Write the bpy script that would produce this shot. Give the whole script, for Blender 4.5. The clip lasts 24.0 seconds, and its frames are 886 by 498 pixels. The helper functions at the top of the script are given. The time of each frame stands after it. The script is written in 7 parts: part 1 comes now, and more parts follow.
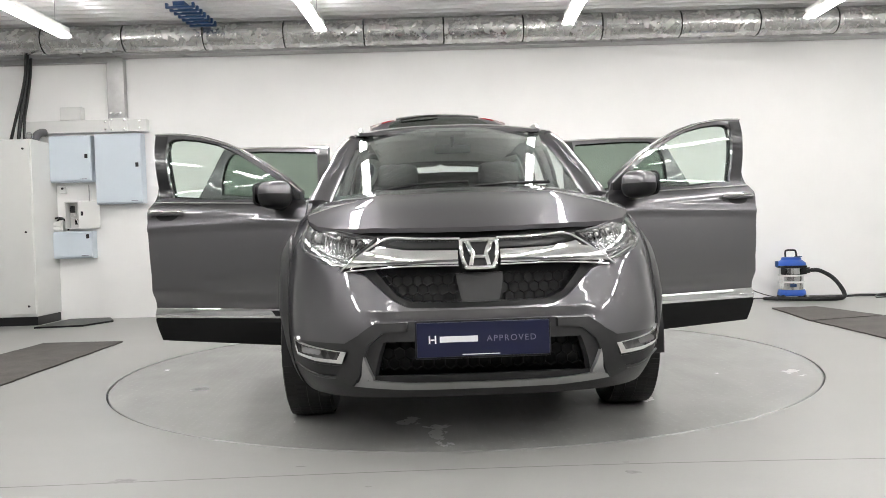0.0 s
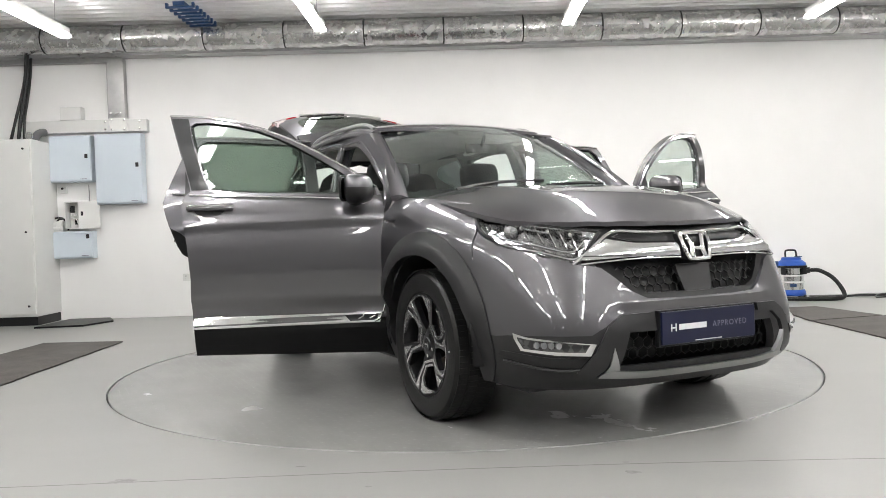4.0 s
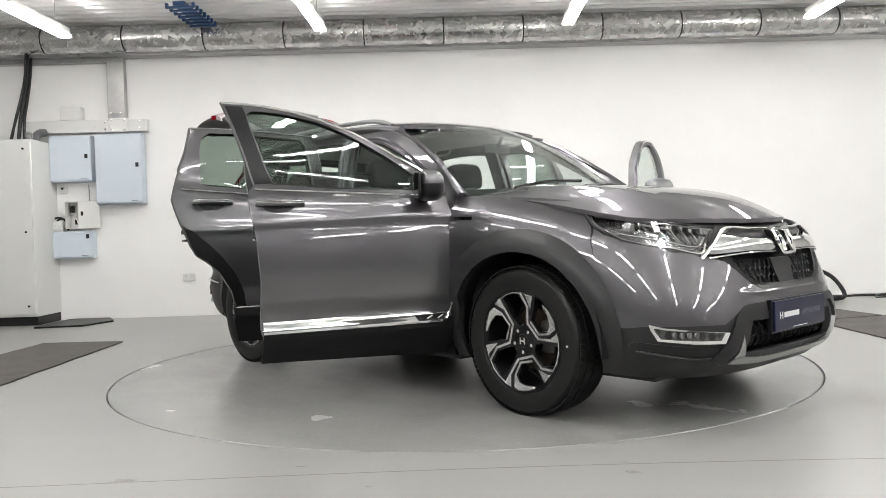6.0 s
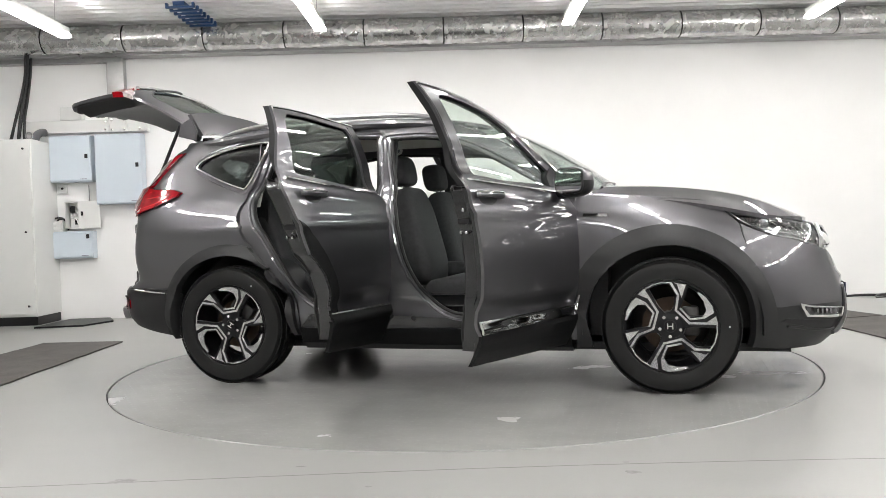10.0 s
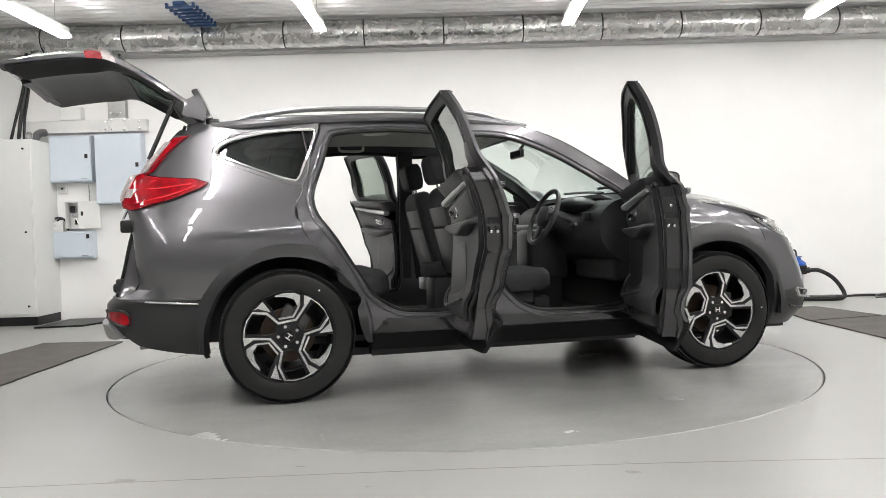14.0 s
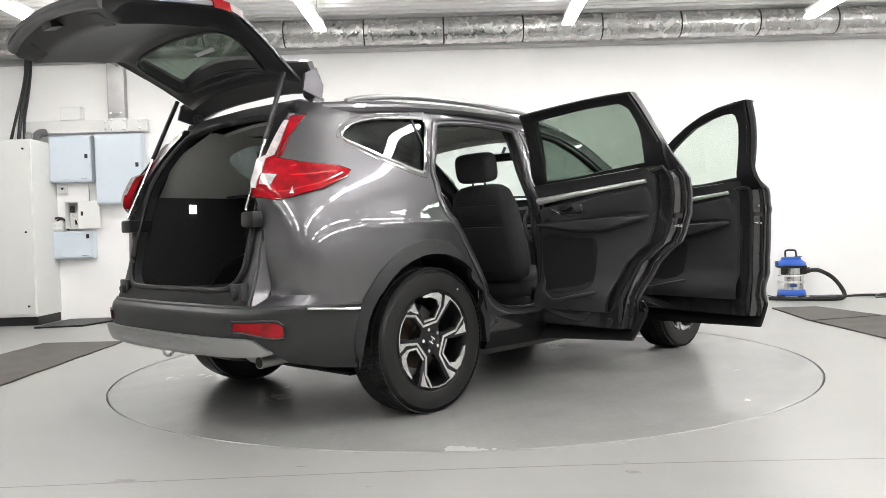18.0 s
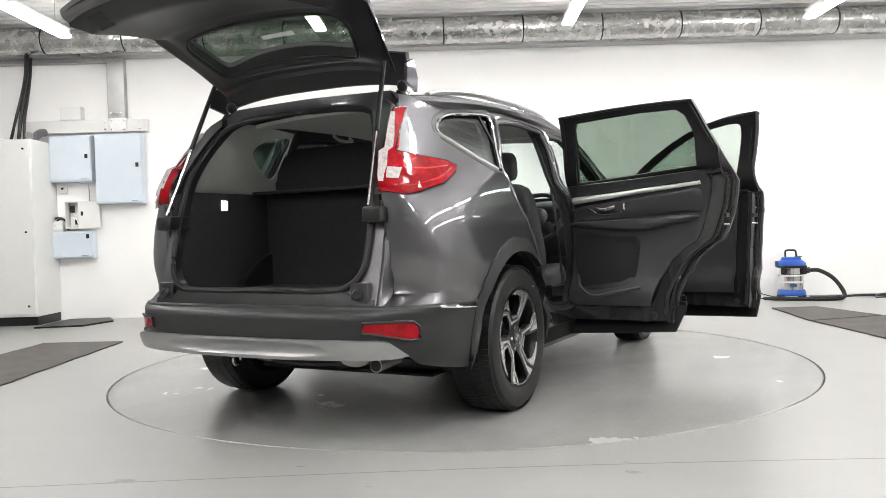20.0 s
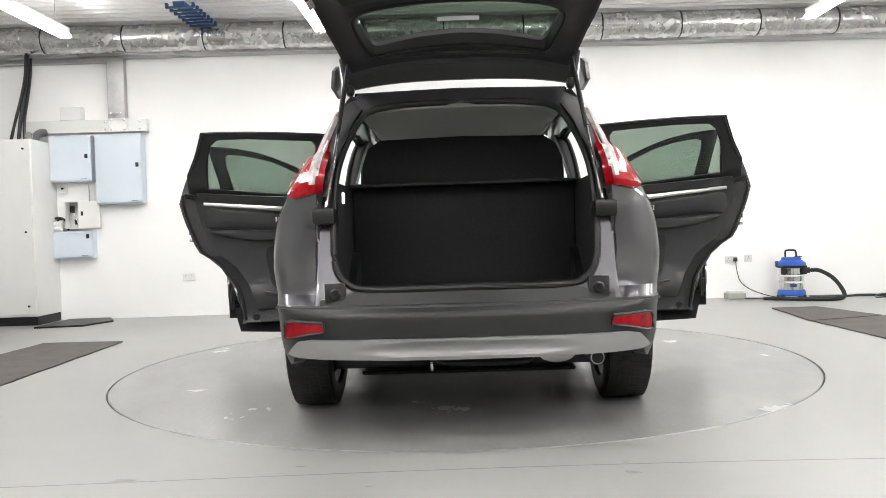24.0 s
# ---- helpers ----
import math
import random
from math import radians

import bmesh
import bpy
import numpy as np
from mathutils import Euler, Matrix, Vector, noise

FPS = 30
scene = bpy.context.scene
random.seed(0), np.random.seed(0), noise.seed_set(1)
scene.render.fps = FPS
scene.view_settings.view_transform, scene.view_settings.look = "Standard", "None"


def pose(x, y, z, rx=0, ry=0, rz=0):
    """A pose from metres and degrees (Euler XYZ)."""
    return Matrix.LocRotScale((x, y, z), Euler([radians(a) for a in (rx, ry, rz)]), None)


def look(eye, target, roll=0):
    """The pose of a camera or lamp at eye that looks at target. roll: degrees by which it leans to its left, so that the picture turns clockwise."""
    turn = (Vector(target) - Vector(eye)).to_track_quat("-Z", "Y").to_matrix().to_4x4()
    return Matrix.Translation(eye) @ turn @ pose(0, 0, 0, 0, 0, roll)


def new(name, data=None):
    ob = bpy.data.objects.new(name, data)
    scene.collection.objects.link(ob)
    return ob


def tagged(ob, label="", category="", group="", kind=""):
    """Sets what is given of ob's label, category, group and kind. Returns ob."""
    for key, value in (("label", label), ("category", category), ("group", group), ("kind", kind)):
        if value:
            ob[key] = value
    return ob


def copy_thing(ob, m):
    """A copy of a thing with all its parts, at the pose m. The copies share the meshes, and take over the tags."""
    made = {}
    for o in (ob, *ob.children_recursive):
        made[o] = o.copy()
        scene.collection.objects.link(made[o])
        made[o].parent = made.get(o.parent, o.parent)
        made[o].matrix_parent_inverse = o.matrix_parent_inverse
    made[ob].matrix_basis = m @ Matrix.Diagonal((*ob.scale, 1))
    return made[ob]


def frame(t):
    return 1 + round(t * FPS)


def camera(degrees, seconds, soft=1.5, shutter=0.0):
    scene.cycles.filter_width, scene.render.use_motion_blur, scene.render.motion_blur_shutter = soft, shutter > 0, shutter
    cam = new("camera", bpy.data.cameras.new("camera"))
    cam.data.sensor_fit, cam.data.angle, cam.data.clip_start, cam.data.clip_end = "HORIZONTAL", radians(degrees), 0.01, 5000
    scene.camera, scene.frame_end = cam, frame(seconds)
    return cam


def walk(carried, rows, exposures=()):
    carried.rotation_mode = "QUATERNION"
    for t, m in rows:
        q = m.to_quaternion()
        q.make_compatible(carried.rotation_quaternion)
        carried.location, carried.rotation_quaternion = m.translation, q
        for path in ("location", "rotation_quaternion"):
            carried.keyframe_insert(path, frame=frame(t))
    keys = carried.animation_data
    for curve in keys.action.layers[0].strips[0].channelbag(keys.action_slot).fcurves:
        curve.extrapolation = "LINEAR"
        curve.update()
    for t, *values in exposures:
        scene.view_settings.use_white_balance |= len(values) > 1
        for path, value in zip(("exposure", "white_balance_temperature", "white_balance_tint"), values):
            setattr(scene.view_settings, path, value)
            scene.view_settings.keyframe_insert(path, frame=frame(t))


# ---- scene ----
cam = camera(58.02, 24.0, soft=0.6)
EYE = (0.0, -5.57, 0.91)
SHOT = look(EYE, (-0.0959, -0.572, 0.8012), -1.806)
walk(cam, [(0.0, SHOT), (24.0, SHOT)], [(0.0, 0.05), (6.0, 0.05), (8.0, 0.06), (10.0, 0.16), (11.5, 0.10), (13.0, 0.04), (14.0, 0.14), (17.0, 0.30), (20.0, 0.41), (22.0, 0.41), (24.0, 0.36)])

# ---- light ----
world = bpy.data.worlds.new("world")
scene.world = world
world.use_nodes = True
world.node_tree.nodes["Background"].inputs[0].default_value = (0.9, 0.95, 1.0, 1)
world.node_tree.nodes["Background"].inputs[1].default_value = 0.02
TUBE_POWER = 50.0
scene.view_settings.exposure = 0.0


# ---- materials ----
def mat(name, col, rough=0.5, metal=0.0, vary=0.0, scale=6.0, bump=0.0, bscale=60.0, coat=0.0, trans=0.0, ior=1.45, rvary=0.0, alpha=1.0, spec=0.5):
    m = bpy.data.materials.new(name)
    m.use_nodes = True
    nt = m.node_tree
    b = nt.nodes["Principled BSDF"]
    b.inputs["Base Color"].default_value = (*col, 1)
    b.inputs["Roughness"].default_value = rough
    b.inputs["Metallic"].default_value = metal
    b.inputs["Coat Weight"].default_value = coat
    b.inputs["Coat Roughness"].default_value = 0.03
    b.inputs["Transmission Weight"].default_value = trans
    b.inputs["IOR"].default_value = ior
    b.inputs["Alpha"].default_value = alpha
    b.inputs["Specular IOR Level"].default_value = spec
    tc = nt.nodes.new("ShaderNodeTexCoord")
    if vary or rvary:
        n = nt.nodes.new("ShaderNodeTexNoise")
        n.inputs["Scale"].default_value = scale
        n.inputs["Detail"].default_value = 6
        n.inputs["Roughness"].default_value = 0.65
        nt.links.new(tc.outputs["Object"], n.inputs["Vector"])
    if vary:
        r = nt.nodes.new("ShaderNodeMapRange")
        r.inputs["From Min"].default_value, r.inputs["From Max"].default_value = 0.3, 0.7
        r.inputs["To Min"].default_value, r.inputs["To Max"].default_value = 1 - vary, 1 + vary
        nt.links.new(n.outputs["Fac"], r.inputs["Value"])
        mx = nt.nodes.new("ShaderNodeVectorMath")
        mx.operation = "SCALE"
        mx.inputs[0].default_value = col
        nt.links.new(r.outputs["Result"], mx.inputs["Scale"])
        nt.links.new(mx.outputs["Vector"], b.inputs["Base Color"])
    if rvary:
        r2 = nt.nodes.new("ShaderNodeMapRange")
        r2.inputs["From Min"].default_value, r2.inputs["From Max"].default_value = 0.3, 0.7
        r2.inputs["To Min"].default_value, r2.inputs["To Max"].default_value = max(0.02, rough - rvary), rough + rvary
        nt.links.new(n.outputs["Fac"], r2.inputs["Value"])
        nt.links.new(r2.outputs["Result"], b.inputs["Roughness"])
    if bump:
        n2 = nt.nodes.new("ShaderNodeTexNoise")
        n2.inputs["Scale"].default_value = bscale
        n2.inputs["Detail"].default_value = 4
        nt.links.new(tc.outputs["Object"], n2.inputs["Vector"])
        bp = nt.nodes.new("ShaderNodeBump")
        bp.inputs["Strength"].default_value = bump
        bp.inputs["Distance"].default_value = 0.01
        nt.links.new(n2.outputs["Fac"], bp.inputs["Height"])
        nt.links.new(bp.outputs["Normal"], b.inputs["Normal"])
    return m


def glow(name, col, strength):
    m = bpy.data.materials.new(name)
    m.use_nodes = True
    b = m.node_tree.nodes["Principled BSDF"]
    b.inputs["Base Color"].default_value = (*col, 1)
    b.inputs["Emission Color"].default_value = (*col, 1)
    b.inputs["Emission Strength"].default_value = strength
    return m


def clear_glass(name, tint, amount, rough=0.0):
    """Thin glass: a see-through tint with a clear reflection."""
    m = bpy.data.materials.new(name)
    m.use_nodes = True
    nt = m.node_tree
    for n in list(nt.nodes):
        nt.nodes.remove(n)
    out = nt.nodes.new("ShaderNodeOutputMaterial")
    tr = nt.nodes.new("ShaderNodeBsdfTransparent")
    tr.inputs[0].default_value = (*tint, 1)
    gl = nt.nodes.new("ShaderNodeBsdfGlossy")
    gl.inputs["Roughness"].default_value = rough
    gl.inputs["Color"].default_value = (1, 1, 1, 1)
    lw = nt.nodes.new("ShaderNodeLayerWeight")
    lw.inputs[0].default_value = 0.5
    pw = nt.nodes.new("ShaderNodeMath")
    pw.operation = "POWER"
    pw.inputs[1].default_value = 4.0
    nt.links.new(lw.outputs["Facing"], pw.inputs[0])
    ma = nt.nodes.new("ShaderNodeMath")
    ma.operation = "MULTIPLY_ADD"
    ma.inputs[1].default_value, ma.inputs[2].default_value = 0.9, amount
    nt.links.new(pw.outputs[0], ma.inputs[0])
    mx = nt.nodes.new("ShaderNodeMixShader")
    nt.links.new(ma.outputs[0], mx.inputs[0])
    nt.links.new(tr.outputs[0], mx.inputs[1])
    nt.links.new(gl.outputs[0], mx.inputs[2])
    nt.links.new(mx.outputs[0], out.inputs[0])
    return m


WALL = mat("white wall paint", (0.84, 0.835, 0.825), 0.6, vary=0.02, scale=1.5, bump=0.05, bscale=40)
GREYWALL = mat("grey wall paint", (0.10, 0.10, 0.10), 0.7, vary=0.06, scale=1.5, bump=0.05, bscale=40)
SIDEWALL = mat("light grey wall paint", (0.44, 0.44, 0.435), 0.6, vary=0.05, scale=1.5, bump=0.05, bscale=40)
FLOORM = mat("grey floor paint", (0.278, 0.278, 0.267), 0.32, vary=0.03, scale=0.7, bump=0.02, bscale=90, rvary=0.03)
DISCM = mat("worn grey steel plate", (0.268, 0.268, 0.258), 0.25, metal=0.0, spec=0.5, vary=0.06, scale=1.6, bump=0.02, bscale=70, rvary=0.05)


def stained(m, amount, scale, sheen):
    """Dark damp smears with soft edges over a floor material."""
    nt = m.node_tree
    b = nt.nodes["Principled BSDF"]
    src = b.inputs["Base Color"].links[0].from_socket
    tc = nt.nodes.new("ShaderNodeTexCoord")
    mp = nt.nodes.new("ShaderNodeMapping")
    mp.inputs["Scale"].default_value = (1.0, 2.2, 1.0)
    mp.inputs["Rotation"].default_value = (0, 0, 0.5)
    nt.links.new(tc.outputs["Object"], mp.inputs["Vector"])
    n = nt.nodes.new("ShaderNodeTexNoise")
    n.inputs["Scale"].default_value = scale
    n.inputs["Detail"].default_value = 4
    n.inputs["Roughness"].default_value = 0.58
    n.inputs["Distortion"].default_value = 0.6
    nt.links.new(mp.outputs["Vector"], n.inputs["Vector"])
    r = nt.nodes.new("ShaderNodeMapRange")
    r.interpolation_type = "SMOOTHSTEP"
    r.inputs["From Min"].default_value, r.inputs["From Max"].default_value = 0.22, 0.85
    nt.links.new(n.outputs["Fac"], r.inputs["Value"])
    mx = nt.nodes.new("ShaderNodeMix")
    mx.data_type = "RGBA"
    mx.blend_type = "MULTIPLY"
    nt.links.new(r.outputs["Result"], mx.inputs[0])
    nt.links.new(src, mx.inputs[6])
    mx.inputs[7].default_value = (1 - amount, 1 - amount, 1 - amount, 1)
    nt.links.new(mx.outputs[2], b.inputs["Base Color"])
    base = b.inputs["Roughness"].links[0].from_socket
    m2 = nt.nodes.new("ShaderNodeMix")
    nt.links.new(r.outputs["Result"], m2.inputs[0])
    nt.links.new(base, m2.inputs[2])
    m2.inputs[3].default_value = sheen
    nt.links.new(m2.outputs[0], b.inputs["Roughness"])


stained(DISCM, 0.18, 1.3, 0.25)
stained(FLOORM, 0.07, 0.8, 0.32)
GAP = mat("dark gap", (0.02, 0.02, 0.02), 0.8)
GALV = mat("galvanised steel", (0.40, 0.40, 0.395), 0.35, metal=0.8, vary=0.15, scale=5, bump=0.05, bscale=20, rvary=0.1)
DECK = mat("bright galvanised steel deck", (0.74, 0.74, 0.73), 0.30, metal=0.35, vary=0.04, scale=3)
FOIL = mat("crinkled aluminium foil", (0.60, 0.595, 0.585), 0.27, metal=0.9, vary=0.03, scale=9, bump=0.05, bscale=70, rvary=0.03)
BLUEP = mat("blue plastic", (0.02, 0.09, 0.42), 0.35, vary=0.08, scale=8)
BLUED = mat("dark blue painted steel", (0.022, 0.06, 0.15), 0.45, vary=0.1)
GREYBOX = mat("light blue-grey enamel", (0.56, 0.62, 0.68), 0.35, vary=0.02, scale=3)
WHITEBOX = mat("white enamel", (0.66, 0.66, 0.645), 0.35, vary=0.03, scale=2)
BLACKP = mat("black plastic", (0.012, 0.012, 0.0128), 0.36, spec=0.4, vary=0.15, scale=20, bump=0.03, bscale=200)
RUBBER = mat("black rubber", (0.0115, 0.0115, 0.0115), 0.42, spec=0.36, vary=0.15, scale=12, bump=0.08, bscale=120)
MATM = mat("worn brown rubber mat", (0.075, 0.068, 0.062), 0.75, vary=0.25, scale=5, bump=0.4, bscale=60)
STEEL = mat("polished steel", (0.72, 0.72, 0.72), 0.14, metal=1.0, vary=0.03)
CHROME = mat("chrome", (0.80, 0.80, 0.80), 0.06, metal=1.0)
SATIN = mat("satin silver paint", (0.34, 0.34, 0.34), 0.32, metal=0.7, vary=0.03, scale=15)
PAINT = mat("dark grey metallic paint", (0.112, 0.109, 0.117), 0.34, metal=0.85, coat=1.0)
PAINT.node_tree.nodes["Principled BSDF"].inputs["Coat IOR"].default_value = 1.75
PAINT.node_tree.nodes["Principled BSDF"].inputs["Coat Roughness"].default_value = 0.004
PAINT.node_tree.nodes["Principled BSDF"].inputs["Specular Tint"].default_value = (0.22, 0.22, 0.23, 1)
# body paint for door edges, with their shade darkened into the base colour
SHADEPAINT = mat("shade-darkened grey body paint", (0.036, 0.0355, 0.0375), 0.24, metal=0.6, vary=0.05, scale=8, coat=1.0)
UNDER = mat("black grained plastic", (0.0075, 0.0075, 0.0078), 0.55, spec=0.18, vary=0.1, scale=15, bump=0.06, bscale=300)
CLAD = mat("grained dark grey plastic", (0.021, 0.021, 0.0218), 0.38, spec=0.40, vary=0.08, scale=15, bump=0.06, bscale=300)
TRIM = mat("dark charcoal trim", (0.032, 0.032, 0.034), 0.40, vary=0.12, scale=12, bump=0.08, bscale=250)
GATETRIM = mat("black moulded gate trim", (0.021, 0.021, 0.0225), 0.45, vary=0.12, scale=12, bump=0.08, bscale=250)
FABRIC = mat("black seat cloth", (0.036, 0.036, 0.038), 0.85, vary=0.2, scale=40, bump=0.25, bscale=300)
CARPET = mat("black carpet", (0.019, 0.019, 0.020), 0.95, vary=0.3, scale=60, bump=0.3, bscale=400)
LINER = mat("light grey headliner", (0.60, 0.60, 0.57), 0.9, vary=0.04, scale=30, bump=0.1, bscale=300)
GLASS = clear_glass("clear tinted glass", (0.83, 0.885, 0.85), 0.03)
REARGLASS = clear_glass("grey-green privacy glass", (0.49, 0.55, 0.505), 0.03)
PRIVACY = clear_glass("dark privacy glass", (0.32, 0.35, 0.345), 0.035)
SCREEN = clear_glass("windscreen glass", (0.86, 0.91, 0.89), 0.035)
LENS = clear_glass("clear lamp lens", (0.96, 0.96, 0.96), 0.03)
REDLENS = mat("red lamp lens", (0.26, 0.0015, 0.006), 0.10, vary=0.45, scale=16, coat=0.35, spec=0.15, bump=0.06, bscale=36)
GRILLE = mat("satin black grille plastic", (0.0035, 0.0035, 0.0037), 0.38, spec=0.25)
WHITELENS = mat("pale lamp lens", (0.42, 0.37, 0.37), 0.12, vary=0.35, scale=40, coat=0.5)
BOOTGLOW = glow("lit boot lamp", (1.0, 0.97, 0.92), 5.0)
TRIMSILVER = mat("bright brushed trim", (0.62, 0.62, 0.61), 0.3, metal=0.55, vary=0.05, scale=30)
LEDGLASS = mat("clear LED optic", (0.30, 0.30, 0.31), 0.12, metal=0.5, coat=1.0)
RIMBLACK = mat("gloss black wheel paint", (0.008, 0.008, 0.009), 0.28, spec=0.35, coat=0.1)
RIMSILVER = mat("machined alloy", (0.70, 0.70, 0.70), 0.25, metal=0.9)
PLATEBLUE = mat("navy show plate", (0.006, 0.008, 0.032), 0.3, vary=0.05)
WHITEINK = mat("white print", (0.75, 0.75, 0.75), 0.5)
GREYINK = mat("grey print", (0.16, 0.15, 0.20), 0.5)
MIRROR = mat("mirror glass", (0.85, 0.86, 0.86), 0.01, metal=1.0)
DARKCAST = mat("dark cast iron", (0.085, 0.082, 0.08), 0.5, metal=0.5, vary=0.25, scale=25)
BRONZE = mat("brown brake metal", (0.06, 0.042, 0.03), 0.45, metal=0.6, vary=0.2, scale=10)
LAMPBOWL = mat("bright lamp bowl", (0.38, 0.38, 0.39), 0.10, metal=0.95, vary=0.6, scale=34, bump=0.5, bscale=30)
SMOKED = mat("smoked lamp", (0.09, 0.09, 0.09), 0.15, coat=1.0)
REDEDGE = mat("dark red lens edge", (0.06, 0.001, 0.003), 0.2, coat=0.5)
REDGUIDE = mat("bright red light guide", (0.55, 0.012, 0.02), 0.15, coat=1.0)
TUBE = glow("fluorescent light", (1.0, 0.982, 0.965), TUBE_POWER)


# ---- mesh helpers ----
def part(name, bm, material, parent=None, label="", smooth=True, angle=35, at=None):
    me = bpy.data.meshes.new(name)
    bm.to_mesh(me)
    bm.free()
    me.materials.append(material)
    if smooth:
        me.shade_smooth()
        me.set_sharp_from_angle(angle=radians(angle))
    ob = new(name, me)
    if parent:
        ob.parent = parent
    if at is not None:
        ob.matrix_basis = at
    if label:
        tagged(ob, label)
    return ob


def clone(ob, name, parent, at):
    """A second object on the same mesh."""
    o = new(name, ob.data)
    o.parent = parent
    o.matrix_basis = at
    return o


def thing(name, label, category, at=None, group="", kind=""):
    ob = new(name)
    if at is not None:
        ob.matrix_basis = at
    return tagged(ob, label, category, group, kind)


def box(bm, x0, x1, y0, y1, z0, z1, bevel=0.0, seg=2):
    r = bmesh.ops.create_cube(bm, size=1.0)
    vs = r["verts"]
    for v in vs:
        v.co = Vector(((x0 + x1) / 2 + v.co.x * (x1 - x0), (y0 + y1) / 2 + v.co.y * (y1 - y0), (z0 + z1) / 2 + v.co.z * (z1 - z0)))
    if bevel:
        es = list({e for v in vs for e in v.link_edges})
        bmesh.ops.bevel(bm, geom=es, offset=bevel, segments=seg, affect="EDGES", profile=0.5)
    return bm


def boxes(*args, **kw):
    bm = bmesh.new()
    for a in args:
        box(bm, *a, **kw)
    return bm


def lathe(bm, prof, seg=48, axis="z", centre=(0, 0, 0), closed=False, caps=True):
    """Turns a profile of (radius, height) about an axis."""
    rings = []
    for r, h in prof:
        ring = []
        for i in range(seg):
            a = 2 * math.pi * i / seg
            p = (r * math.cos(a), r * math.sin(a), h)
            if axis == "y":
                p = (p[0], p[2], p[1])
            elif axis == "x":
                p = (p[2], p[0], p[1])
            ring.append(bm.verts.new(Vector(p) + Vector(centre)))
        rings.append(ring)
    n = len(rings)
    for k in range(n if closed else n - 1):
        a, b = rings[k], rings[(k + 1) % n]
        for i in range(seg):
            j = (i + 1) % seg
            bm.faces.new((a[i], a[j], b[j], b[i]))
    if not closed and caps:
        for ring in (rings[0], rings[-1]):
            if len({tuple(v.co) for v in ring}) > 2:
                bm.faces.new(ring)
    bmesh.ops.remove_doubles(bm, verts=bm.verts, dist=1e-6)
    bmesh.ops.recalc_face_normals(bm, faces=bm.faces)
    return bm


def spline(pts, n=8, closed=False):
    """Smooth points through the given ones."""
    p = [Vector(q) for q in pts]
    out = []
    m = len(p)
    for i in range(m if closed else m - 1):
        a = p[(i - 1) % m] if closed or i > 0 else p[0] * 2 - p[1]
        b, c = p[i], p[(i + 1) % m]
        d = p[(i + 2) % m] if closed or i + 2 < m else p[-1] * 2 - p[-2]
        for k in range(n):
            t = k / n
            out.append(0.5 * ((2 * b) + (c - a) * t + (2 * a - 5 * b + 4 * c - d) * t * t + (3 * b - a - 3 * c + d) * t ** 3))
    if not closed:
        out.append(p[-1])
    return out


def tube(bm, pts, r, seg=10, caps=True, flat=1.0, r_end=None):
    """A round bar along points."""
    pts = [Vector(p) for p in pts]
    rings = []
    up = Vector((0, 0, 1))
    for i, p in enumerate(pts):
        d = (pts[min(i + 1, len(pts) - 1)] - pts[max(i - 1, 0)]).normalized()
        if abs(d.dot(up)) > 0.97:
            up = Vector((0, 1, 0))
        s = d.cross(up).normalized()
        u = s.cross(d).normalized()
        rr = r if r_end is None else r + (r_end - r) * i / (len(pts) - 1)
        rings.append([bm.verts.new(p + s * math.cos(2 * math.pi * k / seg) * rr + u * math.sin(2 * math.pi * k / seg) * rr * flat) for k in range(seg)])
    for a, b in zip(rings, rings[1:]):
        for k in range(seg):
            j = (k + 1) % seg
            bm.faces.new((a[k], a[j], b[j], b[k]))
    if caps:
        bm.faces.new(rings[0][::-1])
        bm.faces.new(rings[-1])
    bmesh.ops.recalc_face_normals(bm, faces=bm.faces)
    return bm


def flat_grid(outer, holes, du, dv):
    """A plane region with holes, cut along a grid, in two parameters."""
    bm = bmesh.new()
    for loop in (outer, *holes):
        vs = [bm.verts.new((p[0], p[1], 0)) for p in loop]
        for i in range(len(vs)):
            bm.edges.new((vs[i], vs[(i + 1) % len(vs)]))
    bmesh.ops.remove_doubles(bm, verts=bm.verts, dist=1e-6)
    bmesh.ops.triangle_fill(bm, edges=bm.edges[:], use_beauty=False, normal=(0, 0, 1))
    bm.verts.ensure_lookup_table()
    lo = [min(v.co[k] for v in bm.verts) for k in (0, 1)]
    hi = [max(v.co[k] for v in bm.verts) for k in (0, 1)]
    for k, step in ((0, du), (1, dv)):
        n = int((hi[k] - lo[k]) / step)
        for i in range(1, n + 1):
            c = [0, 0, 0]
            c[k] = lo[k] + (i - 0.37) * (hi[k] - lo[k]) / (n + 0.26)
            no = [0, 0, 0]
            no[k] = 1
            bmesh.ops.bisect_plane(bm, geom=bm.verts[:] + bm.edges[:] + bm.faces[:], dist=1e-7, plane_co=c, plane_no=no)
    cut = []
    for e in bm.edges:
        if len(e.link_faces) == 2:
            d = e.verts[0].co - e.verts[1].co
            if abs(d.x) > 1e-6 and abs(d.y) > 1e-6:
                cut.append(e)
    bmesh.ops.dissolve_edges(bm, edges=cut, use_verts=False)
    loose = [v for v in bm.verts if len(v.link_edges) == 2 and not any(e.is_boundary for e in v.link_edges)]
    bmesh.ops.dissolve_verts(bm, verts=loose)
    return bm


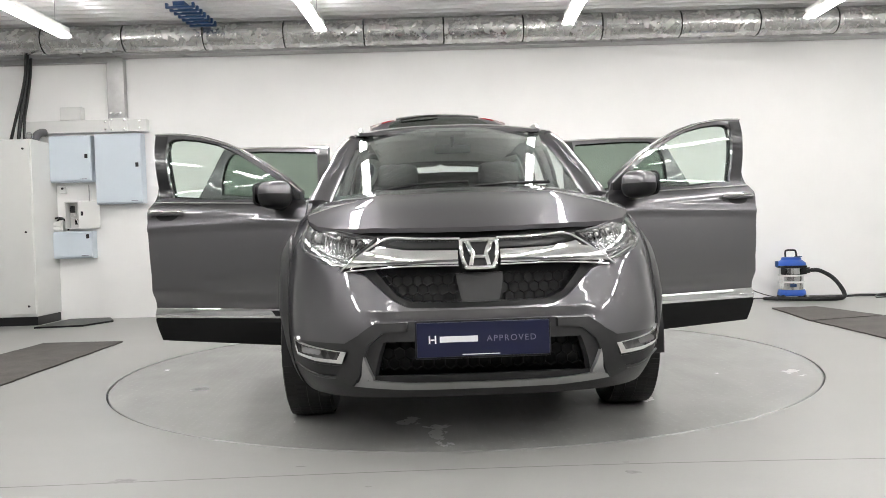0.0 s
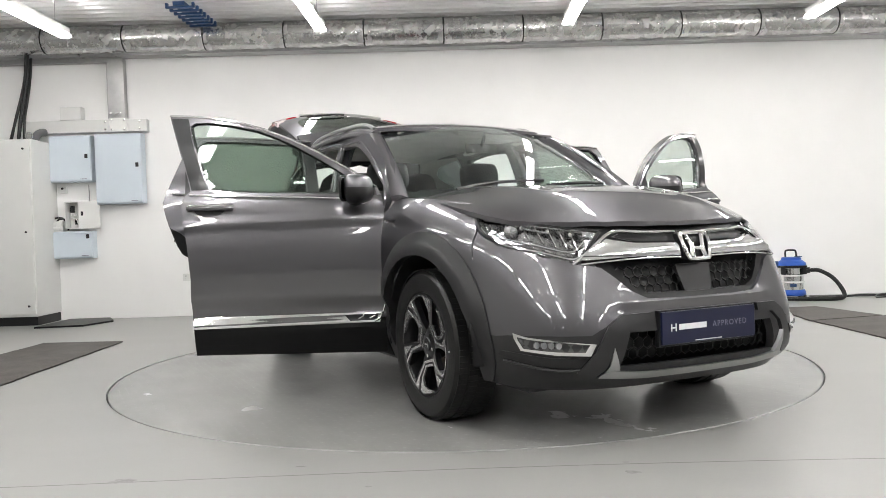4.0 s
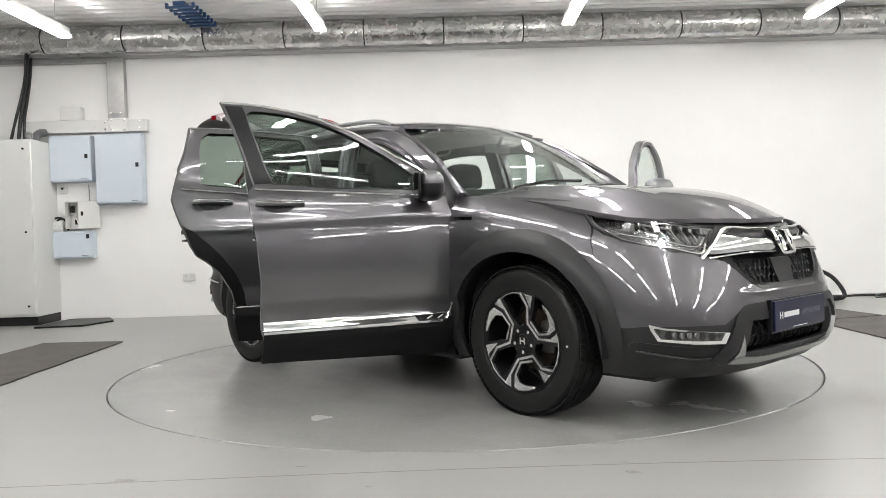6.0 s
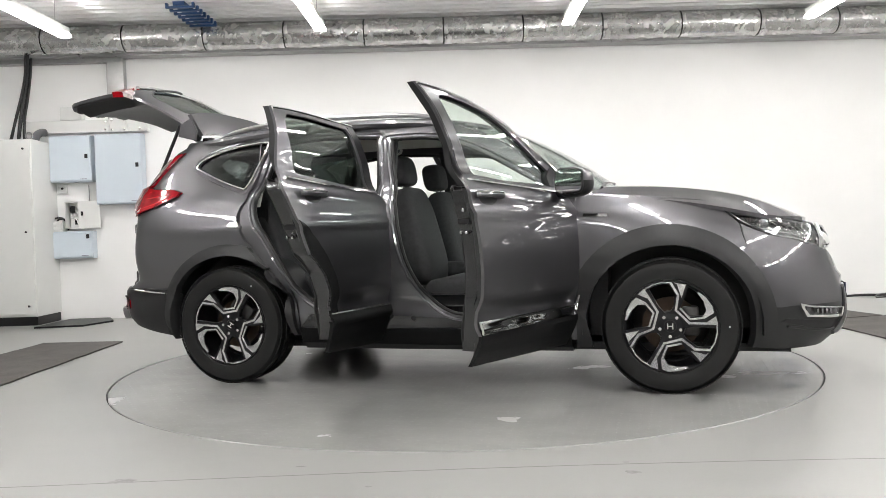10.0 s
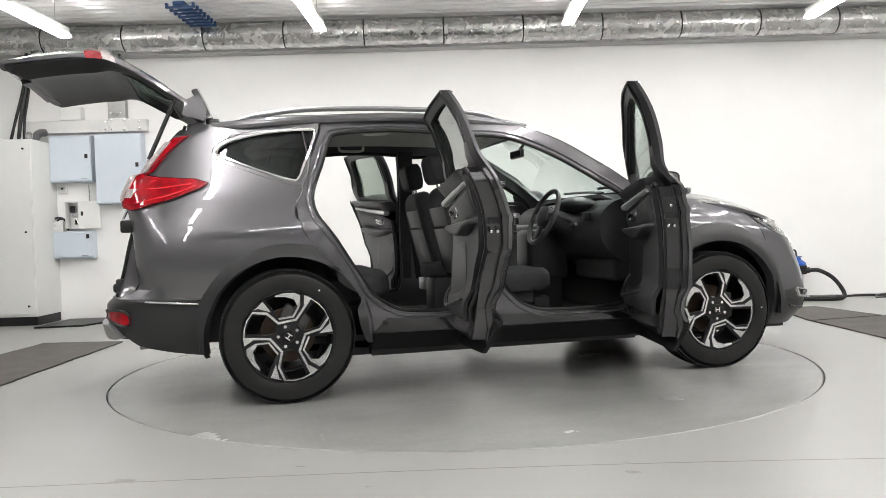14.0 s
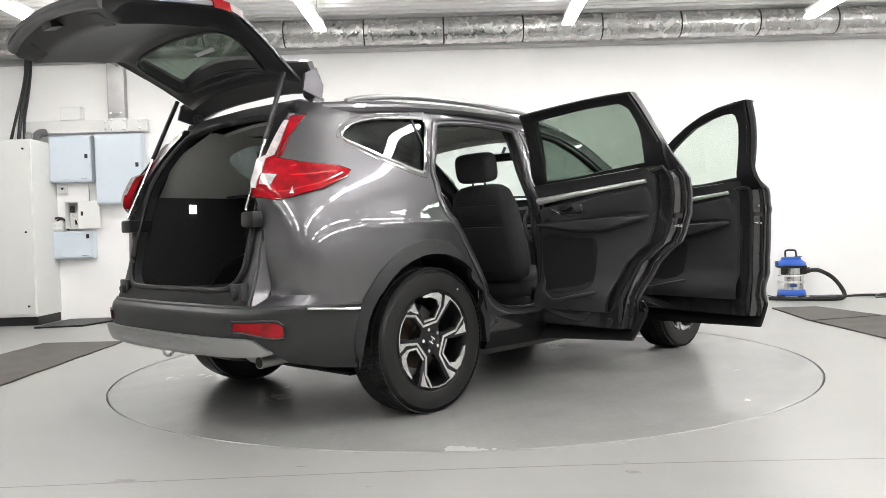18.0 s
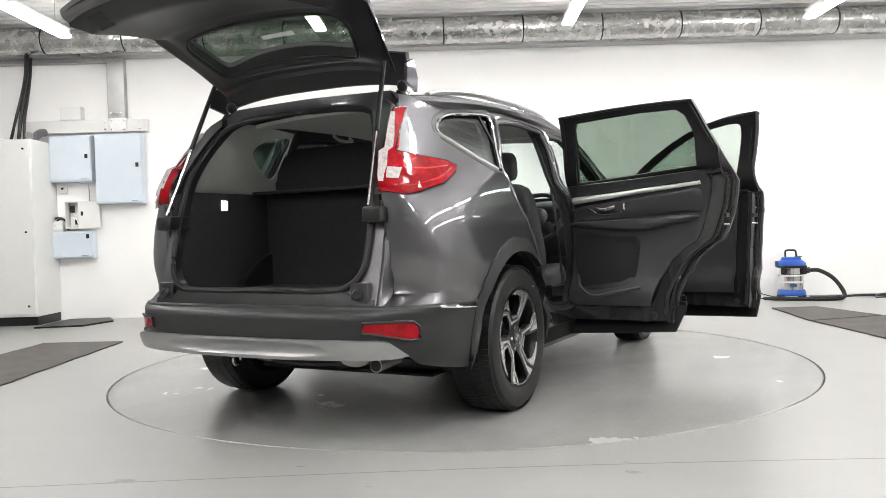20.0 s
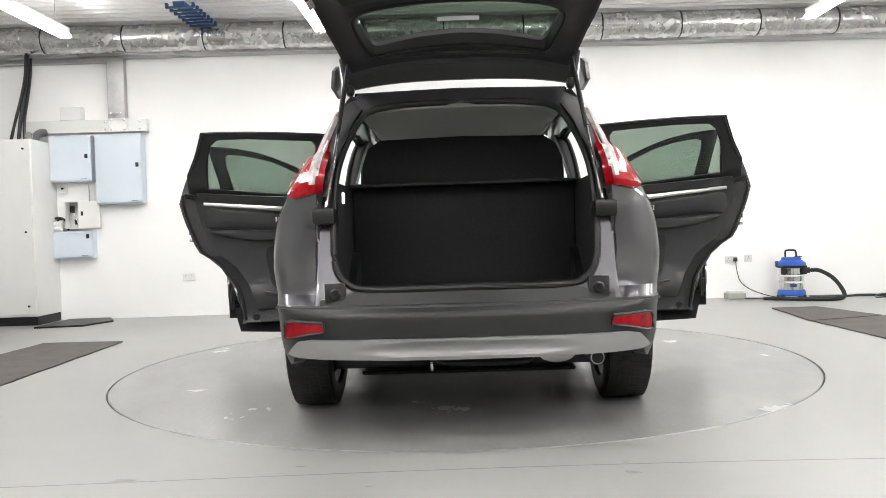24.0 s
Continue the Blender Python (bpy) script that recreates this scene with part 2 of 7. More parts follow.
def sheet(outer, holes, place, thick, du=0.04, dv=0.04, depth=0.0):
    """A curved panel of some thickness: place(u, v, depth) tells where a point of the flat outline lies."""
    src = flat_grid(outer, holes, du, dv)
    bm = bmesh.new()
    a, b = {}, {}
    for v in src.verts:
        a[v] = bm.verts.new(place(v.co.x, v.co.y, depth))
        b[v] = bm.verts.new(place(v.co.x, v.co.y, depth + thick))
    for f in src.faces:
        try:
            bm.faces.new([a[v] for v in f.verts])
            bm.faces.new([b[v] for v in reversed(f.verts)])
        except ValueError:
            pass
    for e in src.edges:
        if len(e.link_faces) == 1:
            p, q = e.verts
            try:
                bm.faces.new((a[p], a[q], b[q], b[p]))
            except ValueError:
                pass
    src.free()
    bmesh.ops.recalc_face_normals(bm, faces=bm.faces)
    return bm


def arc(cx, cz, r, a0, a1, n=16):
    return [(cx + r * math.cos(radians(a0 + (a1 - a0) * i / n)), cz + r * math.sin(radians(a0 + (a1 - a0) * i / n))) for i in range(n + 1)]


def smooth2(pts, n=6, closed=False):
    return [(p.x, p.y) for p in spline([(*q, 0) for q in pts], n, closed)]


def table(xs, ys):
    """A smooth function through the points."""
    xs, ys = list(xs), list(ys)
    n = len(xs)
    A, r = np.zeros((n, n)), np.zeros(n)
    A[0, 0], A[0, 1], r[0] = 2, 1, 3 * (ys[1] - ys[0]) / (xs[1] - xs[0])
    A[-1, -1], A[-1, -2], r[-1] = 2, 1, 3 * (ys[-1] - ys[-2]) / (xs[-1] - xs[-2])
    for i in range(1, n - 1):
        a, b = 1 / (xs[i] - xs[i - 1]), 1 / (xs[i + 1] - xs[i])
        A[i, i - 1], A[i, i], A[i, i + 1] = a, 2 * (a + b), b
        r[i] = 3 * ((ys[i] - ys[i - 1]) * a * a + (ys[i + 1] - ys[i]) * b * b)
    m = [float(q) for q in np.linalg.solve(A, r)]

    def f(x):
        if x <= xs[0]:
            return ys[0] + m[0] * (x - xs[0])
        if x >= xs[-1]:
            return ys[-1] + m[-1] * (x - xs[-1])
        i = max(k for k in range(len(xs) - 1) if xs[k] <= x)
        h = xs[i + 1] - xs[i]
        t = (x - xs[i]) / h
        return (ys[i] * (1 + 2 * t) * (1 - t) ** 2 + m[i] * h * t * (1 - t) ** 2 + ys[i + 1] * t * t * (3 - 2 * t) + m[i + 1] * h * t * t * (t - 1))
    return f


def offset(loop, d):
    """A closed outline moved outwards by d (inwards where d is negative)."""
    n = len(loop)
    area = sum(loop[i][0] * loop[(i + 1) % n][1] - loop[(i + 1) % n][0] * loop[i][1] for i in range(n))
    k = d if area > 0 else -d
    out = []
    for i in range(n):
        (ax, ay), (bx, by), (cx, cy) = loop[i - 1], loop[i], loop[(i + 1) % n]
        e, f = Vector((bx - ax, by - ay)), Vector((cx - bx, cy - by))
        if e.length < 1e-6 or f.length < 1e-6:
            out.append((bx, by))
            continue
        e.normalize()
        f.normalize()
        m = Vector((e.y + f.y, -e.x - f.x))
        m = m.normalized() if m.length > 1e-6 else Vector((e.y, -e.x))
        g = k / max(0.5, m.dot(Vector((e.y, -e.x))))
        out.append((bx + m.x * g, by + m.y * g))
    return out


def pillow(outline, place, d0, h, inset=0.35):
    """A soft raised pad on a surface: outline in the surface's two parameters, raised by h from depth d0."""
    cu = sum(p[0] for p in outline) / len(outline)
    cv = sum(p[1] for p in outline) / len(outline)
    bm = bmesh.new()
    rings = []
    for k, e in ((0.0, 0.0), (0.03, 0.45), (0.10, 0.78), (0.22, 0.95), (inset, 1.0)):
        rings.append([bm.verts.new(place(u + (cu - u) * k, v + (cv - v) * k, d0 + h * e)) for u, v in outline])
    for a, b in zip(rings, rings[1:]):
        for i in range(len(a)):
            j = (i + 1) % len(a)
            bm.faces.new((a[i], a[j], b[j], b[i]))
    bm.faces.new(rings[-1])
    bm.faces.new(rings[0][::-1])
    bmesh.ops.recalc_face_normals(bm, faces=bm.faces)
    return bm


# ---- the room ----
WT = 2.23  # the back wall's turn, degrees


def wall_y(x):
    return 4.025 + 0.0389 * x


def on_wall(x, z, out=0.0):
    """A pose on the back wall: local x along it, local -y out of it."""
    return pose(x, wall_y(x) - out, z, 0, 0, WT)


DISC_R = 2.285


def ring_sheet(r0, r1, z0, z1, seg=160):
    bm = bmesh.new()
    lathe(bm, [(r0, z0), (r1, z0), (r1, z1), (r0, z1)], seg, closed=True)
    return bm


def floor_bm():
    """The floor slab with a round pit for the turntable."""
    bm = bmesh.new()
    n = 160
    ring = [bm.verts.new(((DISC_R + 0.010) * math.cos(2 * math.pi * i / n), (DISC_R + 0.010) * math.sin(2 * math.pi * i / n), 0)) for i in range(n)]
    low = [bm.verts.new((v.co.x, v.co.y, -0.05)) for v in ring]

    def edge(a):
        c, s = math.cos(a), math.sin(a)
        k = min((9.0 if c > 0 else 8.0) / max(abs(c), 1e-6), (5.0 if s > 0 else 10.0) / max(abs(s), 1e-6))
        return (k * c, k * s, 0)
    far = [bm.verts.new(edge(2 * math.pi * i / n)) for i in range(n)]
    for i in range(n):
        j = (i + 1) % n
        bm.faces.new((ring[i], far[i], far[j], ring[j]))
        bm.faces.new((low[i], ring[i], ring[j], low[j]))
    bm.faces.new(low)
    return bm


floor = tagged(part("floor", floor_bm(), FLOORM, smooth=False), "smooth light grey painted concrete floor with scuffs", "floor", kind="structure")


def scuffs():
    """Dark scuffs and hairline joints on the floor paint."""
    rnd = random.Random(5)
    bm = bmesh.new()
    for x, y, a, b in ((-1.30, -2.58, 0.11, 0.05), (0.62, -2.63, 0.06, 0.05), (0.62, -2.5, 0.03, 0.02), (-0.35, -2.72, 0.03, 0.015), (0.3, -3.05, 0.03, 0.012),
                       (-1.9, -2.9, 0.02, 0.02), (1.0, -3.1, 0.02, 0.01), (-2.38, -0.78, 0.03, 0.012), (-0.65, -2.45, 0.05, 0.015), (0.45, -2.95, 0.04, 0.02)):
        n = 14
        vs = []
        for i in range(n):
            t = 2 * math.pi * i / n
            r = rnd.uniform(0.55, 1.0)
            vs.append(bm.verts.new((x + 0.6 * a * r * math.cos(t), y + 0.6 * b * r * math.sin(t), 0.0015)))
        bm.faces.new(vs)
    return bm


SCUFF = mat("grey floor scuff", (0.248, 0.245, 0.238), 0.5, vary=0.3, scale=30)
JOINT = mat("floor joint line", (0.19, 0.19, 0.18), 0.6, vary=0.2, scale=20)
part("floor_stain", scuffs(), SCUFF, floor, "dark scuff marks", smooth=False)


def joint_bm():
    bm = bmesh.new()
    pts = [(-8 + 0.4 * i, -2.66 + 0.05 * math.sin(i * 0.37) + 0.01 * i * 0.4) for i in range(41)]
    for (x0, y0), (x1, y1) in zip(pts, pts[1:]):
        f = [bm.verts.new(p) for p in ((x0, y0 - 0.004, 0.0012), (x1, y1 - 0.004, 0.0012), (x1, y1 + 0.004, 0.0012), (x0, y0 + 0.004, 0.0012))]
        bm.faces.new(f)
    return bm


part("floor_joint", joint_bm(), JOINT, floor, smooth=False)

wall_north = tagged(part("wall_north", boxes((-8.6, 9.4, 0, 0.2, -0.05, 3.7)), WALL, at=pose(0, 4.025, 0, 0, 0, WT), smooth=False), "plain white painted back wall", "wall", kind="structure")
tagged(part("wall_west", boxes((-8.2, -8.0, -10.2, 4.2, -0.05, 3.7)), SIDEWALL, smooth=False), "plain grey painted side wall", "wall", kind="structure")
tagged(part("wall_east", boxes((9.0, 9.2, -10.2, 4.6, -0.05, 3.7)), SIDEWALL, smooth=False), "plain grey painted side wall", "wall", kind="structure")
tagged(part("wall_south", boxes((-8.2, 9.2, -10.2, -10.0, -0.05, 3.7)), GREYWALL, smooth=False), "plain dark grey wall behind the viewer", "wall", kind="structure")


def deck_bm():
    """A trapezoidal steel deck: ribs run along the back wall."""
    bm = bmesh.new()
    prof = []
    y = -10.2
    while y < 4.6:
        prof += [(y, 3.475), (y + 0.055, 3.475), (y + 0.085, 3.42), (y + 0.13, 3.42)]
        y += 0.16
    rows = [[bm.verts.new((x, yy + 0.0389 * x, zz)) for yy, zz in prof] for x in (-8.3, 9.3)]
    for i in range(len(prof) - 1):
        bm.faces.new((rows[0][i], rows[0][i + 1], rows[1][i + 1], rows[1][i]))
    return bm


tagged(part("ceiling", deck_bm(), DECK, smooth=False), "ribbed bright steel deck ceiling", "ceiling", kind="structure")

# the steel turntable
turntable = thing("turntable", "round grey chequer-plate vehicle turntable sunk flush in the floor", "turntable", pose(0, 0, 0))


def disc_bm():
    bm = bmesh.new()
    lathe(bm, [(0.0001, 0.0), (DISC_R - 0.004, 0.0), (DISC_R, -0.004), (DISC_R, -0.03), (0.0001, -0.03)], 160)
    return bm


part("plate", disc_bm(), DISCM, turntable, smooth=True, angle=20)


def tread_bm():
    """Raised lozenges of the chequer plate."""
    bm = bmesh.new()
    p = 0.046
    n = int(DISC_R / p) + 1
    vs, fs = [], []
    for i in range(-n, n + 1):
        for j in range(-n, n + 1):
            x, y = i * p, j * p
            if x * x + y * y > (DISC_R - 0.05) ** 2:
                continue
            a = radians(45 if (i + j) % 2 else -45)
            c, s = math.cos(a), math.sin(a)
            k = len(vs)
            for u, v, z in ((-0.016, 0, 0), (0, -0.005, 0), (0.016, 0, 0), (0, 0.005, 0), (-0.006, 0, 0.0008), (0.006, 0, 0.0008)):
                vs.append((x + u * c - v * s, y + u * s + v * c, z))
            fs += [(k, k + 1, k + 5, k + 4), (k + 1, k + 2, k + 5), (k + 2, k + 3, k + 4, k + 5), (k + 3, k, k + 4)]
    me = bpy.data.meshes.new("tmp")
    me.from_pydata(vs, [], fs)
    bm.from_mesh(me)
    bpy.data.meshes.remove(me)
    return bm


tagged(part("tread", tread_bm(), DISCM, turntable, smooth=True, angle=60), kind="stuff")


tagged(part("turntable_rim", ring_sheet(DISC_R + 0.0005, DISC_R + 0.009, -0.04, -0.012), GAP), "dark gap round the turntable", "gap", kind="structure")


# ---- ceiling services ----
DUCT_Z, DUCT_R, DUCT_OUT = 3.245, 0.155, 0.26


def along(x, out, z):
    return Vector((x, wall_y(x) - out, z))


duct = thing("ventilation_duct", "foil-wrapped round ventilation duct in taped sections under the ceiling", "duct")
step = 0.915
seg_bm = bmesh.new()
lathe(seg_bm, [(DUCT_R - 0.006, -step / 2 + 0.004), (DUCT_R, -step / 2 + 0.012), (DUCT_R + 0.002, 0), (DUCT_R, step / 2 - 0.012), (DUCT_R - 0.006, step / 2 - 0.004)], 28, axis="x")
first = None
for i in range(-8, 10):
    x = -0.553 + i * step
    at = pose(x, wall_y(x) - DUCT_OUT, DUCT_Z, random.uniform(0, 60), 0, WT)
    if first is None:
        first = part("duct_section", seg_bm, FOIL, duct, at=at)
        band_bm = bmesh.new()
        lathe(band_bm, [(DUCT_R - 0.008, -0.006), (DUCT_R - 0.001, -0.006), (DUCT_R - 0.001, 0.006), (DUCT_R - 0.008, 0.006)], 28, axis="x", closed=True)
        band = part("joint_band", band_bm, GAP, duct, at=pose(x + step / 2, wall_y(x + step / 2) - DUCT_OUT, DUCT_Z, 0, 0, WT))
    else:
        clone(first, "duct_section", duct, at)
        clone(band, "joint_band", duct, pose(x + step / 2, wall_y(x + step / 2) - DUCT_OUT, DUCT_Z, 0, 0, WT))

tray = thing("cable_tray", "slim galvanised cable tray along the top of the back wall", "cable tray", on_wall(0, 3.07, 0.0))
part("tray_base", boxes((-8.3, 8.8, -0.20, -0.004, 0.0, 0.008)), GALV, tray, smooth=False)
part("tray_lip", boxes((-8.3, 8.8, -0.204, -0.198, 0.0, 0.05)), GALV, tray, smooth=False)
clip_bm = boxes((-0.008, 0.008, -0.209, -0.205, 0.0, 0.052))
clip0 = part("tray_clip", clip_bm, GALV, tray, smooth=False, at=pose(-5.2, 0, 0))
for i in range(1, 22):
    clone(clip0, "tray_clip", tray, pose(-5.2 + i * 0.48 + (i % 3) * 0.04, 0, 0))

# the light battens: rows that run towards the back wall
LAMP_Z, LAMP_K = 3.12, 0.957


def batten(at):
    t = thing("ceiling_light", "long white fluorescent batten hung under the deck ceiling", "light", at, "ceiling battens")
    part("housing", boxes((-0.045, 0.045, -0.72, 0.72, -0.0115, 0.06), bevel=0.006), WHITEBOX, t, smooth=False)
    bm = bmesh.new()
    box(bm, -0.060, 0.060, -0.71, 0.71, -0.045, -0.0125, bevel=0.012, seg=3)
    part("diffuser", bm, TUBE, t)
    for e in (-0.716, 0.716):
        part("end_cap", boxes((-0.062, 0.062, e - 0.005, e + 0.005, -0.047, -0.0125)), WHITEBOX, t, smooth=False)
    for y in (-0.5, 0.5):
        part("hanger", tube(bmesh.new(), [(0, y, 0.06), (0, y, 0.32)], 0.004, 6), GALV, t)
    return t


lamp0 = batten(pose(-4.0, 2.1, LAMP_Z))
for col in (-4.25, -1.45, 1.30, 4.02, 6.75):
    for k in range(7):
        x = col * LAMP_K
        y = 2.27 - k * 1.96 + 0.0389 * x
        if k == 0 and col == -4.25:
            lamp0.matrix_basis = pose(x, y, LAMP_Z)
            continue
        copy_thing(lamp0, pose(x, y, LAMP_Z))


def blue_clamp():
    t = thing("pipe_bracket", "blue steel strut with black pipe clamps under the ceiling", "bracket", pose(-2.80, 3.20, 3.335))
    part("strut", boxes((-0.06, 0.06, -0.55, 0.30, -0.01, 0.03)), BLUED, t, smooth=False)
    c = None
    for i in range(7):
        y = -0.5 + i * 0.125
        for s in (-1, 1):
            bm = boxes((-0.10, 0.10, -0.018, 0.018, -0.028, -0.01), (0.075, 0.10, -0.018, 0.018, -0.028, 0.025)) if c is None else None
            at = pose(0.05 * s, y, 0, 0, 0, 0 if s > 0 else 180)
            if c is None:
                c = part("clamp", bm, BLUED, t, smooth=False, at=at)
            else:
                clone(c, "clamp", t, at)
    return t


blue_clamp()

# ---- electrical corner ----
cab = thing("switchgear_cabinet", "tall white steel switchgear cabinet on a black plinth", "cabinet", pose(-5.235, 3.42, 0, 0, 0, 1.0))
part("body", boxes((-0.5, 0.5, -0.15, 0.42, 0.1, 2.09), bevel=0.006), WHITEBOX, cab, smooth=False)
part("plinth", boxes((-0.48, 0.49, -0.13, 0.42, 0.0, 0.1)), BLACKP, cab, smooth=False)
part("door", boxes((-0.49, 0.492, -0.170, -0.152, 0.13, 2.075), bevel=0.004), WHITEBOX, cab, smooth=False)
for z in (0.22, 1.05, 1.98):
    bm = bmesh.new()
    lathe(bm, [(0.012, 0), (0.012, -0.012), (0.0001, -0.014)], 14, axis="y")
    part("lock", bm, BLACKP, cab, at=pose(0.42, -0.170, z))
bm = bmesh.new()
lathe(bm, [(0.03, -0.007), (0.044, -0.007), (0.044, 0.007), (0.03, 0.007)], 20, axis="y", closed=True)
part("lifting_eye", bm, STEEL, cab, at=pose(0.44, -0.06, 2.135))


def enclosure(name, x, z0, w, h, d, material, label, lock_z=0.45, lock_side=1):
    t = thing(name, label, "electrical box", on_wall(x, z0))
    part("body", boxes((-w / 2, w / 2, -d + 0.02, -0.001, 0.0, h), bevel=0.004), material, t, smooth=False)
    dr = part("door", boxes((-w / 2 + 0.004, w / 2 - 0.004, -d, -d + 0.018, 0.015, h - 0.015), bevel=0.004), material, t, smooth=False)
    lx = lock_side * (w / 2 - 0.05)
    part("lock", boxes((lx - 0.018, lx + 0.018, -d - 0.010, -d - 0.001, h * lock_z - 0.025, h * lock_z + 0.025), bevel=0.003), BLACKP, dr, smooth=False)
    part("maker_mark", boxes((w / 2 - 0.13, w / 2 - 0.05, -d - 0.002, -d - 0.0005, 0.03, 0.036)), GREYINK, dr, "tiny unreadable print", smooth=False)
    return t


enclosure("wall_enclosure", -4.505, 1.625, 0.48, 0.54, 0.16, GREYBOX, "square pale blue-grey enclosure on the wall", 0.55)
enclosure("wall_enclosure", -3.948, 1.355, 0.54, 0.82, 0.16, GREYBOX, "tall pale blue-grey enclosure on the wall", 0.55)
enclosure("wall_enclosure", -4.52, 0.73, 0.46, 0.32, 0.14, GREYBOX, "wide pale blue-grey enclosure low on the wall", 0.8)

open_box = thing("open_enclosure", "small grey wall box standing open with wiring inside", "electrical box", on_wall(-4.5, 1.08))
part("body", boxes((-0.10, 0.06, -0.012, -0.001, 0, 0.32), (-0.10, -0.09, -0.13, -0.012, 0, 0.32), (0.05, 0.06, -0.13, -0.012, 0, 0.32), (-0.09, 0.05, -0.13, -0.012, 0, 0.01), (-0.09, 0.05, -0.13, -0.012, 0.31, 0.32)), WHITEBOX, open_box, smooth=False)
dr = part("door", boxes((0.0, 0.24, -0.012, 0.0, 0.0, 0.32), bevel=0.003), WHITEBOX, open_box, smooth=False, at=pose(0.058, -0.13, 0, 0, 0, 8))
part("lock", boxes((0.03, 0.055, -0.02, -0.013, 0.15, 0.20)), BLACKP, dr, smooth=False)
part("terminal_block", boxes((-0.07, -0.03, -0.06, -0.013, 0.19, 0.27)), BLACKP, open_box, smooth=False)
part("terminal_block", boxes((-0.02, 0.03, -0.05, -0.013, 0.05, 0.11)), BLACKP, open_box, smooth=False)
bm = bmesh.new()
tube(bm, spline([(-0.05, -0.05, 0.19), (-0.06, -0.07, 0.14), (0.0, -0.06, 0.11), (0.02, -0.06, 0.06)], 5), 0.006, 6)
tube(bm, spline([(-0.04, -0.05, 0.19), (0.0, -0.08, 0.15), (0.02, -0.06, 0.2), (0.02, -0.04, 0.3)], 5), 0.005, 6)
part("wiring", bm, WHITEINK, open_box)

meter = thing("relay_unit", "small white relay block with black cables on a wall box", "relay", on_wall(-4.70, 1.052))
part("body", boxes((-0.06, 0.06, -0.11, -0.02, 0.0, 0.12), (-0.045, 0.045, -0.13, -0.11, 0.02, 0.05), (-0.05, -0.01, -0.12, -0.11, 0.06, 0.10), (0.005, 0.05, -0.12, -0.11, 0.06, 0.10), bevel=0.004), WHITEBOX, meter, smooth=False)
bm = bmesh.new()
tube(bm, spline([(-0.07, -0.06, 0.05), (-0.09, -0.07, 0.12), (-0.03, -0.07, 0.16), (0.05, -0.07, 0.15), (0.09, -0.06, 0.09), (0.10, -0.05, 0.01)], 6), 0.012, 8)
tube(bm, spline([(-0.06, -0.04, 0.10), (0.0, -0.05, 0.145), (0.06, -0.05, 0.13), (0.08, -0.04, 0.03)], 6), 0.010, 8)
part("cable_loop", bm, RUBBER, meter)

sw = thing("wall_switch", "small white wall switch with a black dial", "switch", on_wall(-4.66, 1.50))
part("plate", boxes((-0.05, 0.05, -0.045, -0.001, 0, 0.085), bevel=0.005), WHITEBOX, sw, smooth=False)
bm = bmesh.new()
lathe(bm, [(0.014, 0), (0.014, -0.012), (0.0001, -0.014)], 14, axis="y")
part("dial", bm, BLACKP, sw, at=pose(0.005, -0.046, 0.058))

wire = thing("wire_drop", "thin grey cable dropping between wall boxes", "cable", on_wall(-4.36, 0))
bm = bmesh.new()
tube(bm, [(0.0, -0.012, 1.60), (0.003, -0.012, 1.5), (0.0, -0.012, 1.40)], 0.006, 6)
part("cable", bm, GALV, wire)

trunk = thing("cable_trunking", "galvanised trunking running down from the ceiling to the wall boxes", "trunking", on_wall(-3.98, 2.15))
part("riser", boxes((-0.09, 0.10, -0.09, -0.002, 0.20, 0.915), bevel=0.003), GALV, trunk, smooth=False)
part("header_run", boxes((-4.0, 0.10, -0.10, -0.002, 0.87, 0.95), bevel=0.003), GALV, trunk, smooth=False)
part("level_run", boxes((-1.05, -0.075, -0.10, -0.002, 0.055, 0.20), bevel=0.003), WHITEBOX, trunk, smooth=False)
part("junction_cover", boxes((-0.072, 0.13, -0.104, -0.002, 0.052, 0.215), bevel=0.003), WHITEBOX, trunk, smooth=False)
part("end_run", boxes((0.133, 0.36, -0.10, -0.002, 0.055, 0.195), bevel=0.003), WHITEBOX, trunk, smooth=False)
part("riser_lip", boxes((0.101, 0.112, -0.10, -0.002, 0.215, 0.90)), GALV, trunk, smooth=False)
bm = bmesh.new()
lathe(bm, [(0.013, 0), (0.012, -0.006), (0.0001, -0.009)], 12, axis="y")
b0 = part("bolt", bm, STEEL, trunk, at=pose(-0.055, -0.091, 0.27))
for x, z in ((0.06, 0.27),):
    clone(b0, "bolt", trunk, pose(x, -0.091, z))
for x, z in ((-0.12, 0.085), (-0.12, 0.17), (-0.045, 0.08), (-0.045, 0.19), (0.10, 0.08), (0.10, 0.19), (0.28, 0.085), (0.28, 0.17)):
    clone(b0, "bolt", trunk, pose(x, -0.105, z))

jb = thing("junction_box", "plain grey junction box on top of the trunking", "electrical box", on_wall(-4.50, 2.352))
part("body", boxes((-0.125, 0.125, -0.10, -0.002, 0.0, 0.155), bevel=0.004), WHITEBOX, jb, smooth=False)
part("lid", boxes((-0.12, 0.12, -0.108, -0.102, 0.005, 0.15)), WHITEBOX, jb, smooth=False)

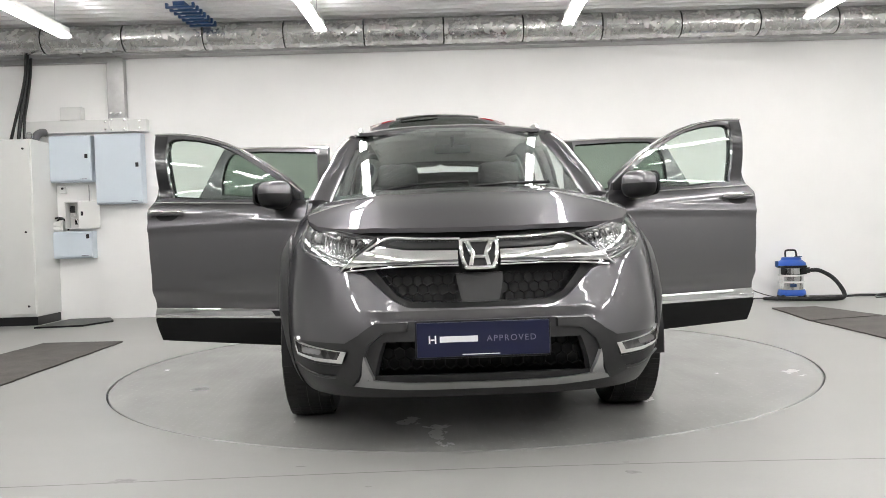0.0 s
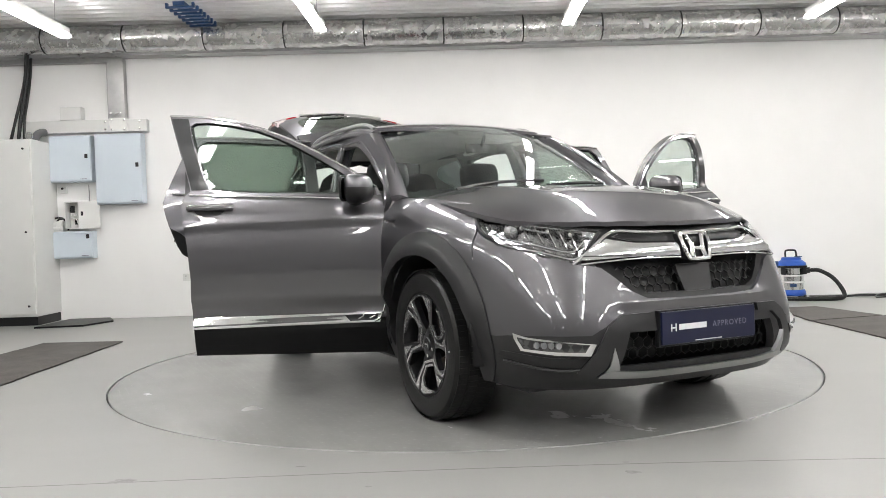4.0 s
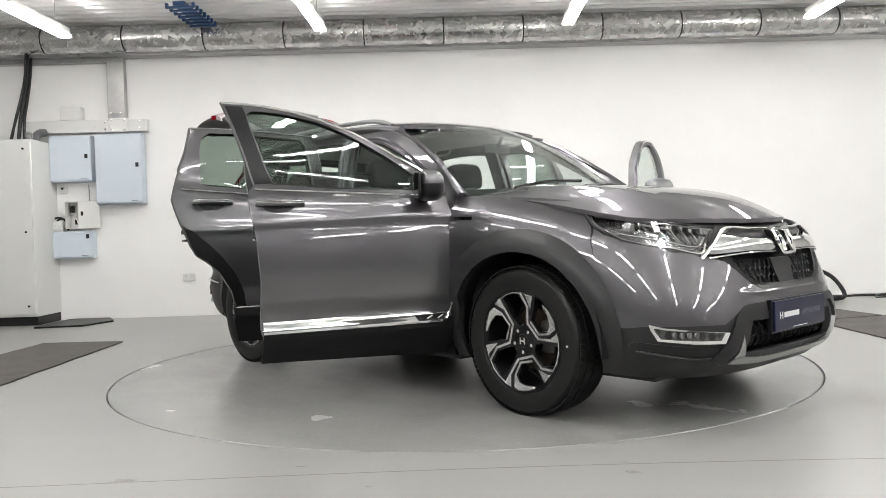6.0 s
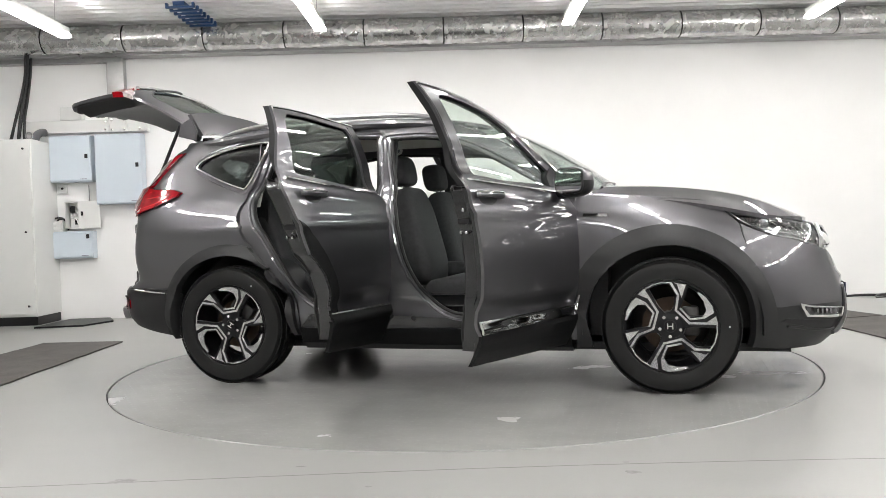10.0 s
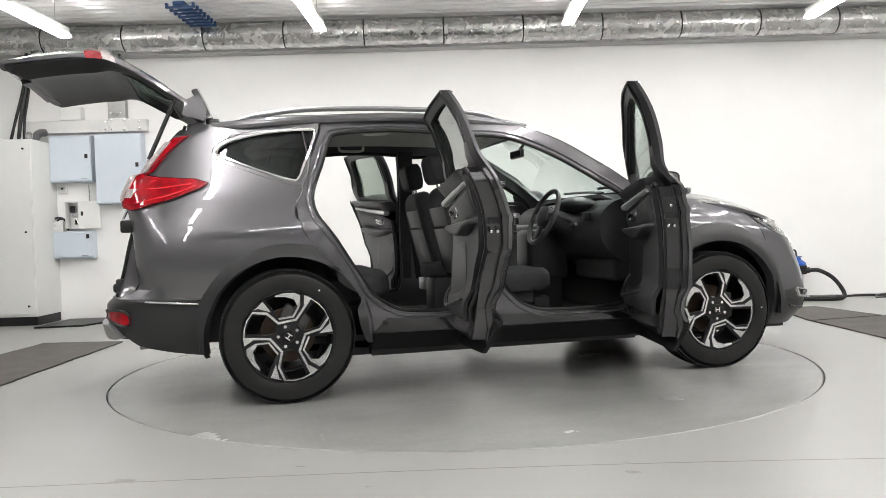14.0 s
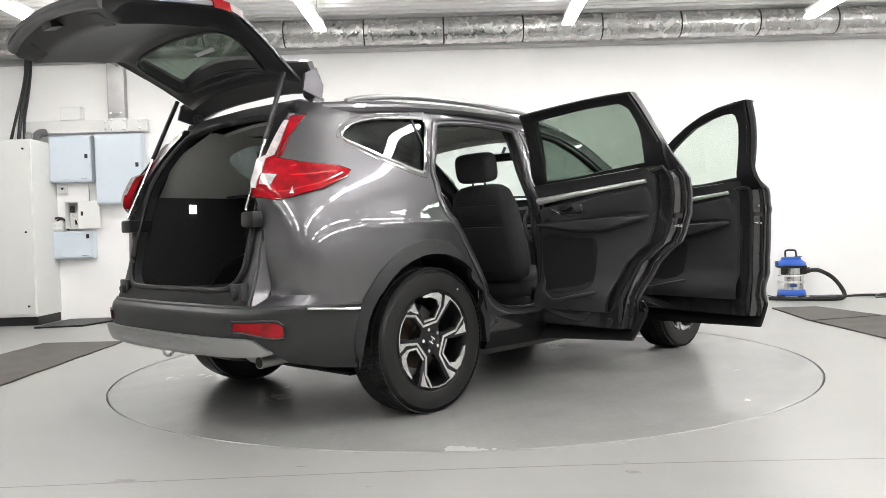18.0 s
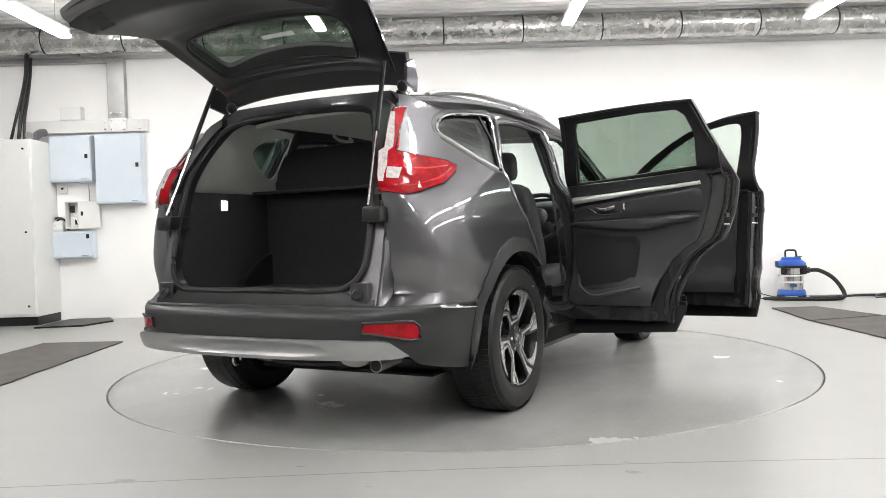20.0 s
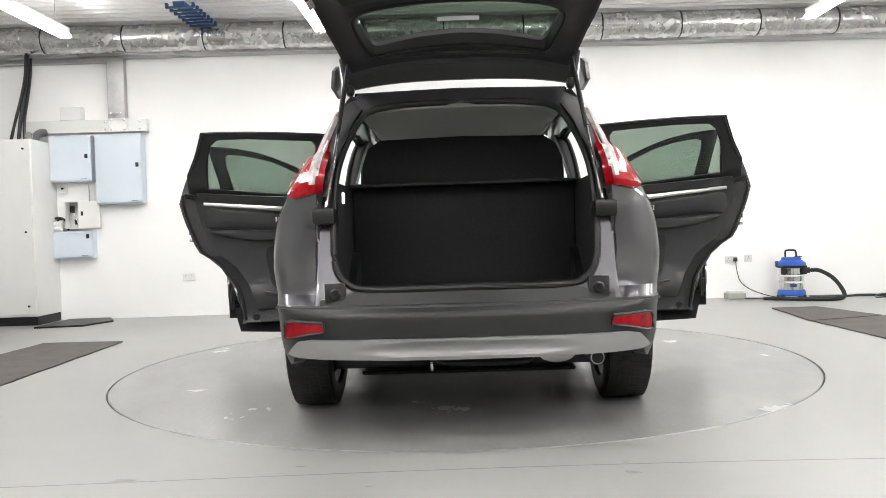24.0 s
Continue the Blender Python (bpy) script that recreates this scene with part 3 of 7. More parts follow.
cables = thing("cable_bundle", "thick bundle of black cables falling from the ceiling into the cabinet", "cables")
for i, (dx, dy) in enumerate(((-0.05, 0), (0.0, 0.03), (0.05, 0.0), (0.02, -0.04), (-0.03, -0.04))):
    x0 = -4.88 + dx
    bm = bmesh.new()
    tube(bm, spline([(x0 - 0.03 - dx * 0.5, 3.66 + dy, 3.12), (x0 - 0.03 - dx * 0.5, 3.62 + dy, 2.85), (x0 - 0.045 - dx * 0.3, 3.56 + dy, 2.6), (x0 - 0.075, 3.50 + dy, 2.35), (x0 - 0.10 + dx * 0.6, 3.46 + dy, 2.09)], 6), 0.015, 10)
    part("cable", bm, RUBBER, cables)
stub = thing("cable_gland", "short dark flexible conduit beside the cabinet top", "conduit", on_wall(-4.78, 2.09))
bm = bmesh.new()
tube(bm, spline([(-0.05, -0.3, 0.0), (-0.05, -0.26, 0.07), (-0.03, -0.2, 0.11), (-0.01, -0.14, 0.12)], 5), 0.045, 12)
part("conduit", bm, mat("dark grey conduit", (0.10, 0.10, 0.105), 0.5, vary=0.1), stub)


def socket(name, x, z, w, label):
    t = thing(name, label, "socket", on_wall(x, z))
    part("plate", boxes((-w / 2, w / 2, -0.012, -0.001, 0, 0.086), bevel=0.003), WHITEBOX, t, smooth=False)
    n = 2 if w > 0.1 else 1
    for k in range(n):
        cx = (k - (n - 1) / 2) * 0.07
        part("pin_holes", boxes((cx - 0.004, cx + 0.004, -0.0135, -0.0122, 0.05, 0.062), (cx - 0.014, cx - 0.008, -0.0135, -0.0122, 0.03, 0.036), (cx + 0.008, cx + 0.014, -0.0135, -0.0122, 0.03, 0.036)), BLACKP, t, smooth=False)
    return t


socket("wall_socket", -3.22, 0.42, 0.146, "white double wall socket low on the wall")
socket("wall_socket", 3.29, 0.42, 0.146, "white double wall socket with a black plug in it")
socket("wall_socket", 3.50, 0.43, 0.09, "white single wall socket low on the wall")
plug = thing("plug", "black mains plug with a thin cable to the floor", "plug", on_wall(3.33, 0.44))
part("body", boxes((-0.022, 0.022, -0.06, -0.0145, 0.0, 0.05), bevel=0.008), BLACKP, plug)
bm = bmesh.new()
tube(bm, spline([(0.0, -0.05, 0.0), (0.01, -0.06, -0.12), (0.05, -0.07, -0.25), (0.16, -0.09, -0.34), (0.30, -0.12, -0.40), (0.42, -0.16, -0.432)], 6), 0.005, 6)
part("cable", bm, BLACKP, plug)

adapter = thing("floor_box", "small grey power box on the floor by the wall", "power box", pose(3.27, 3.98, 0))
part("body", boxes((-0.11, 0.11, -0.07, 0.07, 0.0, 0.075), bevel=0.01), mat("grey-green plastic", (0.30, 0.31, 0.28), 0.5), adapter, smooth=False)
part("lid", boxes((-0.09, 0.09, -0.05, 0.05, 0.0765, 0.10), bevel=0.008), WHITEBOX, adapter, smooth=False)

# ---- the vacuum cleaner ----
vac = thing("vacuum_cleaner", "blue and steel wet-dry vacuum cleaner standing by the wall", "vacuum cleaner", pose(3.90, 3.88, 0, 0, 0, -8))
bm = bmesh.new()
lathe(bm, [(0.11, 0.035), (0.150, 0.035), (0.158, 0.05), (0.155, 0.075), (0.142, 0.105), (0.11, 0.105)], 36)
part("base", bm, BLUEP, vac)
bm = bmesh.new()
lathe(bm, [(0.134, 0.105), (0.134, 0.20), (0.139, 0.205), (0.134, 0.21), (0.134, 0.275), (0.139, 0.28), (0.134, 0.285), (0.134, 0.355)], 40)
part("drum", bm, STEEL, vac)
for z in (0.185, 0.262):
    bm = bmesh.new()
    lathe(bm, [(0.136, z), (0.146, z), (0.146, z + 0.018), (0.136, z + 0.018)], 40, closed=True)
    part("drum_band", bm, WHITEBOX, vac)
bm = bmesh.new()
lathe(bm, [(0.136, 0.355), (0.160, 0.362), (0.166, 0.385), (0.150, 0.39)], 40)
part("collar", bm, BLACKP, vac)
bm = bmesh.new()
lathe(bm, [(0.160, 0.386), (0.164, 0.395), (0.158, 0.415), (0.130, 0.440), (0.112, 0.450), (0.108, 0.474), (0.098, 0.482), (0.0001, 0.486)], 40)
part("head", bm, BLUEP, vac)
part("switch_panel", boxes((0.02, 0.10, -0.105, -0.04, 0.4845, 0.494), bevel=0.006), BLUED, vac, smooth=False)
bm = bmesh.new()
tube(bm, spline([(-0.062, 0, 0.475), (-0.062, 0, 0.54), (-0.045, 0, 0.562), (0.035, 0, 0.562), (0.055, 0, 0.54), (0.062, 0, 0.475)], 5), 0.011, 8)
part("handle", bm, BLACKP, vac)
for x in (-0.115, 0.115):
    part("latch", boxes((x - 0.028, x + 0.028, -0.128, -0.092, 0.285, 0.385), bevel=0.008), BLACKP, vac, smooth=False)
part("latch", boxes((-0.178, -0.150, -0.05, 0.02, 0.37, 0.44), bevel=0.008), BLUED, vac, smooth=False)
part("drum_label", boxes((-0.05, 0.02, -0.140, -0.1345, 0.14, 0.175)), BLUED, vac, smooth=False)
bm = bmesh.new()
tube(bm, [(0.12, -0.05, 0.325), (0.19, -0.07, 0.33)], 0.034, 16)
part("inlet", bm, BLACKP, vac)
for a in (40, 140, 220, 320):
    bm = bmesh.new()
    lathe(bm, [(0.010, -0.02), (0.024, -0.015), (0.024, 0.015), (0.010, 0.02)], 16, axis="x")
    part("castor", bm, BLACKP, vac, at=pose(0.15 * math.cos(radians(a)), 0.15 * math.sin(radians(a)), 0.024, 0, 0, a))
bm = bmesh.new()
hp = spline([(0.19, -0.07, 0.33), (0.28, -0.10, 0.325), (0.40, -0.16, 0.25), (0.475, -0.24, 0.13), (0.48, -0.32, 0.045), (0.38, -0.40, 0.024), (0.20, -0.42, 0.024), (-0.04, -0.36, 0.024), (-0.22, -0.28, 0.024)], 14)
tube(bm, hp, 0.021, 12)
part("hose", bm, RUBBER, vac, "black corrugated suction hose")
bm = bmesh.new()
for p, q in zip(hp[2:], hp[3:]):
    d = (q - p).normalized()
    tube(bm, [p - d * 0.005, p + d * 0.005], 0.0235, 10)
part("hose_rib", bm, RUBBER, vac)
bm = bmesh.new()
tube(bm, [(-0.22, -0.28, 0.024), (-0.36, -0.20, 0.018)], 0.026, 10, r_end=0.016)
part("nozzle", bm, BLACKP, vac)

lead = thing("floor_cable", "loose black cables lying along the foot of the wall", "cable")
for k, pts in enumerate(([(4.15, 3.98, 0.008), (4.5, 3.9, 0.008), (4.8, 4.0, 0.008), (5.1, 3.85, 0.008), (5.5, 4.0, 0.008), (6.2, 4.0, 0.008), (7.0, 4.1, 0.008)],
                          [(4.3, 3.75, 0.007), (4.7, 3.86, 0.007), (4.95, 3.7, 0.007), (4.75, 3.62, 0.007), (4.98, 3.88, 0.02), (5.6, 3.75, 0.007), (6.4, 3.85, 0.007)],
                          [(3.36, 3.9, 0.007), (3.55, 3.86, 0.007), (3.75, 3.9, 0.007), (3.85, 3.95, 0.007)])):
    bm = bmesh.new()
    tube(bm, spline(pts, 8), 0.008 - 0.001 * k, 6)
    part("cable", bm, BLACKP, lead)


# ---- rubber mats ----
def floor_mat(name, outline, h, label, material=MATM):
    bm = bmesh.new()
    rnd = random.Random(len(outline) + int(100 * h))
    pts = []
    for i, (x, y) in enumerate(outline):
        x1, y1 = outline[(i + 1) % len(outline)]
        n = max(2, int(math.hypot(x1 - x, y1 - y) / 0.12))
        for k in range(n):
            t = k / n
            j = 0.006
            pts.append((x + (x1 - x) * t + rnd.uniform(-j, j), y + (y1 - y) * t + rnd.uniform(-j, j)))
    top = [bm.verts.new((x, y, h)) for x, y in pts]
    bot = [bm.verts.new((x, y, 0.001)) for x, y in pts]
    bm.faces.new(top)
    for i in range(len(top)):
        j = (i + 1) % len(top)
        bm.faces.new((bot[i], bot[j], top[j], top[i]))
    bmesh.ops.recalc_face_normals(bm, faces=bm.faces)
    return tagged(part(name, bm, material, smooth=False), label, "mat", "rubber mats")


floor_mat("rubber_mat", [(-3.82, -0.30), (-2.99, -0.30), (-3.06, 1.59), (-3.80, 1.62)], 0.012, "worn dark brown rubber mat on the floor")
floor_mat("rubber_mat", [(-3.80, -2.40), (-2.97, -2.40), (-2.98, -0.31), (-3.81, -0.31)], 0.012, "worn dark brown rubber mat on the floor")
floor_mat("rubber_mat", [(3.14, 1.62), (3.90, 1.88), (3.70, 2.79), (3.24, 2.77)], 0.014, "worn dark brown rubber mat on the floor")
floor_mat("rubber_mat", [(3.22, -0.6), (4.10, -0.6), (3.92, 1.86), (3.15, 1.60)], 0.012, "worn dark brown rubber mat on the floor")
floor_mat("black_mat", [(-4.60, 2.95), (-4.10, 3.02), (-3.95, 3.45), (-4.15, 3.80), (-4.60, 3.76)], 0.02, "black rubber mat beside the cabinet", RUBBER)


# ---- the car: shape functions, x forward, y left, z up, from the middle between the axles ----
WIDTH = table([0.18, 0.32, 0.50, 0.72, 0.88, 1.00, 1.10, 1.25, 1.42, 1.56, 1.64],
              [0.815, 0.876, 0.906, 0.921, 0.916, 0.897, 0.862, 0.786, 0.702, 0.625, 0.565])
FRONT = table([0.18, 0.30, 0.45, 0.60, 0.75, 0.88, 1.0, 1.1],
              [2.12, 2.25, 2.288, 2.262, 2.220, 2.165, 2.025, 1.82])
REAR = table([0.22, 0.32, 0.42, 0.52, 0.58, 0.605, 0.63, 0.66, 0.76, 0.90, 0.99, 1.05, 1.09, 1.15, 1.25, 1.42, 1.55, 1.70],
             [-2.12, -2.245, -2.305, -2.318, -2.300, -2.250, -2.180, -2.150, -2.155, -2.165, -2.175, -2.195, -2.215, -2.225, -2.185, -2.075, -1.965, -1.81])
FLANGE = table([0.52, 0.61, 0.70, 0.90, 1.08, 1.25, 1.42, 1.55, 1.70], [-2.256, -2.236, -2.207, -2.201, -2.185, -2.127, -2.021, -1.914, -1.763])
NF = table([0.2, 0.5, 0.65, 0.8, 1.0, 1.1], [4.3, 4.1, 3.75, 3.35, 2.85, 2.8])
FTOP = table([0.8, 0.9, 1.2, 1.45, 1.6, 1.75, 1.9], [1.105, 1.10, 1.075, 1.05, 1.03, 0.99, 0.95])
XF, XR = 0.8, -0.7
NR = table([0.3, 0.5, 0.58, 0.64, 0.70, 0.9, 0.98, 1.06, 1.14, 1.3], [6.5, 6.5, 7.0, 9.5, 11.0, 11.0, 10.0, 8.0, 6.5, 6.5])


LEAN = table([-2.3, -1.8, -1.5, -1.28, -1.15, -0.7, 0.0, 0.9], [-0.052, -0.048, -0.035, 0.005, 0.036, 0.056, 0.058, 0.050])


def lean(x, z):
    """The cabin is broad over the doors and draws in towards the tail."""
    t = max(0.0, min(1.0, (z - 1.12) / 0.38))
    return LEAN(x) * t * t * (3 - 2 * t)


def shoulder(x, z):
    """How far the front wing rolls in under the bonnet edge."""
    if x < 0.55:
        return 0.0
    k = min(1.0, (x - 0.55) / 0.35)
    d = FTOP(x) + 0.005 - z
    return k * 0.122 * min(1.3, max(0.0, 1 - d / 0.15)) ** 2


def crease(x, z):
    """The pressed lines along the flank."""
    a = 0.010 * math.exp(-((z - (0.985 + 0.02 * x)) / 0.022) ** 2)
    e = z + 0.02 * x
    b = -0.028 * max(0.0, min(1.0, (0.592 - e) / 0.06)) * max(0.0, min(1.0, (e - 0.42) / 0.05))
    return a + b


def cowl_fix(x, z):
    """The cabin's lean belongs to the cabin alone: the front wing keeps its width up to the bonnet."""
    if x < 0.6 or z < 1.0:
        return 0.0
    return min(1.0, (x - 0.6) / 0.3) * max(0.0, 0.893 - WIDTH(z)) * 0.8


def belt(x):
    return 1.138 - 0.045 * x + (0.02 * (x + 0.4) ** 2 if x < -0.4 else 0)


def belt_step(x, z):
    """The doors stand proud under the windows and step in above them."""
    k = max(0.0, min(1.0, (x + 1.27) / 0.15)) * max(0.0, min(1.0, (0.86 - x) / 0.12))
    b = belt(x)
    return k * (0.017 * math.exp(-((b - 0.055 - z) / 0.05) ** 2) - 0.020 * math.exp(-((z - b - 0.05) / 0.07) ** 2))


def flank(s):
    """Places (x, z) on one side: s = 1 left, -1 right."""
    def f(x, z, d):
        return Vector((x, s * (WIDTH(z) + cowl_fix(x, z) - shoulder(x, z) * max(0.0, min(1.0, (1.12 - z) / 0.05)) * 0.6 + crease(x, z) + belt_step(x, z) + lean(x, z) - d), z))
    return f


def nose(p, z, d):
    """Places (angle, z) round the front: 0 straight ahead, 90 on the left flank."""
    a = radians(abs(p))
    n = NF(z)
    fr = FRONT(z) - d
    x = XF + (fr - XF) * max(math.cos(a), 0.0) ** (2 / n)
    w = WIDTH(z) + cowl_fix(x, z) - d
    y = w * math.sin(a) ** (2 / n)
    y -= shoulder(x, z) * math.sin(a) ** 2
    y += crease(x, z) * min(1.0, max(0.0, (abs(p) - 60) / 30))
    if z < 0.78:
        # the lip under the grille
        x += 0.014 * math.exp(-((z - 0.592) / 0.018) ** 2) * max(0.0, min(1.0, (0.46 - y) / 0.1))
    return Vector((x - 0.055 * y * y, y * (1 if p >= 0 else -1), z))


def nose_y(y, z):
    w = WIDTH(z) + (cowl_fix(1.5, z) if z > 1 else 0)
    return (math.degrees(math.asin(min(1.0, (abs(y) / w)) ** (NF(z) / 2))) * (1 if y >= 0 else -1), z)


def nose_x(x, z, s=1):
    c = min(1.0, max(0.0, (x + 0.03 - XF) / (FRONT(z) - XF)))
    return (s * math.degrees(math.acos(c ** (NF(z) / 2))), z)


def tail(p, z, d):
    a = radians(abs(p))
    w = WIDTH(z) - d
    x = XR + (REAR(z) + d - XR) * max(math.cos(a), 0.0) ** (2 / NR(z))
    y = (w + lean(x, z)) * math.sin(a) ** (2 / NR(z)) + crease(x, z) * (1 if abs(p) > 70 else 0) * min(1, (abs(p) - 70) / 20)
    return Vector((x + 0.06 * y * y, y * (1 if p >= 0 else -1), z))


def tail_y(y, z):
    return (math.degrees(math.asin(min(1.0, abs(y) / WIDTH(z)) ** (NR(z) / 2))) * (1 if y >= 0 else -1), z)


def tail_x(x, z, s=1):
    c = min(1.0, max(0.0, (x - 0.04 - XR) / (REAR(z) - XR)))
    return (s * math.degrees(math.acos(c ** (NR(z) / 2))), z)


BONNET = table([0.75, 0.95, 1.3, 1.6, 1.9, 2.05, 2.14, 2.20], [1.150, 1.150, 1.138, 1.102, 1.027, 0.958, 0.908, 0.858])


def bonnet(x, y, d):
    e = abs(y) / 0.72
    return Vector((x, y, BONNET(x + 0.15 * e * e) - 0.058 * e ** 3.2 + 0.012 * math.exp(-((abs(y) - 0.50 + 0.05 * x) / 0.06) ** 2) * min(1, max(0, (2.1 - x) / 0.5)) - d))


ROOF = table([-1.72, -1.5, -1.2, -0.7, -0.2, 0.05, 0.22, 0.35], [1.585, 1.632, 1.652, 1.664, 1.655, 1.630, 1.592, 1.545])


def roof(x, y, d):
    e = abs(y) / 0.60
    return Vector((x, y, ROOF(x) - 0.040 * e ** 2.4 - d))


HF, HR, HUBZ = 1.331, -1.331, 0.362

car = thing("car", "dark grey metallic family SUV with all doors and the tailgate open", "car")

# openings (x, z)
OPEN_F = smooth2([(-0.27, 1.490), (0.0, 1.478), (0.25, 1.392), (0.50, 1.255), (0.70, 1.125), (0.765, 1.02), (0.78, 0.80), (0.775, 0.55), (0.72, 0.445), (0.58, 0.418), (0.22, 0.415), (0.08, 0.44), (-0.03, 0.52), (-0.13, 0.67), (-0.19, 0.84), (-0.235, 1.10), (-0.275, 1.35), (-0.29, 1.47)], 4, True)
OPEN_R = smooth2([(-0.39, 1.505), (-0.70, 1.520), (-1.00, 1.500), (-1.06, 1.455), (-1.115, 1.30), (-1.175, 1.14), (-1.155, 1.02), (-1.07, 0.90), (-0.96, 0.72), (-0.86, 0.57), (-0.76, 0.49), (-0.64, 0.455), (-0.42, 0.45), (-0.355, 0.49), (-0.345, 0.65), (-0.345, 1.0), (-0.355, 1.35), (-0.37, 1.48)], 4, True)
SHUT_R = [(-1.085, 1.56), (-1.11, 1.48), (-1.165, 1.33), (-1.225, 1.19), (-1.265, 1.10), (-1.25, 0.98), (-1.19, 0.87)]


def side_frame(s):
    out = [(0.84, 0.28), (0.845, 0.60), (0.835, 1.08), (0.86, 1.115), (0.60, 1.310), (0.32, 1.470), (0.12, 1.545), (-0.12, 1.578), (-0.60, 1.592), (-1.06, 1.575)] + SHUT_R + [(-1.16, 0.83)]
    out += arc(HR, HUBZ, 0.445, 66, 5, 14) + [(-0.88, 0.30), (-0.80, 0.275), (0.0, 0.262)]
    sheet_bm = sheet(out, [OPEN_F, OPEN_R], flank(s), 0.055, 0.05, 0.05, depth=0.018)
    part("side_frame", sheet_bm, PAINT, car, "dark grey body side frame with two door openings")
    # door seals round the openings
    for op in (OPEN_F, OPEN_R):
        c = Vector((sum(p[0] for p in op) / len(op), sum(p[1] for p in op) / len(op), 0))
        pts = [flank(s)(p[0] + (c.x - p[0]) * 0.012, p[1] + (c.y - p[1]) * 0.012, 0.030) for p in op]
        bm = bmesh.new()
        tube(bm, pts + [pts[0]], 0.013, 7, caps=False)
        part("door_seal", bm, RUBBER, car)
        pts = [flank(s)(*p, 0.016) for p in offset(op, 0.022)]
        bm = bmesh.new()
        tube(bm, pts + [pts[0]], 0.009, 7, caps=False)
        part("opening_ridge", bm, PAINT, car, "glossy painted ridge round the door opening")
    part("sill_scuff", sheet([(0.74, 0.345), (0.74, 0.408), (-0.02, 0.408), (-0.30, 0.425), (-0.78, 0.43), (-0.86, 0.345)], [], flank(s), 0.02, 0.1, 0.03, depth=0.011), SHADEPAINT, car, "dark ribbed sill strip")
    # the dark sill below
    bm = sheet([(0.80, 0.235), (0.80, 0.335), (-0.86, 0.345), (-0.86, 0.25)], [], flank(s), 0.05, 0.2, 0.03, depth=0.006)
    part("sill", bm, UNDER, car, "black plastic sill")
    for x in (-0.79, -0.12):
        p = flank(s)(x, 0.405, 0.016)
        part("sill_plug", lathe(bmesh.new(), [(0.018, 0.0), (0.016, s * 0.006), (0.0001, s * 0.008)], 14, axis="y", centre=p), CLAD, car)


def wing(s):
    """Front wing: paint, wheel-arch cladding and badge."""
    out = [(0.85, 0.47), (0.855, 0.62), (0.845, 0.80), (0.84, 1.0), (0.84, 1.085), (0.90, 1.096), (1.05, 1.085), (1.2, 1.072), (1.35, 1.058), (1.5, 1.040), (1.57, 1.022), (1.595, 1.002), (1.64, 0.957), (1.695, 0.908), (1.735, 0.79)]
    out += [p for p in arc(HF, HUBZ, 0.545, 38, 168, 22)]
    tops = [(x, z) for x, z in out]
    conv = [nose_x(x, z, s) for x, z in tops]
    part("front_wing", sheet(conv, [], nose, 0.02, 2.5, 0.03), PAINT, car)
    ring = arc(HF, HUBZ, 0.437, -12, 176, 30) + arc(HF, HUBZ, 0.55, 168, 3, 30)
    ring += [(1.865, 0.32), (1.80, 0.24)]
    ring[0] = (1.745, 0.24)
    def flared(p, z, d):
        r = math.hypot(nose(p, z, d).x - HF, z - HUBZ)
        k = max(0.0, min(1.0, (z - 0.36) / 0.20))
        return nose(p, z, d + 0.010 - (0.004 + 0.026 * k) * max(0.0, min(1.0, (0.555 - r) / 0.075)))
    part("arch_cladding", sheet([nose_x(x, z, s) for x, z in ring], [], flared, 0.045, 2, 0.025, depth=-0.014), CLAD, car, "grey plastic wheel-arch cladding")
    part("wing_badge", sheet([nose_x(x, z, s) for x, z in ((0.90, 0.966), (1.03, 0.962), (1.03, 0.978), (0.90, 0.982))], [], nose, 0.004, 3, 0.05, depth=-0.004), CHROME, car, "small chrome badge with unreadable letters")
    # black closing piece behind the front wheel
    part("arch_closing", sheet([nose_x(x, z, s) for x, z in ((0.84, 0.24), (0.925, 0.24), (0.905, 0.36), (0.885, 0.50), (0.84, 0.485))], [], nose, 0.03, 3, 0.05, depth=-0.001), CLAD, car)


QWIN = smooth2([(-1.665, 1.385), (-1.61, 1.440), (-1.50, 1.482), (-1.35, 1.508), (-1.15, 1.518), (-1.122, 1.49), (-1.18, 1.35), (-1.236, 1.235), (-1.28, 1.222), (-1.45, 1.282), (-1.60, 1.348)], 4, True)


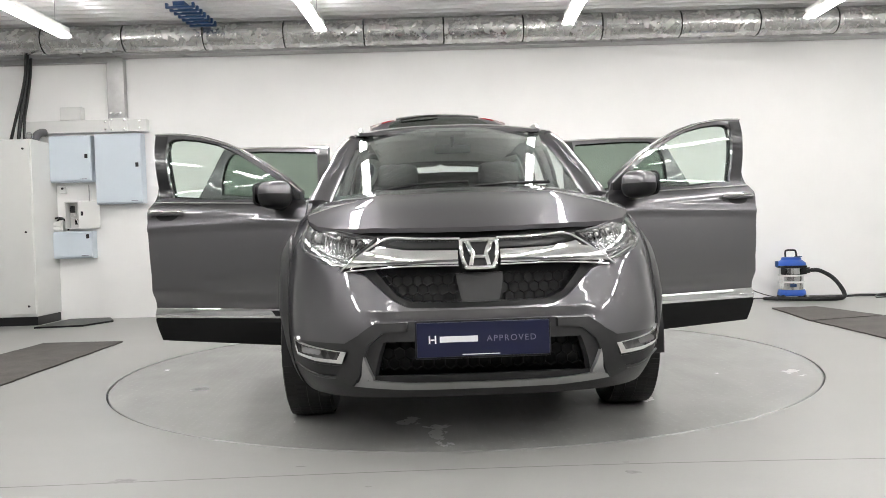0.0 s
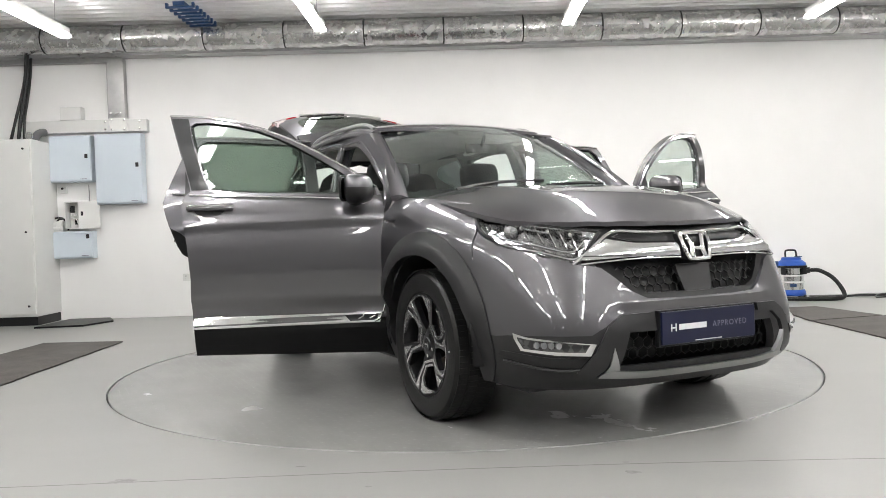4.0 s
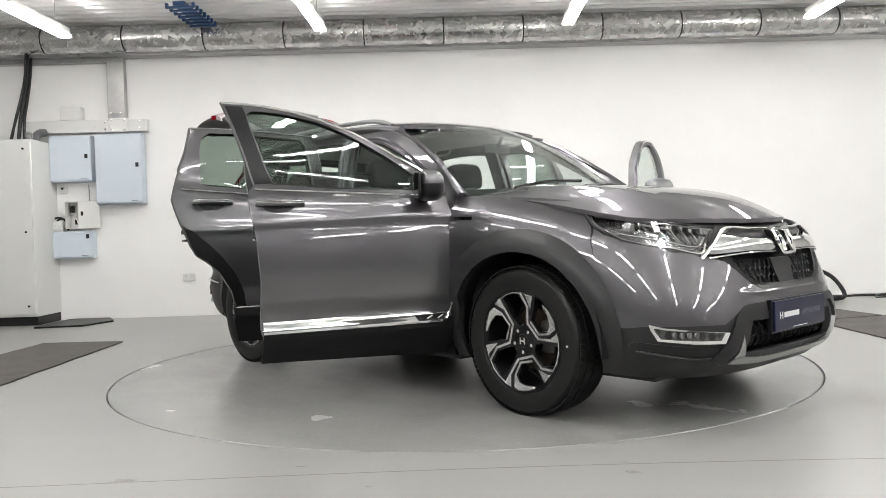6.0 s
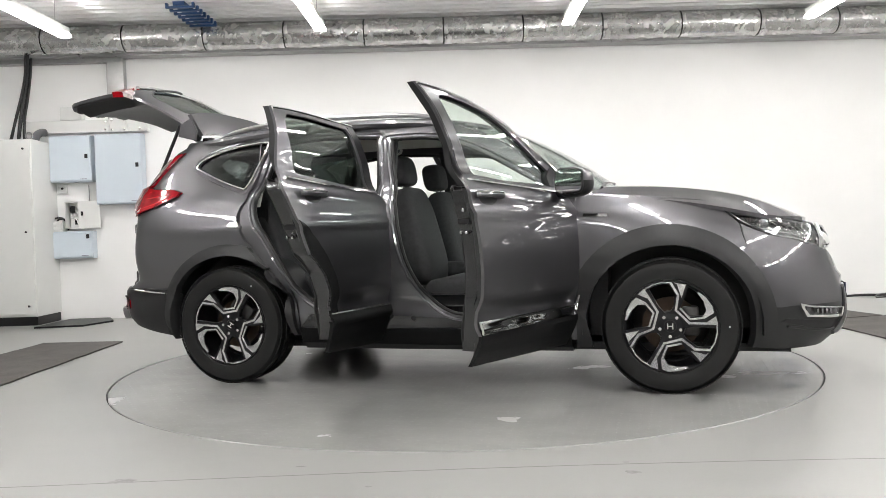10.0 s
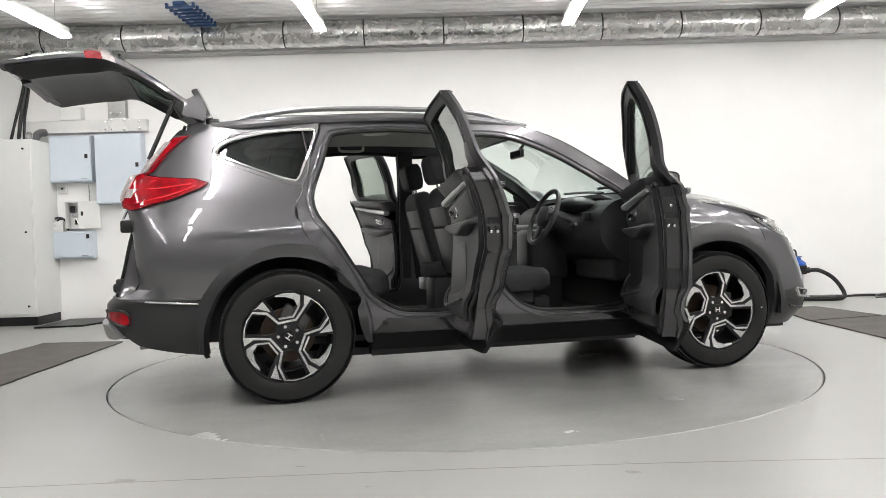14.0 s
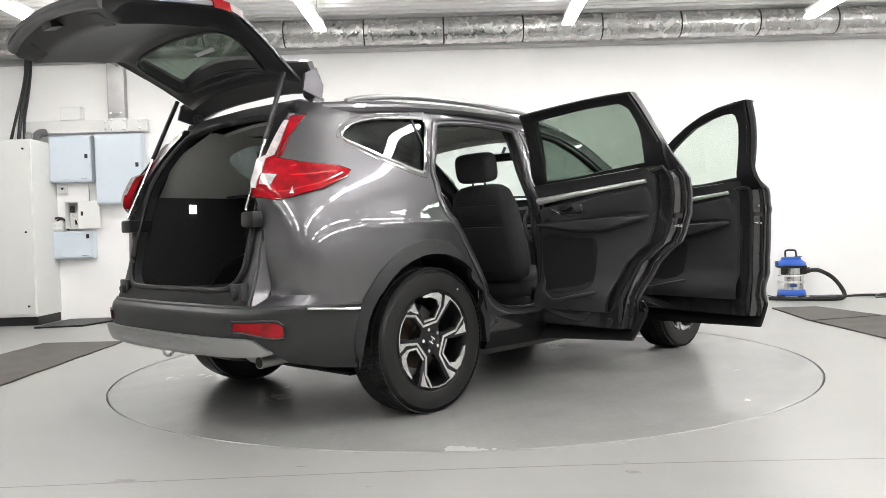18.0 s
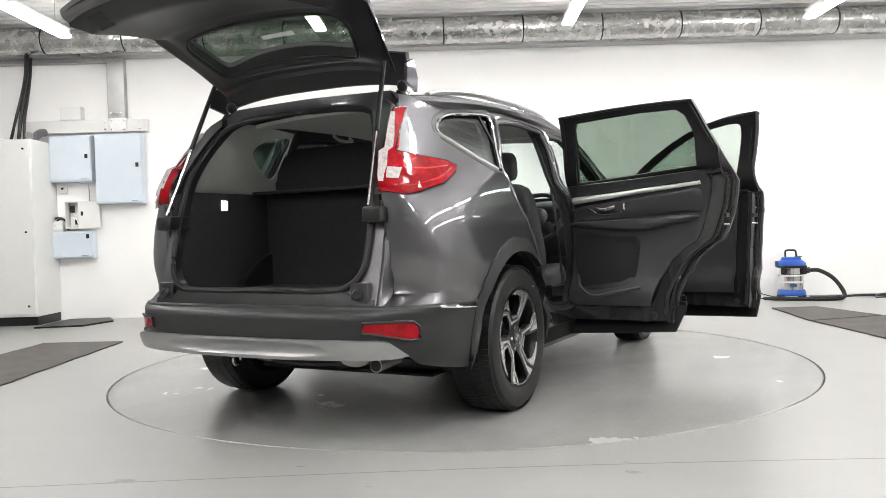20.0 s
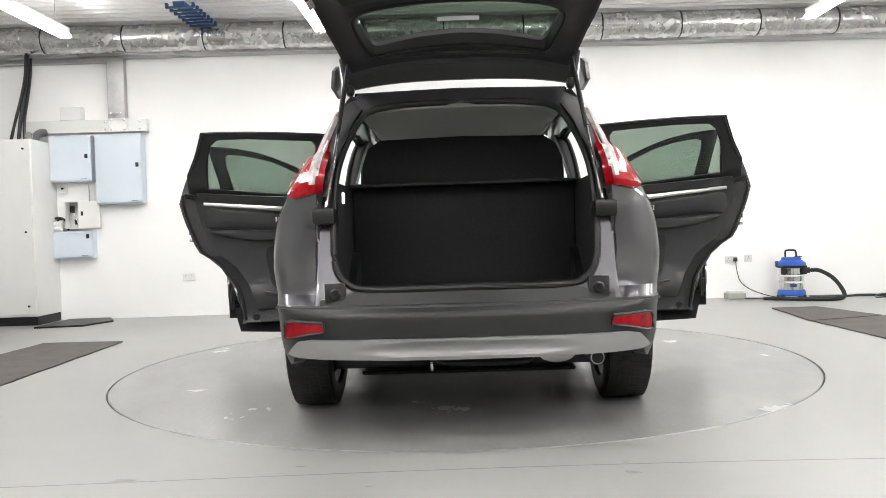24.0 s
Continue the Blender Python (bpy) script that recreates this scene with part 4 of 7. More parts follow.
def quarter(s):
    out = [tail_x(x, z, s) for x, z in SHUT_R]
    out += [tail_x(x, z, s) for x, z in [(-1.165, 0.842)] + arc(HR, HUBZ, 0.502, 74, 155, 16) + [(-1.80, 0.565), (-1.95, 0.578), (-2.05, 0.585)]]
    out += [(q[0] * s, q[1]) for q in (tail_y(0.80, 0.592), tail_y(0.72, 0.596), tail_y(0.672, 0.60), tail_y(0.668, 0.63), tail_y(0.666, 0.68), tail_y(0.662, 0.76), tail_y(0.658, 0.9), tail_y(0.654, 1.0), tail_y(0.65, 1.055), tail_y(0.645, 1.2), tail_y(0.635, 1.35), tail_y(0.622, 1.45), tail_y(0.598, 1.53), tail_y(0.565, 1.568))]
    out += [tail_x(x, z, s) for x, z in ((-1.60, 1.560), (-1.50, 1.572), (-1.35, 1.578), (-1.20, 1.576), (-1.10, 1.573))]
    part("rear_quarter", sheet(out, [[tail_x(x, z, s) for x, z in QWIN]], tail, 0.03, 2.5, 0.03), PAINT, car)
    bm = bmesh.new()
    tube(bm, [tail(*tail_y(s * y, z), 0.010) for y, z in ((0.662, 0.63), (0.657, 0.72), (0.652, 0.82), (0.650, 0.92), (0.648, 1.0), (0.646, 1.05))], 0.010, 6)
    part("jamb_gap", bm, GAP, car)
    part("quarter_window", sheet([tail_x(x, z, s) for x, z in QWIN], [], tail, 0.004, 4, 0.06, depth=0.012), PRIVACY, car, "dark privacy glass")
    rim = [tail(*tail_x(x, z, s), -0.003) for x, z in QWIN]
    bm = bmesh.new()
    tube(bm, rim + [rim[0]], 0.008, 6, caps=False)
    part("window_surround", bm, CHROME, car, "chrome window surround")
    rim = [tail(*tail_x(x, z, s), 0.0) for x, z in offset(QWIN, 0.026) if x < -1.16]
    bm = bmesh.new()
    tube(bm, rim, 0.004, 6)
    part("surround_fold", bm, PAINT, car)
    ring = arc(HR, HUBZ, 0.437, 2, 193, 34) + [(-1.775, 0.30), (-1.80, 0.555)] + arc(HR, HUBZ, 0.508, 157, 74, 20) + [(-1.14, 0.80), (-1.05, 0.72), (-0.985, 0.60), (-0.95, 0.5), (-0.90, 0.30), (-0.875, 0.30)]
    def flared(p, z, d):
        r = math.hypot(tail(p, z, d).x - HR, z - HUBZ)
        return tail(p, z, d + 0.004 - 0.018 * max(0.0, min(1.0, (0.51 - r) / 0.06)))
    part("arch_cladding", sheet([tail_x(x, z, s) for x, z in ring], [], flared, 0.035, 2, 0.025, depth=-0.008), CLAD, car, "grey plastic wheel-arch cladding")


def wheel_box(s, hx):
    """The dark liner of a wheel arch."""
    bm = bmesh.new()
    n = 24
    a = [bm.verts.new((hx + 0.47 * math.cos(math.radians(-6 + 192 * i / n)), s * 0.885, HUBZ + 0.47 * math.sin(math.radians(-6 + 192 * i / n)))) for i in range(n + 1)]
    b = [bm.verts.new((v.co.x, s * 0.55, v.co.z)) for v in a]
    for i in range(n):
        bm.faces.new((a[i], a[i + 1], b[i + 1], b[i]))
    bm.faces.new(b)
    part("wheel_liner", bm, BLACKP, car)


def front_end():
    half = [nose_y(0.0, 0.600), nose_y(0.15, 0.600), nose_y(0.30, 0.605), nose_y(0.36, 0.635), nose_y(0.42, 0.69), nose_y(0.47, 0.735), nose_y(0.54, 0.755), nose_y(0.66, 0.79), nose_y(0.76, 0.83),
            nose_x(1.76, 0.872), nose_x(1.708, 0.902), nose_x(1.722, 0.85)]
    half += [nose_x(x, z) for x, z in arc(HF, HUBZ, 0.545, 40, 10, 8)]
    half += [nose_x(1.90, 0.455), nose_y(0.80, 0.462), nose_y(0.70, 0.465), nose_y(0.56, 0.465), nose_y(0.50, 0.50), nose_y(0.44, 0.54), nose_y(0.30, 0.548), nose_y(0.0, 0.55)]
    out = half + [(-p, z) for p, z in reversed(half[1:-1])]
    part("front_bumper", sheet(out, [], nose, 0.02, 2.5, 0.025), PAINT, car)
    low = [nose_y(0.0, 0.56), nose_y(0.45, 0.55), nose_y(0.60, 0.475), nose_y(0.82, 0.475), nose_x(1.86, 0.47), nose_x(1.845, 0.40), nose_x(1.79, 0.235), nose_x(1.90, 0.225), nose_y(0.72, 0.225), nose_y(0.5, 0.225), nose_y(0.0, 0.225)]
    hole = [nose_y(-0.40, 0.47), nose_y(0.40, 0.47), nose_y(0.44, 0.33), nose_y(-0.44, 0.33)]
    part("lower_bumper", sheet(low + [(-p, z) for p, z in reversed(low[1:-1])], [hole], nose, 0.03, 3, 0.03, depth=0.002), CLAD, car, "dark grey plastic lower bumper")
    # grille cavity
    part("grille_back", sheet([nose_y(y, z) for y, z in ((-0.56, 0.57), (0.56, 0.57), (0.60, 0.80), (0.55, 0.925), (-0.55, 0.925), (-0.60, 0.80))], [], nose, 0.02, 6, 0.05, depth=0.055), GRILLE, car)
    part("lower_grille_back", sheet([nose_y(y, z) for y, z in ((-0.45, 0.31), (0.45, 0.31), (0.42, 0.50), (-0.42, 0.50))], [], nose, 0.02, 6, 0.05, depth=0.07), GRILLE, car)


def hex_grille(name, y0, y1, z0, z1, pitch, depth, inside, sub=None):
    """A honeycomb of thin black bars."""
    bm = bmesh.new()
    a = pitch / math.sqrt(3)
    seen = set()
    j = 0
    z = z0
    while z <= z1 + pitch:
        y = y0 + (pitch / 2 if j % 2 else 0)
        while y <= y1 + pitch:
            for k in range(6):
                t0, t1 = radians(30 + 60 * k), radians(90 + 60 * k)
                p = (y + a * math.cos(t0), z + a * math.sin(t0))
                q = (y + a * math.cos(t1), z + a * math.sin(t1))
                key = (round((p[0] + q[0]) * 500), round((p[1] + q[1]) * 500))
                if key in seen or not (inside(*p) and inside(*q)):
                    continue
                seen.add(key)
                tube(bm, [nose(*nose_y(*p), depth), nose(*nose_y(*q), depth)], 0.0045, 4, caps=False)
            y += pitch
        z += a * 1.5
        j += 1
    return part(name, bm, GRILLE, car, "black honeycomb grille")



def bar(name, path, r, material, flat=1.0, n=6, label="", seg=10):
    bm = bmesh.new()
    tube(bm, spline(path, n), r, seg, flat=flat)
    return part(name, bm, material, car, label)


def front_details():
    def np_(y, z, d=0.0):
        return nose(*nose_y(y, z), d)
    hex_grille("upper_grille", -0.5, 0.5, 0.60, 0.76, 0.043, 0.03, lambda y, z: 0.60 < z < 0.76 and y > 0.085 and y < 0.30 + (z - 0.60) * 1.25)
    hex_grille("upper_grille", -0.5, 0.5, 0.60, 0.76, 0.043, 0.03, lambda y, z: 0.60 < z < 0.76 and -y > 0.085 and -y < 0.30 + (z - 0.60) * 1.25)
    hex_grille("lower_grille", -0.45, 0.45, 0.335, 0.475, 0.048, 0.045, lambda y, z: 0.325 < z < 0.475 and abs(y) < 0.46 - (z - 0.33) * 0.3)
    # black frame round the upper grille and the plain sensor cover in its middle
    half = [nose_y(0.0, 0.592), nose_y(0.30, 0.597), nose_y(0.37, 0.632), nose_y(0.48, 0.735), nose_y(0.535, 0.78), nose_y(0.44, 0.765), nose_y(0.34, 0.65), nose_y(0.28, 0.625), nose_y(0.0, 0.62)]
    part("grille_frame", sheet(half + [(-p, z) for p, z in reversed(half[1:-1])], [], nose, 0.04, 4, 0.04, depth=0.012), GRILLE, car)
    part("sensor_cover", sheet([nose_y(y, z) for y, z in ((-0.075, 0.615), (0.075, 0.615), (0.10, 0.735), (-0.10, 0.735))], [], nose, 0.02, 3, 0.03, depth=0.022), CLAD, car)
    # the broad chrome wings either side of the badge, their faces rounded
    def rounded(p, z, d):
        e = (z - 0.803) / 0.034
        return nose(p, z, d - 0.016 * math.sqrt(max(0.0, 1 - min(1.0, e * e))))
    for s in (-1, 1):
        band = [nose_y(s * 0.085, 0.775), nose_y(s * 0.30, 0.778), nose_y(s * 0.47, 0.772), nose_y(s * 0.555, 0.765), nose_y(s * 0.50, 0.81), nose_y(s * 0.42, 0.855), nose_y(s * 0.30, 0.835), nose_y(s * 0.085, 0.830)]
        part("grille_wing", sheet(band, [], rounded, 0.02, 3, 0.007, depth=-0.004), CHROME, car, "broad chrome grille bar")
        bar("grille_strip", [np_(s * 0.075, 0.876, -0.004), np_(s * 0.25, 0.880, -0.004), np_(s * 0.36, 0.886, -0.004), np_(s * 0.42, 0.868, -0.006), np_(s * 0.50, 0.81, -0.006), np_(s * 0.575, 0.752, -0.006)], 0.011, CHROME, 0.6)
        bar("grille_lower_strip", [np_(s * 0.085, 0.768, -0.008), np_(s * 0.30, 0.770, -0.008), np_(s * 0.45, 0.762, -0.008), np_(s * 0.545, 0.752, -0.008)], 0.007, CHROME, 0.7)
        part("grille_slot", sheet([nose_y(s * 0.08, 0.838), nose_y(s * 0.30, 0.842), nose_y(s * 0.385, 0.862), nose_y(s * 0.35, 0.874), nose_y(s * 0.08, 0.866)], [], nose, 0.02, 4, 0.03, depth=0.010), BLACKP, car)
    # badge: a rounded chrome frame with two posts
    ring = [np_(y, z, -0.03) for y, z in smooth2([(-0.057, 0.868), (0.057, 0.868), (0.071, 0.856), (0.068, 0.805), (0.056, 0.766), (0.042, 0.759), (-0.042, 0.759), (-0.056, 0.766), (-0.068, 0.805), (-0.071, 0.856)], 4, True)]
    bm = bmesh.new()
    tube(bm, ring + [ring[0]], 0.0095, 8, caps=False)
    for s in (-1, 1):
        tube(bm, [np_(s * 0.046, 0.860, -0.03), np_(s * 0.028, 0.812, -0.03), np_(s * 0.033, 0.766, -0.03)], 0.012, 8)
    tube(bm, [np_(-0.03, 0.803, -0.03), np_(0.03, 0.803, -0.03)], 0.009, 8)
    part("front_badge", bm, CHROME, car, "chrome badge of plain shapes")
    part("badge_back", sheet([nose_y(y, z) for y, z in ((-0.07, 0.755), (0.07, 0.755), (0.075, 0.868), (-0.075, 0.868))], [], nose, 0.03, 4, 0.04, depth=-0.018), BLACKP, car)
    # trapezoid trim, skid bar
    for s in (-1, 1):
        tri = [nose_y(s * 0.30, 0.548), nose_y(s * 0.43, 0.545), nose_y(s * 0.49, 0.505), nose_y(s * 0.545, 0.40), nose_y(s * 0.60, 0.31), nose_y(s * 0.53, 0.28), nose_y(s * 0.495, 0.33), nose_y(s * 0.455, 0.46), nose_y(s * 0.40, 0.505), nose_y(s * 0.30, 0.515)]
        part("bumper_trim", sheet(tri, [], nose, 0.03, 3, 0.03, depth=-0.012), CLAD, car)
        blade = [nose_y(s * 0.505, 0.285), nose_y(s * 0.485, 0.335), nose_y(s * 0.475, 0.415), nose_y(s * 0.455, 0.36), nose_y(s * 0.44, 0.325), nose_y(s * 0.44, 0.285)]
        part("skid_blade", sheet(blade, [], nose, 0.02, 3, 0.03, depth=-0.014), SATIN, car)
        # fog lamp with its chrome bezel
        o = [nose_y(s * 0.545, 0.432), nose_y(s * 0.565, 0.384), nose_y(s * 0.68, 0.388), nose_y(s * 0.77, 0.402), nose_x(1.99, 0.452, s), nose_x(1.985, 0.474, s), nose_y(s * 0.76, 0.460), nose_y(s * 0.66, 0.445)]
        oc = [o[0], o[1], o[2], o[3], o[4], o[5], o[6], o[7]]
        cx, cz = sum(p[0] for p in oc) / 8, sum(p[1] for p in oc) / 8
        inn = [(cx + (p - cx) * 0.88, cz + (z - cz) * 0.66) for p, z in oc]
        part("fog_bezel", sheet(oc, [inn], nose, 0.02, 4, 0.03, depth=-0.012), CHROME, car, "chrome fog-lamp bezel")
        part("fog_lamp", sheet(inn, [], nose, 0.01, 4, 0.03, depth=0.002), SMOKED, car)
        for k in range(4):
            t = 0.36 + 0.1 * k
            pp = cx + (inn[1][0] - cx) * (1 - 2 * t)
            bm = bmesh.new()
            lathe(bm, [(0.0001, 0.0), (0.014, 0.003), (0.014, 0.012)], 12, axis="x", centre=nose(pp, cz - 0.003, -0.002))
            part("led", bm, LEDGLASS, car)
        part("air_slot", sheet([nose_y(s * 0.545, 0.372), nose_y(s * 0.57, 0.33), nose_y(s * 0.72, 0.333), nose_y(s * 0.815, 0.378), nose_y(s * 0.81, 0.395), nose_y(s * 0.70, 0.375)], [], nose, 0.01, 4, 0.03, depth=-0.001), BLACKP, car)
        bar("slot_lip", [np_(s * 0.56, 0.322, -0.006), np_(s * 0.68, 0.322, -0.006), np_(s * 0.80, 0.352, -0.006)], 0.006, CLAD)
    skid = [nose_y(0.0, 0.297), nose_y(0.30, 0.299), nose_y(0.46, 0.315), nose_y(0.505, 0.302), nose_y(0.515, 0.286), nose_y(0.30, 0.268), nose_y(0.0, 0.266)]
    part("skid_plate", sheet(skid + [(-p, z) for p, z in reversed(skid[1:-1])], [], nose, 0.05, 3, 0.02, depth=-0.018), SATIN, car, "satin silver skid bar")
    part("under_tray", boxes((-1.50, 1.95, -0.70, 0.70, 0.205, 0.25)), BLACKP, car, smooth=False)
    for s in (-1, 1):
        part("floor_pan", boxes((-0.86, 0.80, min(s * 0.701, s * 0.80), max(s * 0.701, s * 0.80), 0.21, 0.27)), BLACKP, car, smooth=False)
        part("lower_arm", boxes((HF - 0.12, HF + 0.12, min(s * 0.50, s * 0.70), max(s * 0.50, s * 0.70), 0.165, 0.204), bevel=0.012), BLACKP, car, smooth=False)
    part("subframe", boxes((HF - 0.42, HF + 0.36, -0.42, 0.42, 0.172, 0.204), bevel=0.012), BLACKP, car, smooth=False)
    part("rear_subframe", boxes((HR - 0.25, HR + 0.30, -0.55, 0.55, 0.18, 0.204), bevel=0.012), BLACKP, car, smooth=False)
    # show plate: navy with a pale bar, a small mark and one word
    bm = boxes((2.288, 2.300, -0.265, 0.265, 0.408, 0.545), bevel=0.003)
    pl = part("show_plate", bm, PLATEBLUE, car, "navy blue show plate with a white mark", smooth=False)
    part("plate_surround", boxes((2.262, 2.2875, -0.272, 0.272, 0.398, 0.552), bevel=0.004), BLACKP, car, smooth=False)
    bm = boxes((2.3005, 2.3015, -0.218, -0.212, 0.462, 0.494), (2.3005, 2.3015, -0.194, -0.188, 0.462, 0.494), (2.3005, 2.3015, -0.211, -0.195, 0.474, 0.480), (2.3005, 2.3015, -0.174, -0.022, 0.466, 0.490))
    part("plate_mark", bm, WHITEINK, pl, "white mark in plain bars", smooth=False)
    cu = bpy.data.curves.new("plate_word", "FONT")
    cu.body, cu.size, cu.align_x, cu.extrude, cu.space_character = "APPROVED", 0.034, "CENTER", 0.0005, 1.25
    w = new("plate_word", cu)
    w.data.materials.append(GREYINK)
    w.parent = pl
    w.matrix_basis = pose(2.3005, 0.113, 0.466, 90, 0, 90)
    part("plate_line", boxes((2.3005, 2.3015, -0.085, 0.065, 0.414, 0.418)), WHITEINK, pl, smooth=False)


def headlamp(s):
    o = [nose_y(s * 0.435, 0.885), nose_y(s * 0.56, 0.905), nose_y(s * 0.70, 0.935), nose_y(s * 0.78, 0.965), nose_x(1.68, 0.997, s), nose_x(1.60, 1.004, s), nose_x(1.645, 0.960, s), nose_x(1.71, 0.908, s), nose_y(s * 0.77, 0.840), nose_y(s * 0.66, 0.787), nose_y(s * 0.555, 0.754), nose_y(s * 0.50, 0.82)]
    hl = part("headlamp", sheet(o, [], nose, 0.01, 3, 0.03, depth=0.045), LAMPBOWL, car, "clear headlamp with LED units")
    part("lens", sheet(o, [], nose, 0.004, 3, 0.03, depth=0.0), LENS, hl)
    rim = [nose(p, z, 0.004) for p, z in o]
    bm = bmesh.new()
    tube(bm, rim + [rim[0]], 0.008, 6, caps=False)
    part("lamp_rim", bm, BLACKP, hl)
    def pt(y, z, d=0.02):
        return nose(*nose_y(s * y, z), d)
    bm = bmesh.new()
    tube(bm, spline([pt(0.525, 0.815, 0.008), pt(0.565, 0.773, 0.008), pt(0.67, 0.806, 0.008), pt(0.765, 0.842, 0.008), nose(*nose_x(1.725, 0.908, s), 0.008), nose(*nose_x(1.65, 0.966, s), 0.008)], 6), 0.006, 6)
    tube(bm, spline([pt(0.51, 0.845, 0.016), pt(0.57, 0.803, 0.016), pt(0.67, 0.833, 0.016), pt(0.765, 0.872, 0.016)], 6), 0.0045, 6)
    part("light_bar", bm, CHROME, hl, "bright daytime running light strip")
    for k in range(6):
        y = 0.54 + 0.037 * k
        bm = bmesh.new()
        tube(bm, [pt(y, 0.80 + 0.014 * k, 0.034), pt(y + 0.006, 0.845 + 0.011 * k, 0.024), pt(y + 0.012, 0.905 + 0.008 * k, 0.036)], 0.003, 5)
        part("reflector_fin", bm, CHROME, hl)
    bm = bmesh.new()
    tube(bm, spline([nose(*nose_x(1.66, 0.985, s), 0.02), nose(*nose_x(1.76, 0.950, s), 0.02), nose(*nose_x(1.86, 0.915, s), 0.02), nose(*nose_x(1.98, 0.885, s), 0.02)], 5), 0.006, 6)
    part("marker_strip", bm, LEDGLASS, hl)
    bm = bmesh.new()
    tube(bm, spline([pt(0.46, 0.888, 0.012), pt(0.56, 0.897, 0.012), pt(0.70, 0.925, 0.012), pt(0.78, 0.953, 0.012)], 6), 0.005, 6)
    part("upper_strip", bm, LEDGLASS, hl)
    for k in range(7):
        y = 0.52 + 0.037 * k
        bm = bmesh.new()
        c = pt(y, 0.868 + 0.0085 * k, 0.030)
        box(bm, c.x - 0.02, c.x + 0.010, c.y - 0.013, c.y + 0.013, c.z - 0.017, c.z + 0.017, bevel=0.005)
        unit = part("led_unit", bm, BLACKP, hl)
        bm = bmesh.new()
        lathe(bm, [(0.0001, 0.006), (0.007, 0.003), (0.009, 0.0)], 10, axis="x", centre=(c.x + 0.011, c.y, c.z))
        part("led_optic", bm, TRIMSILVER if k % 2 else LEDGLASS, unit)
    bm = bmesh.new()
    lathe(bm, [(0.0001, 0.022), (0.02, 0.016), (0.03, 0.0), (0.03, -0.02)], 20, axis="x", centre=pt(0.73, 0.895, 0.03))
    part("projector", bm, LEDGLASS, hl)
    bar("panel_joint", [nose(*nose_x(1.703, 0.903, s), -0.0005), nose(*nose_x(1.716, 0.85, s), -0.0005), nose(*nose_x(1.737, 0.79, s), -0.0005)], 0.0025, GAP, seg=6)


def taillamp(s):
    up = [tail_y(s * 0.606, 1.480), tail_y(s * 0.624, 1.34), tail_y(s * 0.636, 1.20), tail_y(s * 0.644, 1.09), tail_y(s * 0.74, 1.075), tail_x(-2.06, 1.085, s), tail_x(-1.90, 1.125, s), tail_x(-1.74, 1.185, s), tail_x(-1.70, 1.215, s), tail_x(-1.75, 1.235, s), tail_x(-1.93, 1.250, s), tail_x(-2.015, 1.270, s), tail_x(-1.925, 1.385, s), tail_x(-1.825, 1.475, s), tail_x(-1.80, 1.495, s)]
    def bulged(p, z, d):
        v = tail(p, z, d)
        k = max(0.0, min(1.0, (z - 1.085) / 0.02)) * max(0.0, min(1.0, (1.285 - z) / 0.02))
        v.x -= k * (0.012 + 0.030 * max(0.0, z - 1.12) / 0.15) * max(0.0, math.cos(radians(p))) ** 0.35
        return v
    t = part("tail_lamp", sheet(up, [], bulged, 0.04, 2, 0.018, depth=-0.012), REDLENS, car, "red tail lamp climbing the rear pillar")
    bm = bmesh.new()
    edge = [bulged(p, z, -0.010) for p, z in up]
    tube(bm, edge + [edge[0]], 0.004, 6, caps=False)
    part("lamp_edge", bm, REDEDGE, t, "dark red lamp edge")
    part("clear_strip", sheet([tail_y(s * 0.604, 1.46), tail_y(s * 0.622, 1.34), tail_y(s * 0.634, 1.20), tail_y(s * 0.640, 1.13), tail_y(s * 0.658, 1.13), tail_y(s * 0.662, 1.20), tail_y(s * 0.646, 1.34), tail_y(s * 0.616, 1.46)], [], bulged, 0.02, 2, 0.02, depth=-0.022), WHITELENS, t, "pale clear lens")
    part("clear_block", sheet([tail_y(s * 0.668, 1.145), tail_y(s * 0.708, 1.142), tail_y(s * 0.708, 1.190), tail_y(s * 0.664, 1.194)], [], bulged, 0.02, 3, 0.02, depth=-0.016), WHITELENS, t)
    bm = bmesh.new()
    tube(bm, spline([bulged(*tail_y(s * 0.73, 1.235), -0.012), bulged(*tail_x(-2.08, 1.19, s), -0.012), bulged(*tail_x(-1.95, 1.19, s), -0.012), bulged(*tail_x(-1.78, 1.21, s), -0.012)], 6), 0.004, 6)
    tube(bm, spline([bulged(*tail_y(s * 0.74, 1.11), -0.012), bulged(*tail_x(-2.05, 1.115, s), -0.012), bulged(*tail_x(-1.9, 1.15, s), -0.012), bulged(*tail_x(-1.76, 1.20, s), -0.012)], 6), 0.004, 6)
    part("light_guide", bm, REDGUIDE, t)


